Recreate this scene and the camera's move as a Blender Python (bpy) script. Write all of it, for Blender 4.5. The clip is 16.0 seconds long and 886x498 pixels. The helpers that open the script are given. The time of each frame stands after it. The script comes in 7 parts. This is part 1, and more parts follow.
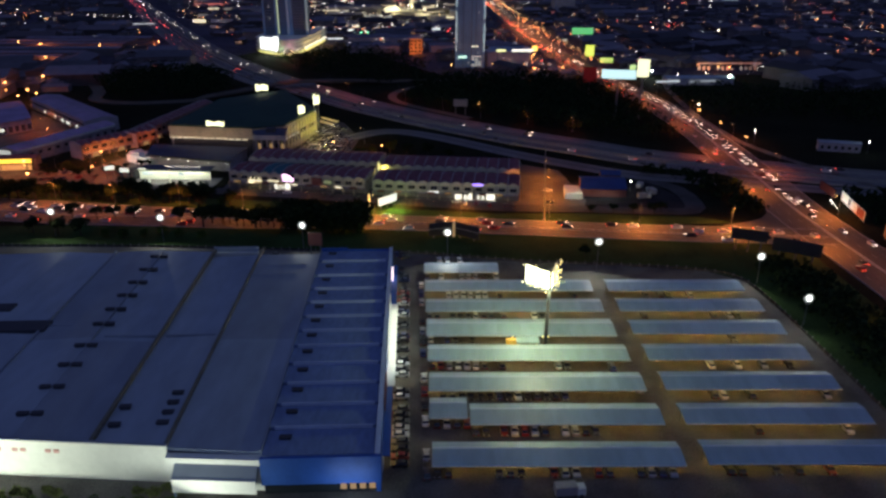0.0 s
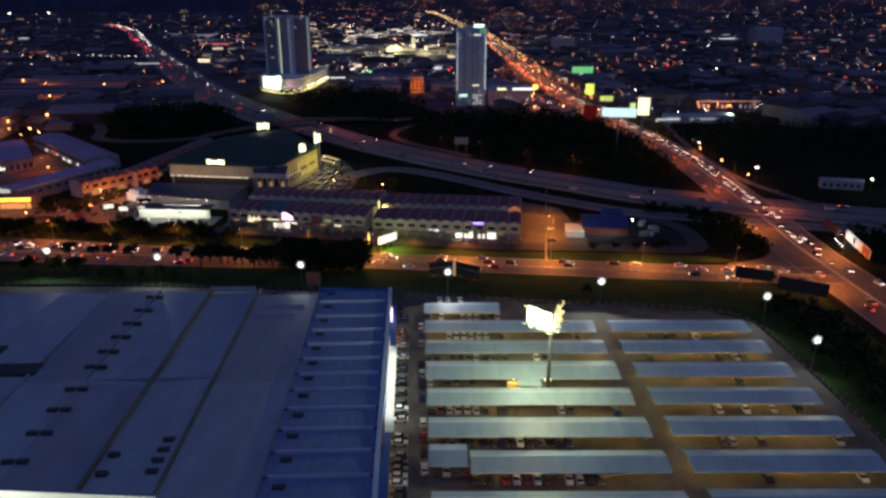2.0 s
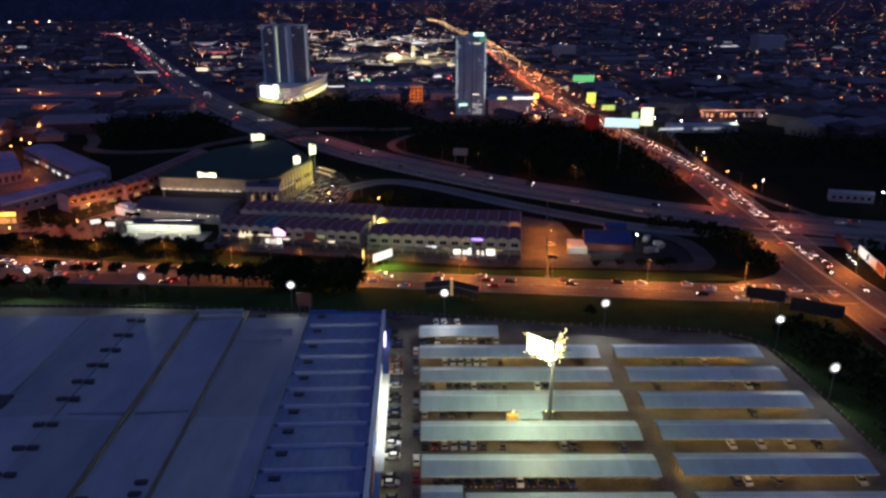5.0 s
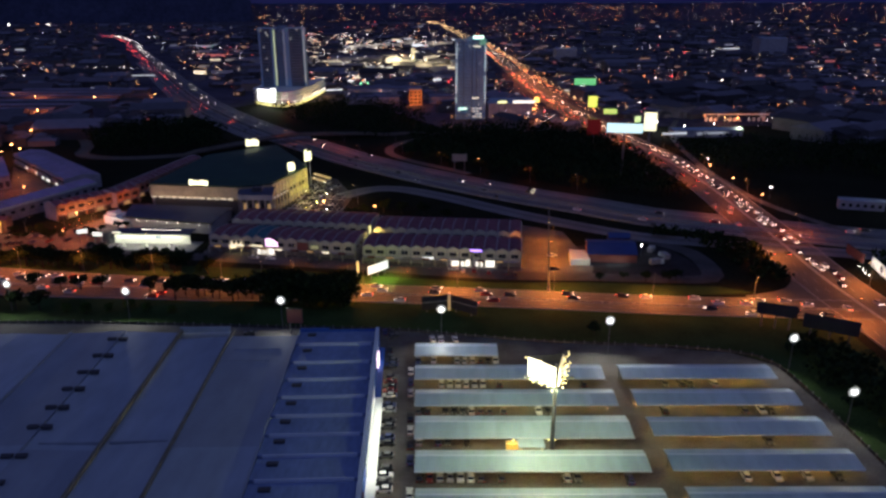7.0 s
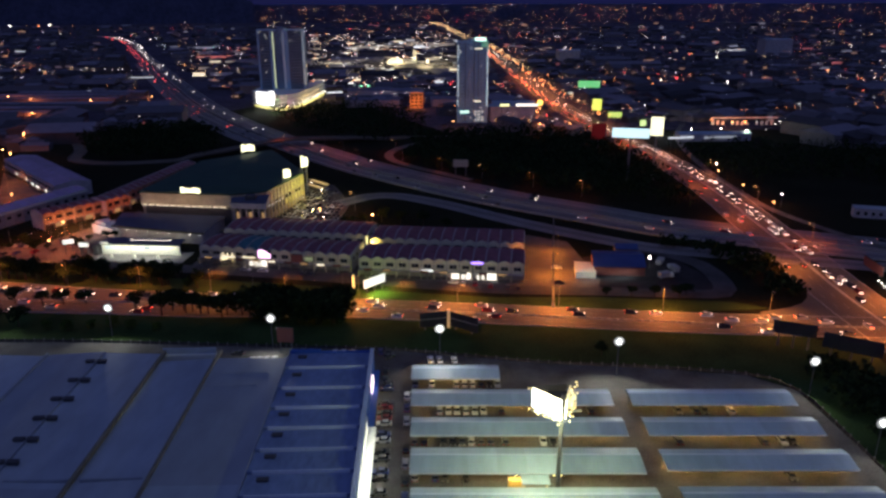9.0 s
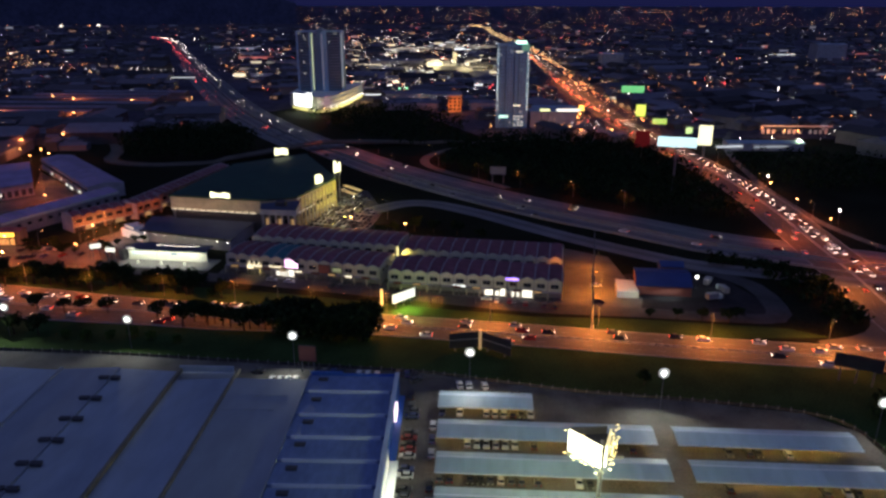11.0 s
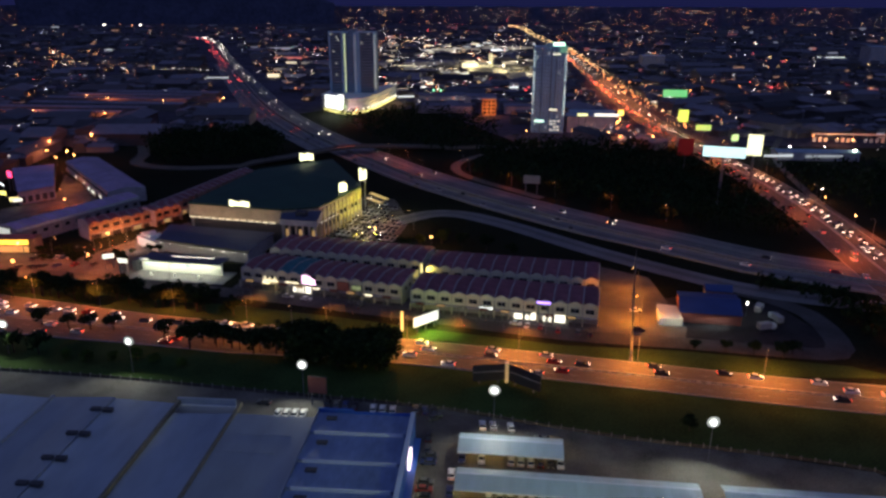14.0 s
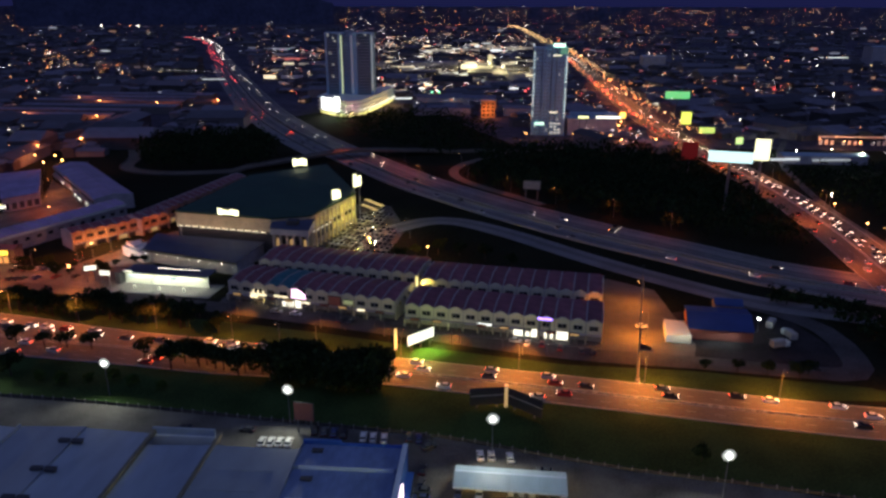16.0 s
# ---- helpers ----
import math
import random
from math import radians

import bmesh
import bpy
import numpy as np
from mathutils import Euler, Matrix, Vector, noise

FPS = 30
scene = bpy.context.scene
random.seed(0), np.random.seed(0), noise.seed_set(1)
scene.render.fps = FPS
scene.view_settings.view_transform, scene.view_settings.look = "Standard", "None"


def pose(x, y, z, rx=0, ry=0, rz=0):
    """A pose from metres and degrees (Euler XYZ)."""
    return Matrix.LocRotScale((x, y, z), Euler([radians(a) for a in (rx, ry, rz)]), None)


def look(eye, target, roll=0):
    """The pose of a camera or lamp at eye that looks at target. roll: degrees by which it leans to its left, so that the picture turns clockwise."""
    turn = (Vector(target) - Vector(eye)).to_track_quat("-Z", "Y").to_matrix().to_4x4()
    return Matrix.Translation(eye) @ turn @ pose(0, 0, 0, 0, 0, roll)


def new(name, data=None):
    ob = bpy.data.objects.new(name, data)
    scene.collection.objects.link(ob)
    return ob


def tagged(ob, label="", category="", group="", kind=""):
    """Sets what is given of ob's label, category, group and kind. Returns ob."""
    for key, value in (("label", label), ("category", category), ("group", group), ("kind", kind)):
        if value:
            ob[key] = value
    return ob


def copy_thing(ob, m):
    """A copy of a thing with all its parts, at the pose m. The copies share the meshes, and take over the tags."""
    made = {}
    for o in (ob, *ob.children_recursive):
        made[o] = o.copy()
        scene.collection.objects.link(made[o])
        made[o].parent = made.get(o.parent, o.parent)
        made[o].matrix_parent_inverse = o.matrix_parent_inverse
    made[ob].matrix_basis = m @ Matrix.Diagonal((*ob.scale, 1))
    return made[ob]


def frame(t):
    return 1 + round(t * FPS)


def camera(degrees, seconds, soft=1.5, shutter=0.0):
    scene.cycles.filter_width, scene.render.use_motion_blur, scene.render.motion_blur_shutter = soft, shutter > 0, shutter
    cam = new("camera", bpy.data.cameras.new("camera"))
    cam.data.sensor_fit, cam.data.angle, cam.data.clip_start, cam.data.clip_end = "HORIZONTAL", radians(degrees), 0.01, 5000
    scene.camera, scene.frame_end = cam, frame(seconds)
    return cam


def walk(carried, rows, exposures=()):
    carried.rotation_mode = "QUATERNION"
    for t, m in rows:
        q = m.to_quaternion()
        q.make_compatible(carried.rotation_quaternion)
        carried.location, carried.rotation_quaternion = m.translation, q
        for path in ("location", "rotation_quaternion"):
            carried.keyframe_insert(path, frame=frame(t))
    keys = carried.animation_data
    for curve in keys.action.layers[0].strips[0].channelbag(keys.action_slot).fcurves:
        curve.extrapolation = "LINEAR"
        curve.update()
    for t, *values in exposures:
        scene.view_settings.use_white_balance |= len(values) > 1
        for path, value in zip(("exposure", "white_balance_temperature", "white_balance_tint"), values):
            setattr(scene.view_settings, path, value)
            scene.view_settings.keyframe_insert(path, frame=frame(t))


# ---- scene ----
cam = camera(63.5, 16.0, soft=2.75)
METRES, EYE, TILT, LEAN, TURN = 94.0, 110.0, 11.6, 2.6, -3.5
ROWS = [
    (0.0, 0.0, 0.0, 0.0, 1.65, -34.3, -2.43),
    (0.5, 0.0008, 0.0058, -0.0008, 1.69, -33.15, -2.41),
    (1.0, 0.0023, 0.0116, -0.0039, 1.71, -31.74, -2.38),
    (1.5, 0.0038, 0.0247, -0.0065, 1.73, -31.57, -2.34),
    (2.0, 0.0058, 0.04, -0.0093, 1.75, -31.42, -2.31),
    (2.5, 0.0078, 0.0579, -0.0116, 1.77, -31.31, -2.3),
    (3.0, 0.01, 0.0785, -0.0154, 1.79, -31.19, -2.28),
    (3.5, 0.0124, 0.1013, -0.0198, 1.79, -31.09, -2.26),
    (4.0, 0.0149, 0.1232, -0.0241, 1.79, -31.0, -2.24),
    (6.5, 0.0305, 0.2675, -0.0496, 1.84, -30.75, -2.18),
    (7.0, 0.0325, 0.3013, -0.0567, 1.85, -30.71, -2.17),
    (7.5, 0.0349, 0.3401, -0.0643, 1.85, -30.67, -2.16),
    (8.0, 0.0373, 0.3776, -0.0716, 1.86, -30.66, -2.15),
    (8.5, 0.0395, 0.4122, -0.0778, 1.86, -30.64, -2.15),
    (8.7, 0.0404, 0.4268, -0.0805, 1.87, -30.64, -2.14),
    (10.8, 0.0494, 0.5908, -0.1129, 4.98, -30.61, -1.71),
    (11.0, 0.0502, 0.6064, -0.1159, 5.21, -30.61, -1.68),
    (11.5, 0.0521, 0.6442, -0.1231, 6.55, -30.6, -1.49),
    (12.0, 0.0562, 0.6847, -0.1309, 7.55, -30.61, -1.34),
    (12.5, 0.0556, 0.719, -0.1373, 7.67, -30.62, -1.3),
    (13.0, 0.0587, 0.7571, -0.1459, 8.1, -30.63, -1.21),
    (13.5, 0.0593, 0.7938, -0.1533, 8.08, -30.64, -1.19),
    (14.0, 0.0593, 0.8329, -0.161, 8.06, -30.66, -1.16),
    (14.5, 0.0587, 0.8672, -0.1684, 8.05, -30.67, -1.15),
    (15.0, 0.0575, 0.9039, -0.1757, 8.04, -30.67, -1.14),
    (15.5, 0.0558, 0.9398, -0.1827, 8.03, -30.65, -1.13),
    (16.0, 0.0539, 0.9784, -0.1899, 8.01, -30.64, -1.11),
]
walk(cam, [(t, pose(0, 0, EYE, TILT, LEAN, TURN) @ pose(METRES * x, METRES * y, METRES * z, 90 + pitch, roll, yaw)) for t, x, y, z, yaw, pitch, roll in ROWS], ((0.0, -0.13, 6600, 11), (2.0, -0.06, 6580, 15), (3.5, 0.0, 6530, 19), (8.0, 0.03, 6530, 19), (11.0, 0.1, 6680, 14), (16.0, 0.22, 6800, 11)))

# strengths of the light
SKY, AISLE, SIGN_POWER, FLOOD, ROADLAMP = 1.1, 37.0, 25500.0, 6000.0, 13600.0

# ---- world and light ----
world = bpy.data.worlds.new("dusk_sky")
scene.world = world
world.use_nodes = True
wn, wl = world.node_tree.nodes, world.node_tree.links
wn.clear()
w_out = wn.new("ShaderNodeOutputWorld")
w_bg = wn.new("ShaderNodeBackground")
w_tc = wn.new("ShaderNodeTexCoord")
w_sep = wn.new("ShaderNodeSeparateXYZ")
w_ramp = wn.new("ShaderNodeValToRGB")
w_ramp.color_ramp.elements[0].position = 0.0
w_ramp.color_ramp.elements[0].color = (0.0075, 0.009, 0.046, 1)
w_ramp.color_ramp.elements[1].position = 1.0
w_ramp.color_ramp.elements[1].color = (0.094, 0.131, 0.282, 1)
wl.new(w_tc.outputs["Generated"], w_sep.inputs[0])
w_up = wn.new("ShaderNodeMath")
w_up.operation = "MULTIPLY"
w_up.inputs[1].default_value = 0.75
wl.new(w_sep.outputs["Z"], w_up.inputs[0])
w_south = wn.new("ShaderNodeMath")  # the afterglow lies behind the camera
w_south.operation = "MULTIPLY_ADD"
w_south.inputs[1].default_value = -0.4
wl.new(w_sep.outputs["Y"], w_south.inputs[0])
wl.new(w_up.outputs[0], w_south.inputs[2])
wl.new(w_south.outputs[0], w_ramp.inputs[0])
wl.new(w_ramp.outputs[0], w_bg.inputs["Color"])
w_bg.inputs["Strength"].default_value = SKY
wl.new(w_bg.outputs[0], w_out.inputs[0])


# ---- materials ----
def mat(name, col, rough=0.7, metal=0.0, var=0.25, big=0.15, fine=3.0, bump=0.0, stretch=(1, 1, 1), spec=0.4, isle=0.0, each=0.0):
    """A procedural surface: base colour varied at two scales, with a fine relief."""
    m = bpy.data.materials.new(name)
    m.use_nodes = True
    n, l = m.node_tree.nodes, m.node_tree.links
    b = n["Principled BSDF"]
    b.inputs["Roughness"].default_value = rough
    b.inputs["Metallic"].default_value = metal
    b.inputs["Specular IOR Level"].default_value = spec
    tc = n.new("ShaderNodeTexCoord")
    mp = n.new("ShaderNodeMapping")
    mp.inputs["Scale"].default_value = stretch
    l.new(tc.outputs["Object"], mp.inputs[0])
    n1, n2 = n.new("ShaderNodeTexNoise"), n.new("ShaderNodeTexNoise")
    n1.inputs["Scale"].default_value, n2.inputs["Scale"].default_value = big, fine
    n1.inputs["Detail"].default_value, n2.inputs["Detail"].default_value = 4, 3
    l.new(mp.outputs[0], n1.inputs[0])
    l.new(mp.outputs[0], n2.inputs[0])
    add = n.new("ShaderNodeMath")
    add.operation = "ADD"
    l.new(n1.outputs["Fac"], add.inputs[0])
    l.new(n2.outputs["Fac"], add.inputs[1])
    mr = n.new("ShaderNodeMapRange")
    mr.inputs["From Min"].default_value, mr.inputs["From Max"].default_value = 0.7, 1.3
    mr.inputs["To Min"].default_value, mr.inputs["To Max"].default_value = 1 - var, 1 + var
    l.new(add.outputs[0], mr.inputs[0])
    fac = mr.outputs[0]
    for amount, node, socket in ((isle, "ShaderNodeNewGeometry", "Random Per Island"), (each, "ShaderNodeObjectInfo", "Random")):
        if amount:
            g = n.new(node)
            r = n.new("ShaderNodeMapRange")
            r.inputs["To Min"].default_value, r.inputs["To Max"].default_value = 1 - amount, 1 + amount
            l.new(g.outputs[socket], r.inputs[0])
            mu = n.new("ShaderNodeMath")
            mu.operation = "MULTIPLY"
            l.new(fac, mu.inputs[0])
            l.new(r.outputs[0], mu.inputs[1])
            fac = mu.outputs[0]
    sc = n.new("ShaderNodeVectorMath")
    sc.operation = "SCALE"
    sc.inputs[0].default_value = col
    l.new(fac, sc.inputs["Scale"])
    l.new(sc.outputs[0], b.inputs["Base Color"])
    if bump:
        bp = n.new("ShaderNodeBump")
        bp.inputs["Strength"].default_value = bump
        bp.inputs["Distance"].default_value = 0.1
        l.new(n2.outputs["Fac"], bp.inputs["Height"])
        l.new(bp.outputs[0], b.inputs["Normal"])
    return m


def glow(name, col, strength, isle=0.0, sample=True, base=(0.6, 0.6, 0.6)):
    """A lamp, a lit sign or a lit pane."""
    m = bpy.data.materials.new(name)
    m.use_nodes = True
    n, l = m.node_tree.nodes, m.node_tree.links
    b = n["Principled BSDF"]
    b.inputs["Base Color"].default_value = (*base, 1)
    b.inputs["Emission Color"].default_value = (*col, 1)
    b.inputs["Emission Strength"].default_value = strength
    if isle:
        g = n.new("ShaderNodeNewGeometry")
        p = n.new("ShaderNodeMath")
        p.operation = "POWER"
        p.inputs[1].default_value = isle
        l.new(g.outputs["Random Per Island"], p.inputs[0])
        k = n.new("ShaderNodeMath")
        k.operation = "MULTIPLY"
        k.inputs[1].default_value = strength
        l.new(p.outputs[0], k.inputs[0])
        l.new(k.outputs[0], b.inputs["Emission Strength"])
    if not sample:
        m.cycles.emission_sampling = "NONE"
    return m


def glazing(name, col=(0.02, 0.025, 0.03)):
    m = bpy.data.materials.new(name)
    m.use_nodes = True
    b = m.node_tree.nodes["Principled BSDF"]
    b.inputs["Base Color"].default_value = (*col, 1)
    b.inputs["Roughness"].default_value = 0.08
    b.inputs["Specular IOR Level"].default_value = 0.6
    return m


M_GROUND = mat("dry_grass_soil", (0.013, 0.015, 0.009), 0.95, var=0.5, big=0.02, fine=0.6, spec=0.05)
M_GRASS = mat("mown_grass", (0.034, 0.062, 0.02), 0.95, var=0.45, big=0.06, fine=1.5, bump=0.4, spec=0.05)
M_ASPHALT = mat("asphalt", (0.1, 0.093, 0.084), 0.85, var=0.6, big=0.11, fine=2.5, bump=0.15)
M_FORECOURT = mat("forecourt_concrete", (0.085, 0.078, 0.076), 0.85, var=0.4, big=0.12, fine=1.5)
M_DULL = mat("dull_old_asphalt", (0.055, 0.05, 0.052), 0.9, var=0.5, big=0.1, fine=1.5, bump=0.15)
M_YARD = mat("dark_yard_soil", (0.034, 0.03, 0.032), 0.95, var=0.5, big=0.12, fine=1.4, bump=0.3, spec=0.1)
M_WORN = mat("worn_wheel_lane", (0.1, 0.098, 0.108), 0.75, var=0.3, big=0.05, fine=1.0)
M_TEAL = mat("teal_roof_sheet", (0.03, 0.13, 0.16), 0.65, var=0.3, big=0.2, fine=2.0)
M_EXPRESS = mat("pale_concrete_road", (0.16, 0.158, 0.17), 0.8, var=0.35, big=0.05, fine=1.2, stretch=(1, 1, 1))
M_ROADTOP = mat("worn_road_asphalt", (0.118, 0.1, 0.08), 0.75, var=0.28, big=0.05, fine=1.2, bump=0.1)
M_CONCRETE = mat("yard_concrete", (0.13, 0.12, 0.11), 0.85, var=0.3, big=0.09, fine=1.5)
M_KERB = mat("kerb_stone", (0.33, 0.32, 0.3), 0.85, var=0.25, big=0.6, fine=5)
M_PAINT = mat("road_paint", (0.27, 0.26, 0.23), 0.7, var=0.25, big=0.6, fine=8)
M_ROOF = mat("weathered_metal_roof", (0.31, 0.37, 0.45), 0.5, 0.0, var=0.16, big=0.04, fine=0.25, stretch=(1, 0.35, 1), each=0.06)
M_ROOF_DARK = mat("darker_metal_roof", (0.25, 0.29, 0.35), 0.55, 0.0, var=0.14, big=0.04, fine=0.25, stretch=(1, 0.35, 1), each=0.06)
M_GUTTER = mat("rusty_gutter", (0.17, 0.155, 0.115), 0.8, var=0.35, big=0.1, fine=1.0)
M_BLUE_ROOF = mat("blue_metal_roof", (0.17, 0.24, 0.42), 0.5, 0.0, var=0.22, big=0.08, fine=0.9, stretch=(1, 0.3, 1))
M_FLASH = mat("pale_flashing", (0.5, 0.58, 0.72), 0.5, var=0.15)
M_BLUE_WALL = mat("blue_cladding", (0.03, 0.11, 0.42), 0.5, var=0.15, big=0.2, fine=2)
M_WHITE_WALL = mat("white_cladding", (0.72, 0.74, 0.7), 0.6, var=0.06, big=0.12, fine=0.6)
M_CREAM = mat("cream_render", (0.62, 0.56, 0.42), 0.8, var=0.15, big=0.3, fine=2)
M_VENT = mat("dark_vent_metal", (0.05, 0.053, 0.065), 0.5, var=0.2)
M_CARPORT = mat("pale_blue_sheet", (0.3, 0.4, 0.5), 0.45, var=0.14, big=0.06, fine=0.4, stretch=(1, 0.25, 1), each=0.07)
M_STEEL = mat("galvanised_steel", (0.2, 0.205, 0.21), 0.5, 0.5, var=0.15)
M_MAROON = mat("maroon_roof_tile", (0.19, 0.066, 0.085), 0.7, var=0.35, big=0.2, fine=2.0, each=0.15)
M_RIB = mat("grey_party_wall", (0.34, 0.31, 0.32), 0.8, var=0.2)
M_GREEN_ROOF = mat("dark_green_roof", (0.018, 0.058, 0.038), 0.6, var=0.2, big=0.08, fine=1.0)
M_SLATE_ROOF = mat("slate_blue_roof", (0.055, 0.066, 0.115), 0.6, var=0.2, big=0.1, fine=1.0)
M_COBALT_ROOF = mat("cobalt_roof", (0.018, 0.05, 0.2), 0.6, var=0.2)
M_PURPLE_ROOF = mat("mauve_roof", (0.36, 0.26, 0.45), 0.7, var=0.3, big=0.1, fine=1.0)
M_TOWER = mat("tower_render", (0.36, 0.57, 0.7), 0.8, var=0.15, big=0.05, fine=0.8)
M_BARK = mat("bark", (0.06, 0.045, 0.03), 0.95, var=0.3)
M_SHRUB = mat("garden_leaves", (0.1, 0.12, 0.03), 0.8, var=0.4, isle=0.6)
M_LEAF = mat("leaves", (0.018, 0.032, 0.013), 0.9, var=0.3, isle=0.5, spec=0.05)
M_LEAF_LIGHT = mat("lighter_leaves", (0.045, 0.085, 0.018), 0.9, var=0.3, isle=0.5, spec=0.05)
M_TYRE = mat("tyre_rubber", (0.015, 0.015, 0.015), 0.9, var=0.1)
M_GLASS = glazing("dark_glass")
M_TOWER_PANE = mat("tower_glazing", (0.3, 0.33, 0.37), 0.25, var=0.1)
M_DARK_PANEL = mat("dark_sign_back", (0.035, 0.037, 0.04), 0.7, var=0.3)
M_RUST = mat("rust_red_panel", (0.28, 0.1, 0.08), 0.8, var=0.2)
M_HOUSE = mat("town_walls", (0.13, 0.12, 0.13), 0.9, var=0.2, isle=0.6)
# town roofs and streets carry a bluish lift in colour for distance haze
M_HOUSE_ROOF = mat("town_roofs", (0.1, 0.096, 0.126), 0.75, var=0.2, isle=0.8)
M_TOWN_HAZED = mat("town_streets_hazed", (0.07, 0.063, 0.09), 0.9, var=0.55, big=0.012, fine=0.12, spec=0.1)
M_MALL = mat("mall_render", (0.5, 0.43, 0.3), 0.85, var=0.2, big=0.2, fine=1.5)
M_PALE = mat("pale_grey_render", (0.4, 0.38, 0.42), 0.85, var=0.25, big=0.2, fine=1.5)
M_PLASTER = mat("terracotta_plaster", (0.27, 0.18, 0.14), 0.85, var=0.45, big=0.2, fine=1.5)

G_FLOOD = glow("floodlight_glass", (0.95, 1.0, 0.93), 16.0, sample=False)
G_SIGN = glow("bright_sign_face", (1.0, 0.96, 0.72), 3.2)
G_SIGN_Y = glow("yellow_sign_bulbs", (1.0, 0.82, 0.3), 5.0)
G_SODIUM = glow("sodium_lamp", (1.0, 0.45, 0.12), 14.0, sample=False)
G_WHITE = glow("white_lamp", (1.0, 0.95, 0.82), 20.0, sample=False)
G_TUBE = glow("tube_lamp", (1.0, 0.93, 0.75), 6.0, sample=False)
G_HEAD = glow("headlamp", (1.0, 0.88, 0.7), 9.0, sample=False)
G_TAIL = glow("tail_lamp", (1.0, 0.06, 0.02), 6.0, sample=False)
G_PANE = glow("lit_pane", (1.0, 0.9, 0.62), 1.4, sample=False)
G_BILL = glow("lit_billboard", (0.93, 1.0, 0.86), 1.15)
G_DIM = glow("dim_amber_pane", (1.0, 0.6, 0.25), 0.35, sample=False, base=(0.05, 0.05, 0.05))
M_OFF_LAMP = mat("lamp_lens", (0.5, 0.5, 0.48), 0.2, var=0.05)
M_OFF_TAIL = mat("red_lens", (0.3, 0.01, 0.01), 0.2, var=0.05)


# ---- mesh helpers ----
class Geo:
    """Vertices and faces gathered for one mesh."""

    def __init__(self):
        self.v, self.f = [], []

    def poly(self, pts):
        i = len(self.v)
        self.v += [tuple(p) for p in pts]
        self.f.append(tuple(range(i, i + len(pts))))
        return self

    def prism(self, pts, z0, z1):
        """A flat outline (anticlockwise) raised from z0 to z1."""
        n, i = len(pts), len(self.v)
        self.v += [(x, y, z0) for x, y in pts] + [(x, y, z1) for x, y in pts]
        self.f.append(tuple(i + k for k in reversed(range(n))))
        self.f.append(tuple(i + n + k for k in range(n)))
        self.f += [(i + k, i + (k + 1) % n, i + n + (k + 1) % n, i + n + k) for k in range(n)]
        return self

    def box(self, x0, x1, y0, y1, z0, z1):
        return self.prism([(x0, y0), (x1, y0), (x1, y1), (x0, y1)], z0, z1)

    def obox(self, cx, cy, z0, z1, lx, ly, deg=0):
        c, s = math.cos(radians(deg)), math.sin(radians(deg))
        return self.prism([(cx + c * a * lx / 2 - s * b * ly / 2, cy + s * a * lx / 2 + c * b * ly / 2) for a, b in ((-1, -1), (1, -1), (1, 1), (-1, 1))], z0, z1)

    def tube(self, p, q, r0, r1, n=8):
        """A tapered bar from p to q."""
        p, q = Vector(p), Vector(q)
        d = (q - p).normalized()
        a = d.orthogonal().normalized()
        b = d.cross(a)
        i = len(self.v)
        for c, r in ((p, r0), (q, r1)):
            self.v += [tuple(c + r * (math.cos(2 * math.pi * k / n) * a + math.sin(2 * math.pi * k / n) * b)) for k in range(n)]
        self.f += [(i + k, i + (k + 1) % n, i + n + (k + 1) % n, i + n + k) for k in range(n)]
        self.f += [tuple(i + k for k in reversed(range(n))), tuple(i + n + k for k in range(n))]
        return self

    def gem(self, x, y, z, r, rz=None):
        """A small eight-faced lamp body."""
        rz = rz or r
        i = len(self.v)
        self.v += [(x + r, y, z), (x, y + r, z), (x - r, y, z), (x, y - r, z), (x, y, z + rz), (x, y, z - rz)]
        self.f += [(i, i + 1, i + 4), (i + 1, i + 2, i + 4), (i + 2, i + 3, i + 4), (i + 3, i, i + 4), (i + 1, i, i + 5), (i + 2, i + 1, i + 5), (i + 3, i + 2, i + 5), (i, i + 3, i + 5)]
        return self

    def ball(self, x, y, z, r, n=10, m=6, squash=1.0):
        i = len(self.v)
        for a in range(1, m):
            for b in range(n):
                t, p = math.pi * a / m, 2 * math.pi * b / n
                self.v.append((x + r * math.sin(t) * math.cos(p), y + r * math.sin(t) * math.sin(p), z + squash * r * math.cos(t)))
        self.v += [(x, y, z + squash * r), (x, y, z - squash * r)]
        top, bot = len(self.v) - 2, len(self.v) - 1
        for b in range(n):
            c = (b + 1) % n
            self.f.append((i + b, i + c, top))
            self.f.append((i + (m - 2) * n + c, i + (m - 2) * n + b, bot))
            for a in range(m - 2):
                self.f.append((i + a * n + b, i + (a + 1) * n + b, i + (a + 1) * n + c, i + a * n + c))
        return self

    def arch(self, pts, x0, x1):
        """A profile of (y, z) points drawn out from x0 to x1, closed."""
        n, i = len(pts), len(self.v)
        self.v += [(x0, y, z) for y, z in pts] + [(x1, y, z) for y, z in pts]
        self.f += [(i + k, i + (k + 1) % n, i + n + (k + 1) % n, i + n + k) for k in range(n)]
        self.f += [tuple(i + k for k in reversed(range(n))), tuple(i + n + k for k in range(n))]
        return self

    def mesh(self, name, material):
        me = bpy.data.meshes.new(name)
        me.from_pydata(self.v, [], self.f)
        me.materials.append(material)
        me.update()
        return me


def part(name, g, material, parent=None, label="", smooth=False):
    me = g.mesh(name, material) if isinstance(g, Geo) else g
    ob = new(name, me)
    if smooth:
        me.polygons.foreach_set("use_smooth", [True] * len(me.polygons))
    if parent:
        ob.parent = parent
    if label:
        tagged(ob, label)
    return ob


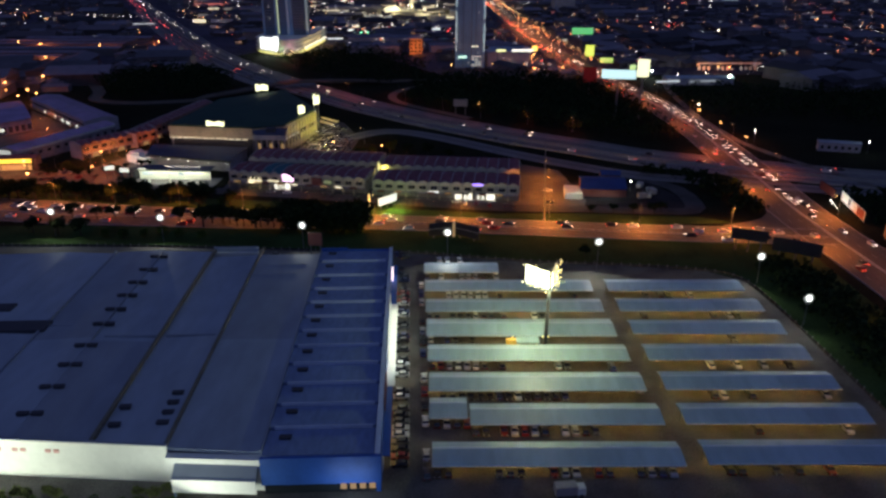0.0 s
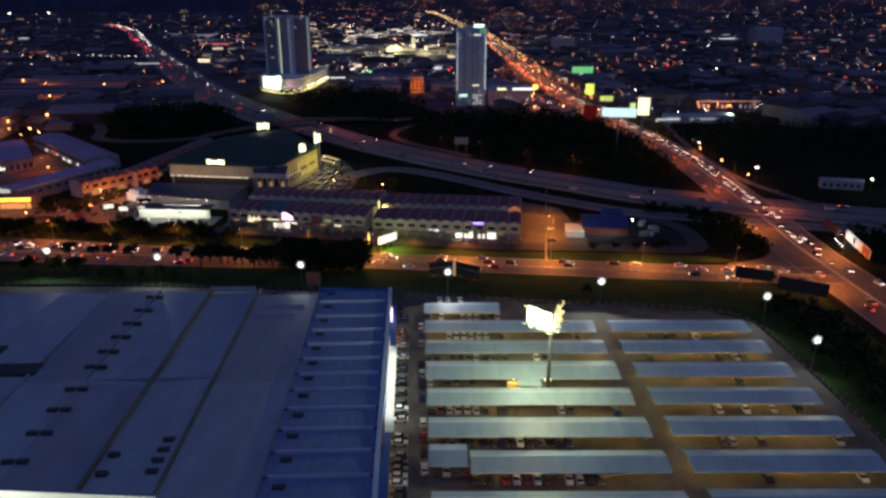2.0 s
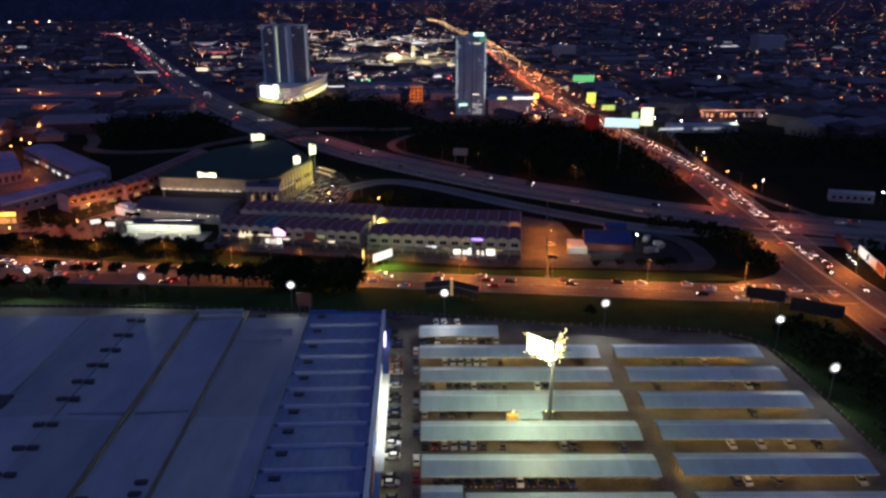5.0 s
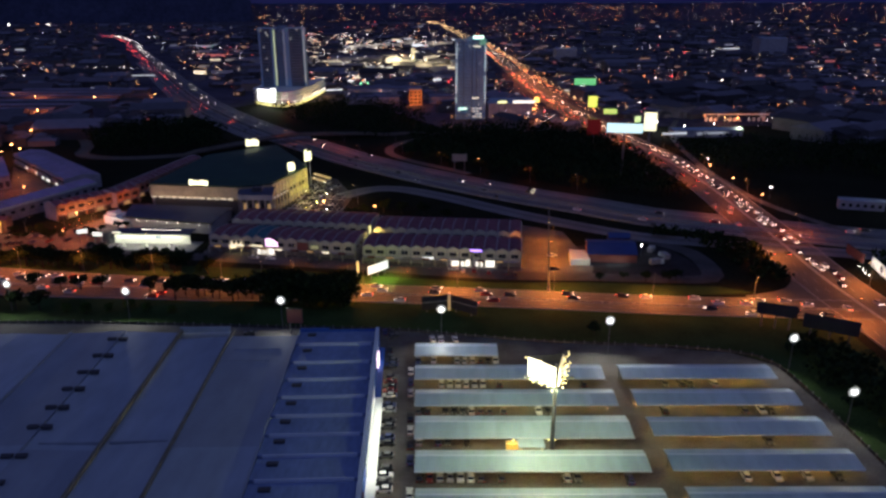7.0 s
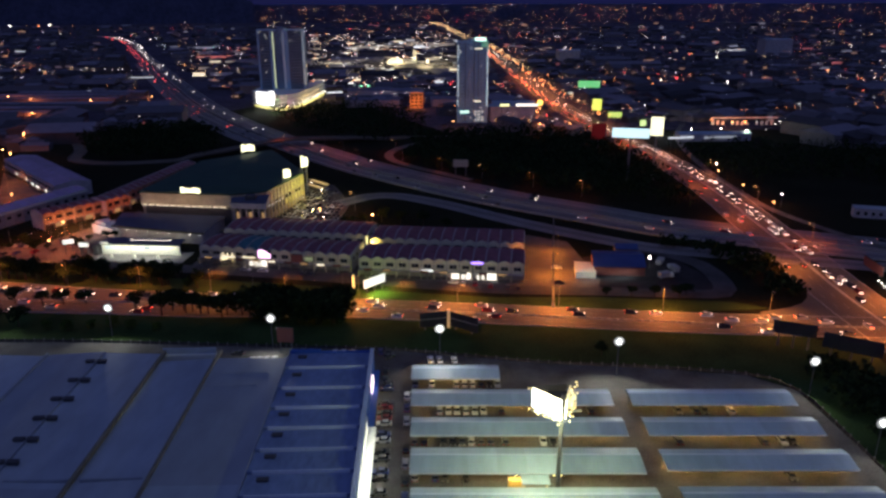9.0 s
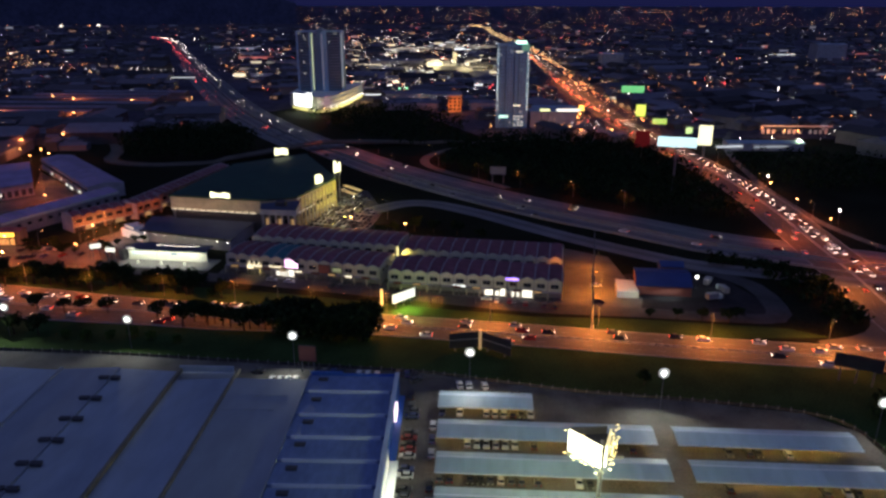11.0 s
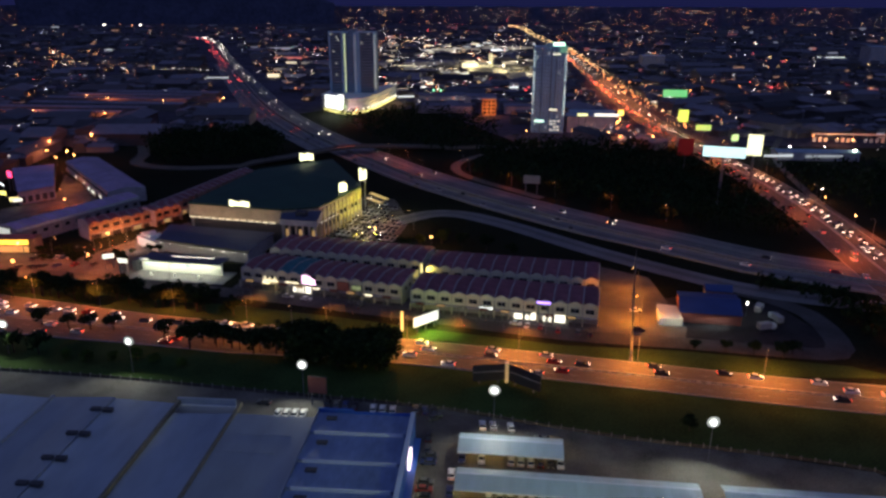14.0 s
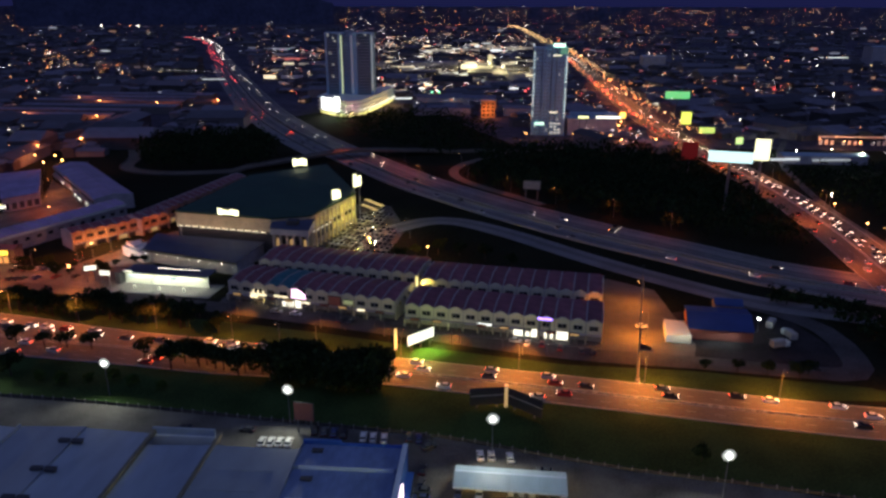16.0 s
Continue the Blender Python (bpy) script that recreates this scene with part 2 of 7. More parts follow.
def thing(name, label, category, x=0, y=0, z=0, deg=0, group="", kind=""):
    ob = new(name)
    ob.matrix_basis = pose(x, y, z, 0, 0, deg)
    return tagged(ob, label, category, group, kind)


def lamp(parent, kind, at, power, col, size=0.5, to=None, spot=120, size_y=None):
    """A light that belongs to a thing, in the thing's own axes."""
    li = bpy.data.lights.new("lamp_light", kind)
    li.energy, li.color = power, col
    if kind == "AREA":
        li.size = size
        if size_y:
            li.shape, li.size_y = "RECTANGLE", size_y
    else:
        li.shadow_soft_size = size
    if kind == "SPOT":
        li.spot_size, li.spot_blend = radians(spot), 0.6
    ob = new("lamp_light", li)
    ob.matrix_basis = look(at, to) if to else Matrix.Translation(at)
    if parent:
        ob.parent = parent
    return ob


def smooth_line(pts, step=8.0):
    """Points every few metres on a smooth curve through pts."""
    p = [np.array(q, float) for q in pts]
    p = [2 * p[0] - p[1], *p, 2 * p[-1] - p[-2]]
    out = []
    for k in range(1, len(p) - 2):
        n = max(2, int(np.linalg.norm(p[k + 1] - p[k]) / step))
        for j in range(n):
            t = j / n
            out.append(0.5 * (2 * p[k] + (p[k + 1] - p[k - 1]) * t + (2 * p[k - 1] - 5 * p[k] + 4 * p[k + 1] - p[k + 2]) * t * t + (3 * p[k] - p[k - 1] - 3 * p[k + 1] + p[k + 2]) * t ** 3))
    out.append(p[-2])
    return out


def normals(line):
    d = np.gradient(np.array(line), axis=0)
    d /= np.linalg.norm(d, axis=1)[:, None]
    return np.stack([-d[:, 1], d[:, 0]], 1)


def ribbon(g, line, a, b, z, thick=0.0):
    """A strip beside a line, from a to b metres to its left."""
    nn = normals(line)
    aa = a if isinstance(a, (list, tuple)) else [a] * len(line)
    bb = b if isinstance(b, (list, tuple)) else [b] * len(line)
    lo = [p + n * d for p, n, d in zip(line, nn, aa)]
    hi = [p + n * d for p, n, d in zip(line, nn, bb)]
    i, m = len(g.v), len(line)
    zs = z if isinstance(z, (list, tuple)) else [z] * m
    g.v += [(*q, h) for q, h in zip(lo, zs)] + [(*q, h) for q, h in zip(hi, zs)]
    flip = bb[0] < aa[0]
    for k in range(m - 1):
        f = (i + k, i + k + 1, i + m + k + 1, i + m + k)
        g.f.append(tuple(reversed(f)) if flip else f)
    if thick:
        j = len(g.v)
        g.v += [(*q, h - thick) for q, h in zip(lo, zs)] + [(*q, h - thick) for q, h in zip(hi, zs)]
        for k in range(m - 1):
            g.f.append((i + k + 1, i + k, j + k, j + k + 1))
            g.f.append((i + m + k, i + m + k + 1, j + m + k + 1, j + m + k))
    return g


def along(line, spacing, start=0.0):
    """Places and headings at even steps on a line."""
    d = np.concatenate([[0], np.cumsum(np.linalg.norm(np.diff(np.array(line), axis=0), axis=1))])
    s, out = start, []
    while s < d[-1]:
        k = min(len(line) - 2, int(np.searchsorted(d, s, "right")) - 1)
        t = (s - d[k]) / (d[k + 1] - d[k])
        v = line[k + 1] - line[k]
        out.append((line[k] * (1 - t) + line[k + 1] * t, math.degrees(math.atan2(v[1], v[0]))))
        s += spacing
    return out


def setting(name, g, material, label, category):
    return tagged(part(name, g, material), label, category, kind="structure")


# ---- ground, roads and yards ----
g = Geo()
xs = [-4900, -2500, -1200, -600, -300, 0, 300, 600, 1200, 2500, 4900]
ys = [-200, 0, 120, 240, 360, 480, 700, 1000, 1600, 2600, 4900]
for yy in ys:
    for xx in xs:
        g.v.append((xx, yy, 0))
for r in range(len(ys) - 1):
    for c in range(len(xs) - 1):
        k = r * len(xs) + c
        g.f.append((k, k + 1, k + 1 + len(xs), k + len(xs)))
setting("ground", g, M_GROUND, "dark rough ground with dry grass between roads and buildings", "ground")

FENCE = smooth_line([(-260, 276), (-200, 274), (-142, 272), (-104, 269.7), (-50, 264.5), (-2, 259.9), (17, 255.5), (46.5, 249), (78.7, 244.6), (108, 238.8), (119, 229), (121, 200), (121, 130), (121, 90)])
lot = [(-260, 90), (121, 90), (121, 200), (119, 229), (108, 238.6), (78.7, 244.4), (46.5, 248.8), (17, 255.3), (-2, 259.7), (-50, 264.3), (-104, 269.5), (-142, 271.8), (-260, 275.8)]
setting("pavement", Geo().prism(lot, -0.3, 0.06), M_ASPHALT, "worn grey asphalt yard around the warehouse and car park", "pavement")
verge = [(-400, 277), (-142, 272.5), (-104, 270), (-50, 265), (-2, 260.5), (17, 256), (46.5, 249.5), (78.7, 245), (108, 239.3), (120, 229.5), (122, 200), (122, 90), (150, 90), (156, 250), (140, 266), (90, 271.5), (0, 284), (-50, 289), (-150, 296), (-400, 300)]
setting("grass_verge", Geo().prism(verge, -0.3, 0.05), M_GRASS, "dark green mown grass strip between fence and road", "grass")
setting("grass_bank", Geo().prism([(-200, 326), (-130, 319.5), (-82, 310), (-21, 304), (35, 297), (103, 287), (140, 289), (128, 296), (75, 303), (37, 304), (-11, 313), (-46, 321), (-83, 328), (-200, 345)], -0.3, 0.05), M_GRASS, "green grass bank along the far side of the road", "grass")

NEAR = smooth_line([(-520, 372), (-300, 336), (-200, 318), (-150, 309), (-100, 304), (-50, 297), (0, 290.3), (50, 283), (100, 275.5), (150, 270), (172, 268)])
ART = smooth_line([(171, 60), (173, 160), (174, 231), (175, 300), (180, 350), (184, 400), (189, 470), (188, 548), (180, 640), (172, 740), (166, 850), (166, 1034), (170, 1400), (176, 1834), (170, 2100), (160, 2411), (146, 2830), (129, 3590), (75, 4200)], 14)
EXP = smooth_line([(420, 300), (260, 338), (200, 360), (157, 379), (128, 393), (97.7, 417), (62, 444), (20, 482), (-13.8, 517), (-45.6, 553), (-88, 612), (-130, 672), (-178, 750), (-240, 866), (-325, 1052), (-455, 1350), (-650, 1800), (-860, 2300), (-1030, 2614), (-1180, 2810)], 14)
SVC = smooth_line([(-330, 372), (-200, 358), (-140, 349), (-88, 340), (-48, 331.5), (-15, 324), (37, 312.5), (76, 309), (111, 305), (127, 305), (132, 317), (131, 338), (119, 354), (100, 366)])
RAMP = smooth_line([(-62, 432), (-42, 446), (-26, 462), (-8, 464), (20, 444), (60, 405), (95, 376), (120, 360), (160, 347), (230, 325)])
# the road is wide in the west and narrows to two lanes each way in the east
EAST = [min(1.0, max(0.0, (p[0] + 78) / 46)) for p in NEAR]
LOW = [-11.2 + 5.4 * e for e in EAST]
MID = [2.6 * e for e in EAST]
TOP = [11 + 4.5 * min(1.0, max(0.0, (-110 - p[0]) / 50)) for p in NEAR]
g = Geo()
ribbon(g, NEAR, LOW, [m - 0.7 for m in MID], 0.1)
ribbon(g, NEAR, [m + 0.7 for m in MID], TOP, 0.1)
ribbon(g, NEAR, LOW, TOP, 0.07)
setting("near_road", g, M_ROADTOP, "dual carriageway asphalt road lit orange by street lamps", "road")
g = Geo()
for edge, a, b, z in ((LOW, -0.4, 0, 0.24), (TOP, 0, 0.4, 0.24), (MID, -0.7, -0.4, 0.26), (MID, 0.4, 0.7, 0.26)):
    ribbon(g, NEAR, [e + a for e in edge], [e + b for e in edge], z, 0.22)
setting("near_road_kerbs", g, M_KERB, "pale concrete kerbs of the road and its median", "kerb")
g = Geo()
ribbon(g, ART, -13, 13, 0.14)
setting("avenue", g, M_ROADTOP, "wide avenue of worn asphalt glowing orange under lamps", "road")
setting("avenue_kerbs", ribbon(ribbon(ribbon(Geo(), ART, -13.4, -13, 0.28, 0.28), ART, 13, 13.4, 0.28, 0.28), ART, -0.7, 0.7, 0.34, 0.3), M_KERB, "concrete kerbs and median of the avenue", "kerb")
setting("junction_apron", Geo().prism([(134, 286), (140, 287.6), (147, 289.6), (154, 293.5), (159, 299), (162.5, 306), (163.5, 316), (170, 316), (170, 262), (134, 275)], -0.2, 0.085), M_ROADTOP, "rounded asphalt corner where road and avenue meet", "road")
g = Geo()
ribbon(g, EXP, -23.5, -3, 0.1)
ribbon(g, EXP, 1, 13, 0.1)
FAR_EXP = [p for p in EXP if 640 < p[1] < 1500]
ribbon(g, FAR_EXP, 14.5, 25, 0.1)
setting("expressway", g, M_EXPRESS, "unlit grey expressway with two wide carriageways", "road")
setting("expressway_barriers", ribbon(ribbon(ribbon(Geo(), EXP, -3, -2.6, 0.9, 0.9), EXP, 0.6, 1.0, 0.9, 0.9), EXP, 13, 13.3, 0.8, 0.8), M_KERB, "low concrete barriers beside the expressway lanes", "barrier")
g = Geo()
for a, b in ((-21.4, -18.6), (-13.0, -10.2), (-9.0, -6.2), (5.2, 8.3)):
    ribbon(g, EXP, a, b, 0.106)
ribbon(g, RAMP, -1.2, 2.6, 0.166)
setting("expressway_wheel_lanes", g, M_WORN, "darker worn lanes along the expressway", "road")
setting("service_road", ribbon(Geo(), SVC, -4.5, 4.5, 0.12), M_DULL, "narrow service road in front of the shophouses", "road")
setting("slip_road", ribbon(Geo(), RAMP, -6.5, 6.5, 0.16), M_EXPRESS, "curved grey slip road joining the expressway", "road")
OVER = smooth_line([(-420, 640), (-345, 690), (-295, 668), (-262, 615), (-250, 578), (-218, 564), (-180, 571), (-148, 590), (-122, 614), (-95, 632), (-65, 642), (-35, 652), (0, 664), (40, 672)])
LOOP = smooth_line([(95, 690), (69, 683), (50, 672), (22, 659), (2, 632), (-12, 610), (-17, 589), (-13, 568), (2, 545), (22, 523), (40, 503)], 5.0)
setting("loop_road", ribbon(Geo(), LOOP, -3.4, 3.4, 0.17), M_ROADTOP, "narrow loop road curling down to the expressway", "road")
zs = [0.2 + 5.4 * max(0.0, 1 - abs(p[0] + 100) / 75.0) ** 0.5 if p[1] > 575 and p[0] > -170 else 0.2 for p in OVER]
setting("flyover", ribbon(Geo(), OVER, -4.5, 4.5, zs, 0.9), M_ROADTOP, "narrow flyover and loop road crossing the expressway", "road")
setting("flyover_rails", ribbon(ribbon(Geo(), OVER, -4.8, -4.5, [z + 0.8 for z in zs], 0.8), OVER, 4.5, 4.8, [z + 0.8 for z in zs], 0.8), M_CONCRETE, "low concrete rails of the flyover", "barrier")
SIDE = smooth_line([(238, 325), (230, 347), (221, 370), (211, 398), (204, 427), (203, 456), (204, 502), (209, 545), (220, 613), (236, 670), (262, 730)])
setting("side_road", ribbon(Geo(), SIDE, -2.5, 2.5, 0.13), M_ASPHALT, "narrow side road running beside the avenue", "road")
setting("side_street", Geo().prism([(-268, 452), (-238, 398), (-205, 462), (-282, 540), (-252, 478)], -0.2, 0.1), M_ASPHALT, "orange-lit side street between shop rows", "pavement")
setting("shop_forecourt", Geo().prism([(-96, 341), (-48, 331), (-20, 324.5), (38, 312), (78, 308), (82, 322), (78, 372), (58, 385), (50, 330), (-20, 345), (-94, 362)], -0.2, 0.09), M_FORECOURT, "pale concrete forecourt beside the shophouses", "pavement")
setting("mall_car_park", Geo().prism([(-92, 398), (-60, 405), (-36, 425), (-34, 448), (-48, 492), (-66, 505), (-72, 480), (-78, 420)], -0.2, 0.1), M_DULL, "dark asphalt car park beside the shopping mall", "pavement")
setting("town_street", Geo().prism([(-230, 352), (-140, 352), (-130, 372), (-150, 400), (-140, 430), (-152, 436), (-178, 378), (-230, 384)], -0.2, 0.09), M_ASPHALT, "side street and parking between shop rows", "pavement")
setting("house_yard", Geo().prism([(70, 308), (125, 304), (130, 318), (122, 345), (95, 356), (72, 345)], -0.2, 0.07), M_YARD, "dark yard around the blue-roofed house", "pavement")


def dashes(name, line, offsets, length, gap, z, label, far=900):
    g = Geo()
    for off in offsets:
        for p, deg in along(line, length + gap):
            if p[1] < far and abs(p[0]) < 420:
                n = np.array([-math.sin(radians(deg)), math.cos(radians(deg))])
                q = p + off * n
                g.obox(q[0], q[1], z, z + 0.012, length, 0.22, deg)
    return setting(name, g, M_PAINT, label, "road marking")


g = Geo()
for off in (-23.1, -14.2, -3.8, 1.6, 12.4):
    ribbon(g, EXP, off, off + 0.4, 0.116)
for off in (-6.1, 5.8):
    ribbon(g, RAMP, off, off + 0.3, 0.176)
setting("expressway_edge_lines", g, M_PAINT, "pale continuous edge lines along the expressway", "road marking")
dashes("near_road_markings", [p for p in NEAR if p[0] < -70], (-7.8, -4.5, 4.5, 7.8), 3, 5, 0.108, "broken white lane lines on the road")
dashes("near_road_markings", [p for p in NEAR if p[0] > -34], (-2.0, 6.8), 3, 5, 0.108, "broken white lane lines on the narrower road")
dashes("avenue_markings", ART, (-9.2, -5.0, 5.0, 9.2), 4, 6, 0.148, "broken white lane lines on the avenue")
dashes("expressway_markings", EXP, (-20, -17, -10.6, -7.2, 5, 8.5), 4, 8, 0.108, "broken white lane lines on the expressway")

# alternate white blocks on the median of the near road
kerb_line = tagged(part("median_kerb", ribbon(Geo(), [p for p in NEAR if p[0] > -20], 2.45, 2.75, 0.3, 0.2), M_CONCRETE), "low median kerb set with white blocks", "kerb", kind="structure")
block_me = Geo().box(-0.55, 0.55, -0.2, 0.2, 0, 0.42).mesh("block", mat("white_kerb_paint", (0.34, 0.33, 0.29), 0.7, var=0.3, each=0.3))
for p, deg in along([q for q in NEAR if q[0] > -20], 3.0):
    n = np.array([-math.sin(radians(deg)), math.cos(radians(deg))])
    q = p + 2.6 * n
    part("block", block_me, None, kerb_line).matrix_basis = pose(q[0], q[1], 0.1, 0, 0, deg)

# perimeter wall with posts
wall = tagged(part("perimeter_wall", ribbon(Geo(), FENCE, -0.1, 0.1, 0.8, 0.8), M_DULL), "low pale concrete wall with posts round the yard", "wall", kind="structure")
post_me = Geo().box(-0.16, 0.16, -0.16, 0.16, 0, 1.25).mesh("post", mat("grey_post_concrete", (0.2, 0.195, 0.185), 0.85, var=0.25))
for p, deg in along(FENCE, 3.4):
    if p[0] > -180 and p[1] > 140:
        part("post", post_me, None, wall).matrix_basis = pose(p[0], p[1], 0, 0, 0, deg)

M_LETTER = mat("faded_red_letters", (0.55, 0.3, 0.28), 0.6, var=0.2)

# ---- warehouse store ----
store = thing("warehouse_store", "large warehouse store with weathered pale metal roofs", "warehouse")
SX = [-205, -160, -125, -108, -90.5, -72.5, -55.5, -34.2]


def south(x):
    return 134.5 + (x + 92) * (-0.105)


def north(x):
    return 243.6 if x < -57 else 238.6


for k in range(len(SX) - 1):
    x0, x1 = SX[k], SX[k + 1]
    xm = (x0 + x1) / 2
    zl, zr = (9.6, 8.8) if k % 2 == 0 else (8.8, 9.6)
    if x0 == -55.5:
        zl, zr = 9.2, 9.0
    cuts = [south(xm), 178 + 2 * (k % 2), 243.6 if x1 < -56 else 238.6]
    for j in range(2):
        drop = 0.45 * j * (k % 3 > 0)
        a, b = cuts[j], cuts[j + 1]
        s0, s1 = (south(x0), south(x1)) if j == 0 else (a, a)
        g = Geo()
        g.poly([(x0 + 0.05, s0, zl - drop), (x1 - 0.05, s1, zr - drop), (x1 - 0.05, b, zr - drop), (x0 + 0.05, b, zl - drop)])
        g.poly([(x0 + 0.05, s0, zl - drop - 0.9), (x0 + 0.05, b, zl - drop - 0.9), (x1 - 0.05, b, zr - drop - 0.9), (x1 - 0.05, s1, zr - drop - 0.9)])
        for (p0, z0), (p1, z1) in ((((x0 + .05, s0), zl), ((x1 - .05, s1), zr)), (((x1 - .05, s1), zr), ((x1 - .05, b), zr)), (((x1 - .05, b), zr), ((x0 + .05, b), zl)), (((x0 + .05, b), zl), ((x0 + .05, s0), zl))):
            g.poly([(*p0, z0 - drop - 0.9), (*p1, z1 - drop - 0.9), (*p1, z1 - drop), (*p0, z0 - drop)])
        part("roof_panel", g, M_ROOF_DARK if (k + j) % 3 == 1 else M_ROOF, store)
for x in (-72.5, -55.5):
    part("gutter", Geo().box(x - 0.42, x + 0.42, south(x), north(x - 2), 8.6, 9.75), M_GUTTER, store, "rust-stained roof gutter")
for x in (-108, -34.2):
    part("gutter", Geo().box(x - 0.3, x + 0.3, south(x), north(x), 8.5, 9.5), M_ROOF_DARK, store)
vent_me = Geo().box(-1.2, 1.2, -0.55, 0.55, -0.4, 0.4).box(-1.4, 1.4, -0.7, 0.7, 0.4, 0.55).mesh("roof_vent", M_VENT)
for yy in (236.8, 225.6, 215.4, 205.9, 196.4, 187.2, 174.9, 165, 154.7, 143.5):
    for dx in (-1.65, 1.65):
        part("roof_vent", vent_me, None, store).matrix_basis = pose(-90.5 + dx, yy, 9.7)
for yy in (139, 143, 147, 151):
    part("roof_vent", vent_me, None, store).matrix_basis = pose(-58.5, yy, 9.6)
for yy in (146, 139):
    part("roof_vent", vent_me, None, store).matrix_basis = pose(-69.5, yy, 9.3)
# dark slabs laid on the roof take the place of shaded recesses
for x0, x1, y0, y1 in ((-131, -106.6, 184.6, 190.6), (-134, -122.5, 197.5, 202)):
    part("roof_well", Geo().box(x0, x1, y0, y1, 8.3, 9.62), M_VENT, store, "flat dark strip drawn for a shaded roof recess")
# walls
part("north_wall", Geo().box(-205, -57, 242.8, 243.4, 0, 8.4), M_WHITE_WALL, store)
part("north_parapet", Geo().box(-73, -57, 243.45, 244.0, 7.5, 10.2), M_ROOF, store, "pale raised parapet")
for yy, xa, xb in ((229.5, -52, -38), (222, -55, -40), (188, -118, -100), (181, -88, -73.5), (181, -71, -57)):
    part("roof_seam", Geo().box(xa, xb, yy - 0.2, yy + 0.2, 8.5, 9.3), M_ROOF_DARK, store)
part("north_wall", Geo().box(-57, -34, 237.6, 238.2, 0, 8.0), M_BLUE_WALL, store)
g = Geo()
x0, x1 = -205, -55
g.prism([(x0, south(x0) - 0.5), (x1, south(x1) - 0.5), (x1, south(x1)), (x0, south(x0))], 0, 9.9)
part("front_wall", g, M_WHITE_WALL, store, "bright white floodlit front wall")
part("front_wall", Geo().prism([(-55, 128.4), (-33.8, 126.6), (-33.8, 128.4), (-55, 130.2)], 0, 8.2), M_WHITE_WALL, store)
part("parapet_cap", Geo().prism([(x0, south(x0) - 0.7), (x1, south(x1) - 0.7), (x1, south(x1) + 0.2), (x0, south(x0) + 0.2)], 9.9, 10.15), M_ROOF_DARK, store)
g = Geo().poly([(-53, 125.2, 5.2), (-34.8, 123.8, 5.2), (-34.8, 127, 7.0), (-53, 128.5, 7.0)])
g.poly([(-53, 128.5, 6.7), (-34.8, 127, 6.7), (-34.8, 123.8, 4.9), (-53, 125.2, 4.9)]).poly([(-34.8, 123.8, 4.9), (-34.8, 127, 6.7), (-34.8, 127, 7.0), (-34.8, 123.8, 5.2)]).poly([(-53, 128.5, 6.7), (-53, 125.2, 4.9), (-53, 125.2, 5.2), (-53, 128.5, 7.0)])
part("entrance_roof", g, M_ROOF_DARK, store, "dark sloping entrance roof")
part("entrance_cheek", Geo().arch([(125.3, 0), (128.5, 0), (128.5, 6.6), (125.3, 4.8)], -53.0, -52.7), M_BLUE_ROOF, store)
part("entrance_fascia", Geo().prism([(-53, 124.8), (-34.8, 123.4), (-34.8, 123.75), (-53, 125.15)], 1.8, 5.2), M_WHITE_WALL, store)
for k in (0, 2, 3, 6, 7):
    xx = -94 + k * 1.9
    part("sign_letter", Geo().prism([(xx, south(xx) - 0.75), (xx + 1.2, south(xx + 1.2) - 0.75), (xx + 1.2, south(xx + 1.2) - 0.52), (xx, south(xx) - 0.52)], 7.0, 7.8), M_LETTER, store, "unreadable red lettering bar")
lamp(store, "AREA", (-108, 118, 6), 16500, (0.9, 1.0, 0.8), 50, to=(-100, 134, 4), size_y=1.0)
lamp(store, "AREA", (-50, 114, 2.2), 3200, (0.9, 1.0, 0.85), 20, to=(-47, 127, 3), size_y=1.0)

tank = thing("water_tank", "dark blue steel tank behind the warehouse", "tank", -122, 249.5, 0.06)
part("shell", Geo().tube((-3.4, 0, 1.5), (3.4, 0, 1.5), 1.4, 1.4, 16), M_COBALT_ROOF, tank)
for xx in (-2.4, 2.4):
    part("cradle", Geo().box(xx - 0.3, xx + 0.3, -1.2, 1.2, 0, 0.9), M_STEEL, tank)
part("hatch", Geo().tube((0, 0, 2.8), (0, 0, 3.2), 0.4, 0.4, 10), M_STEEL, tank)

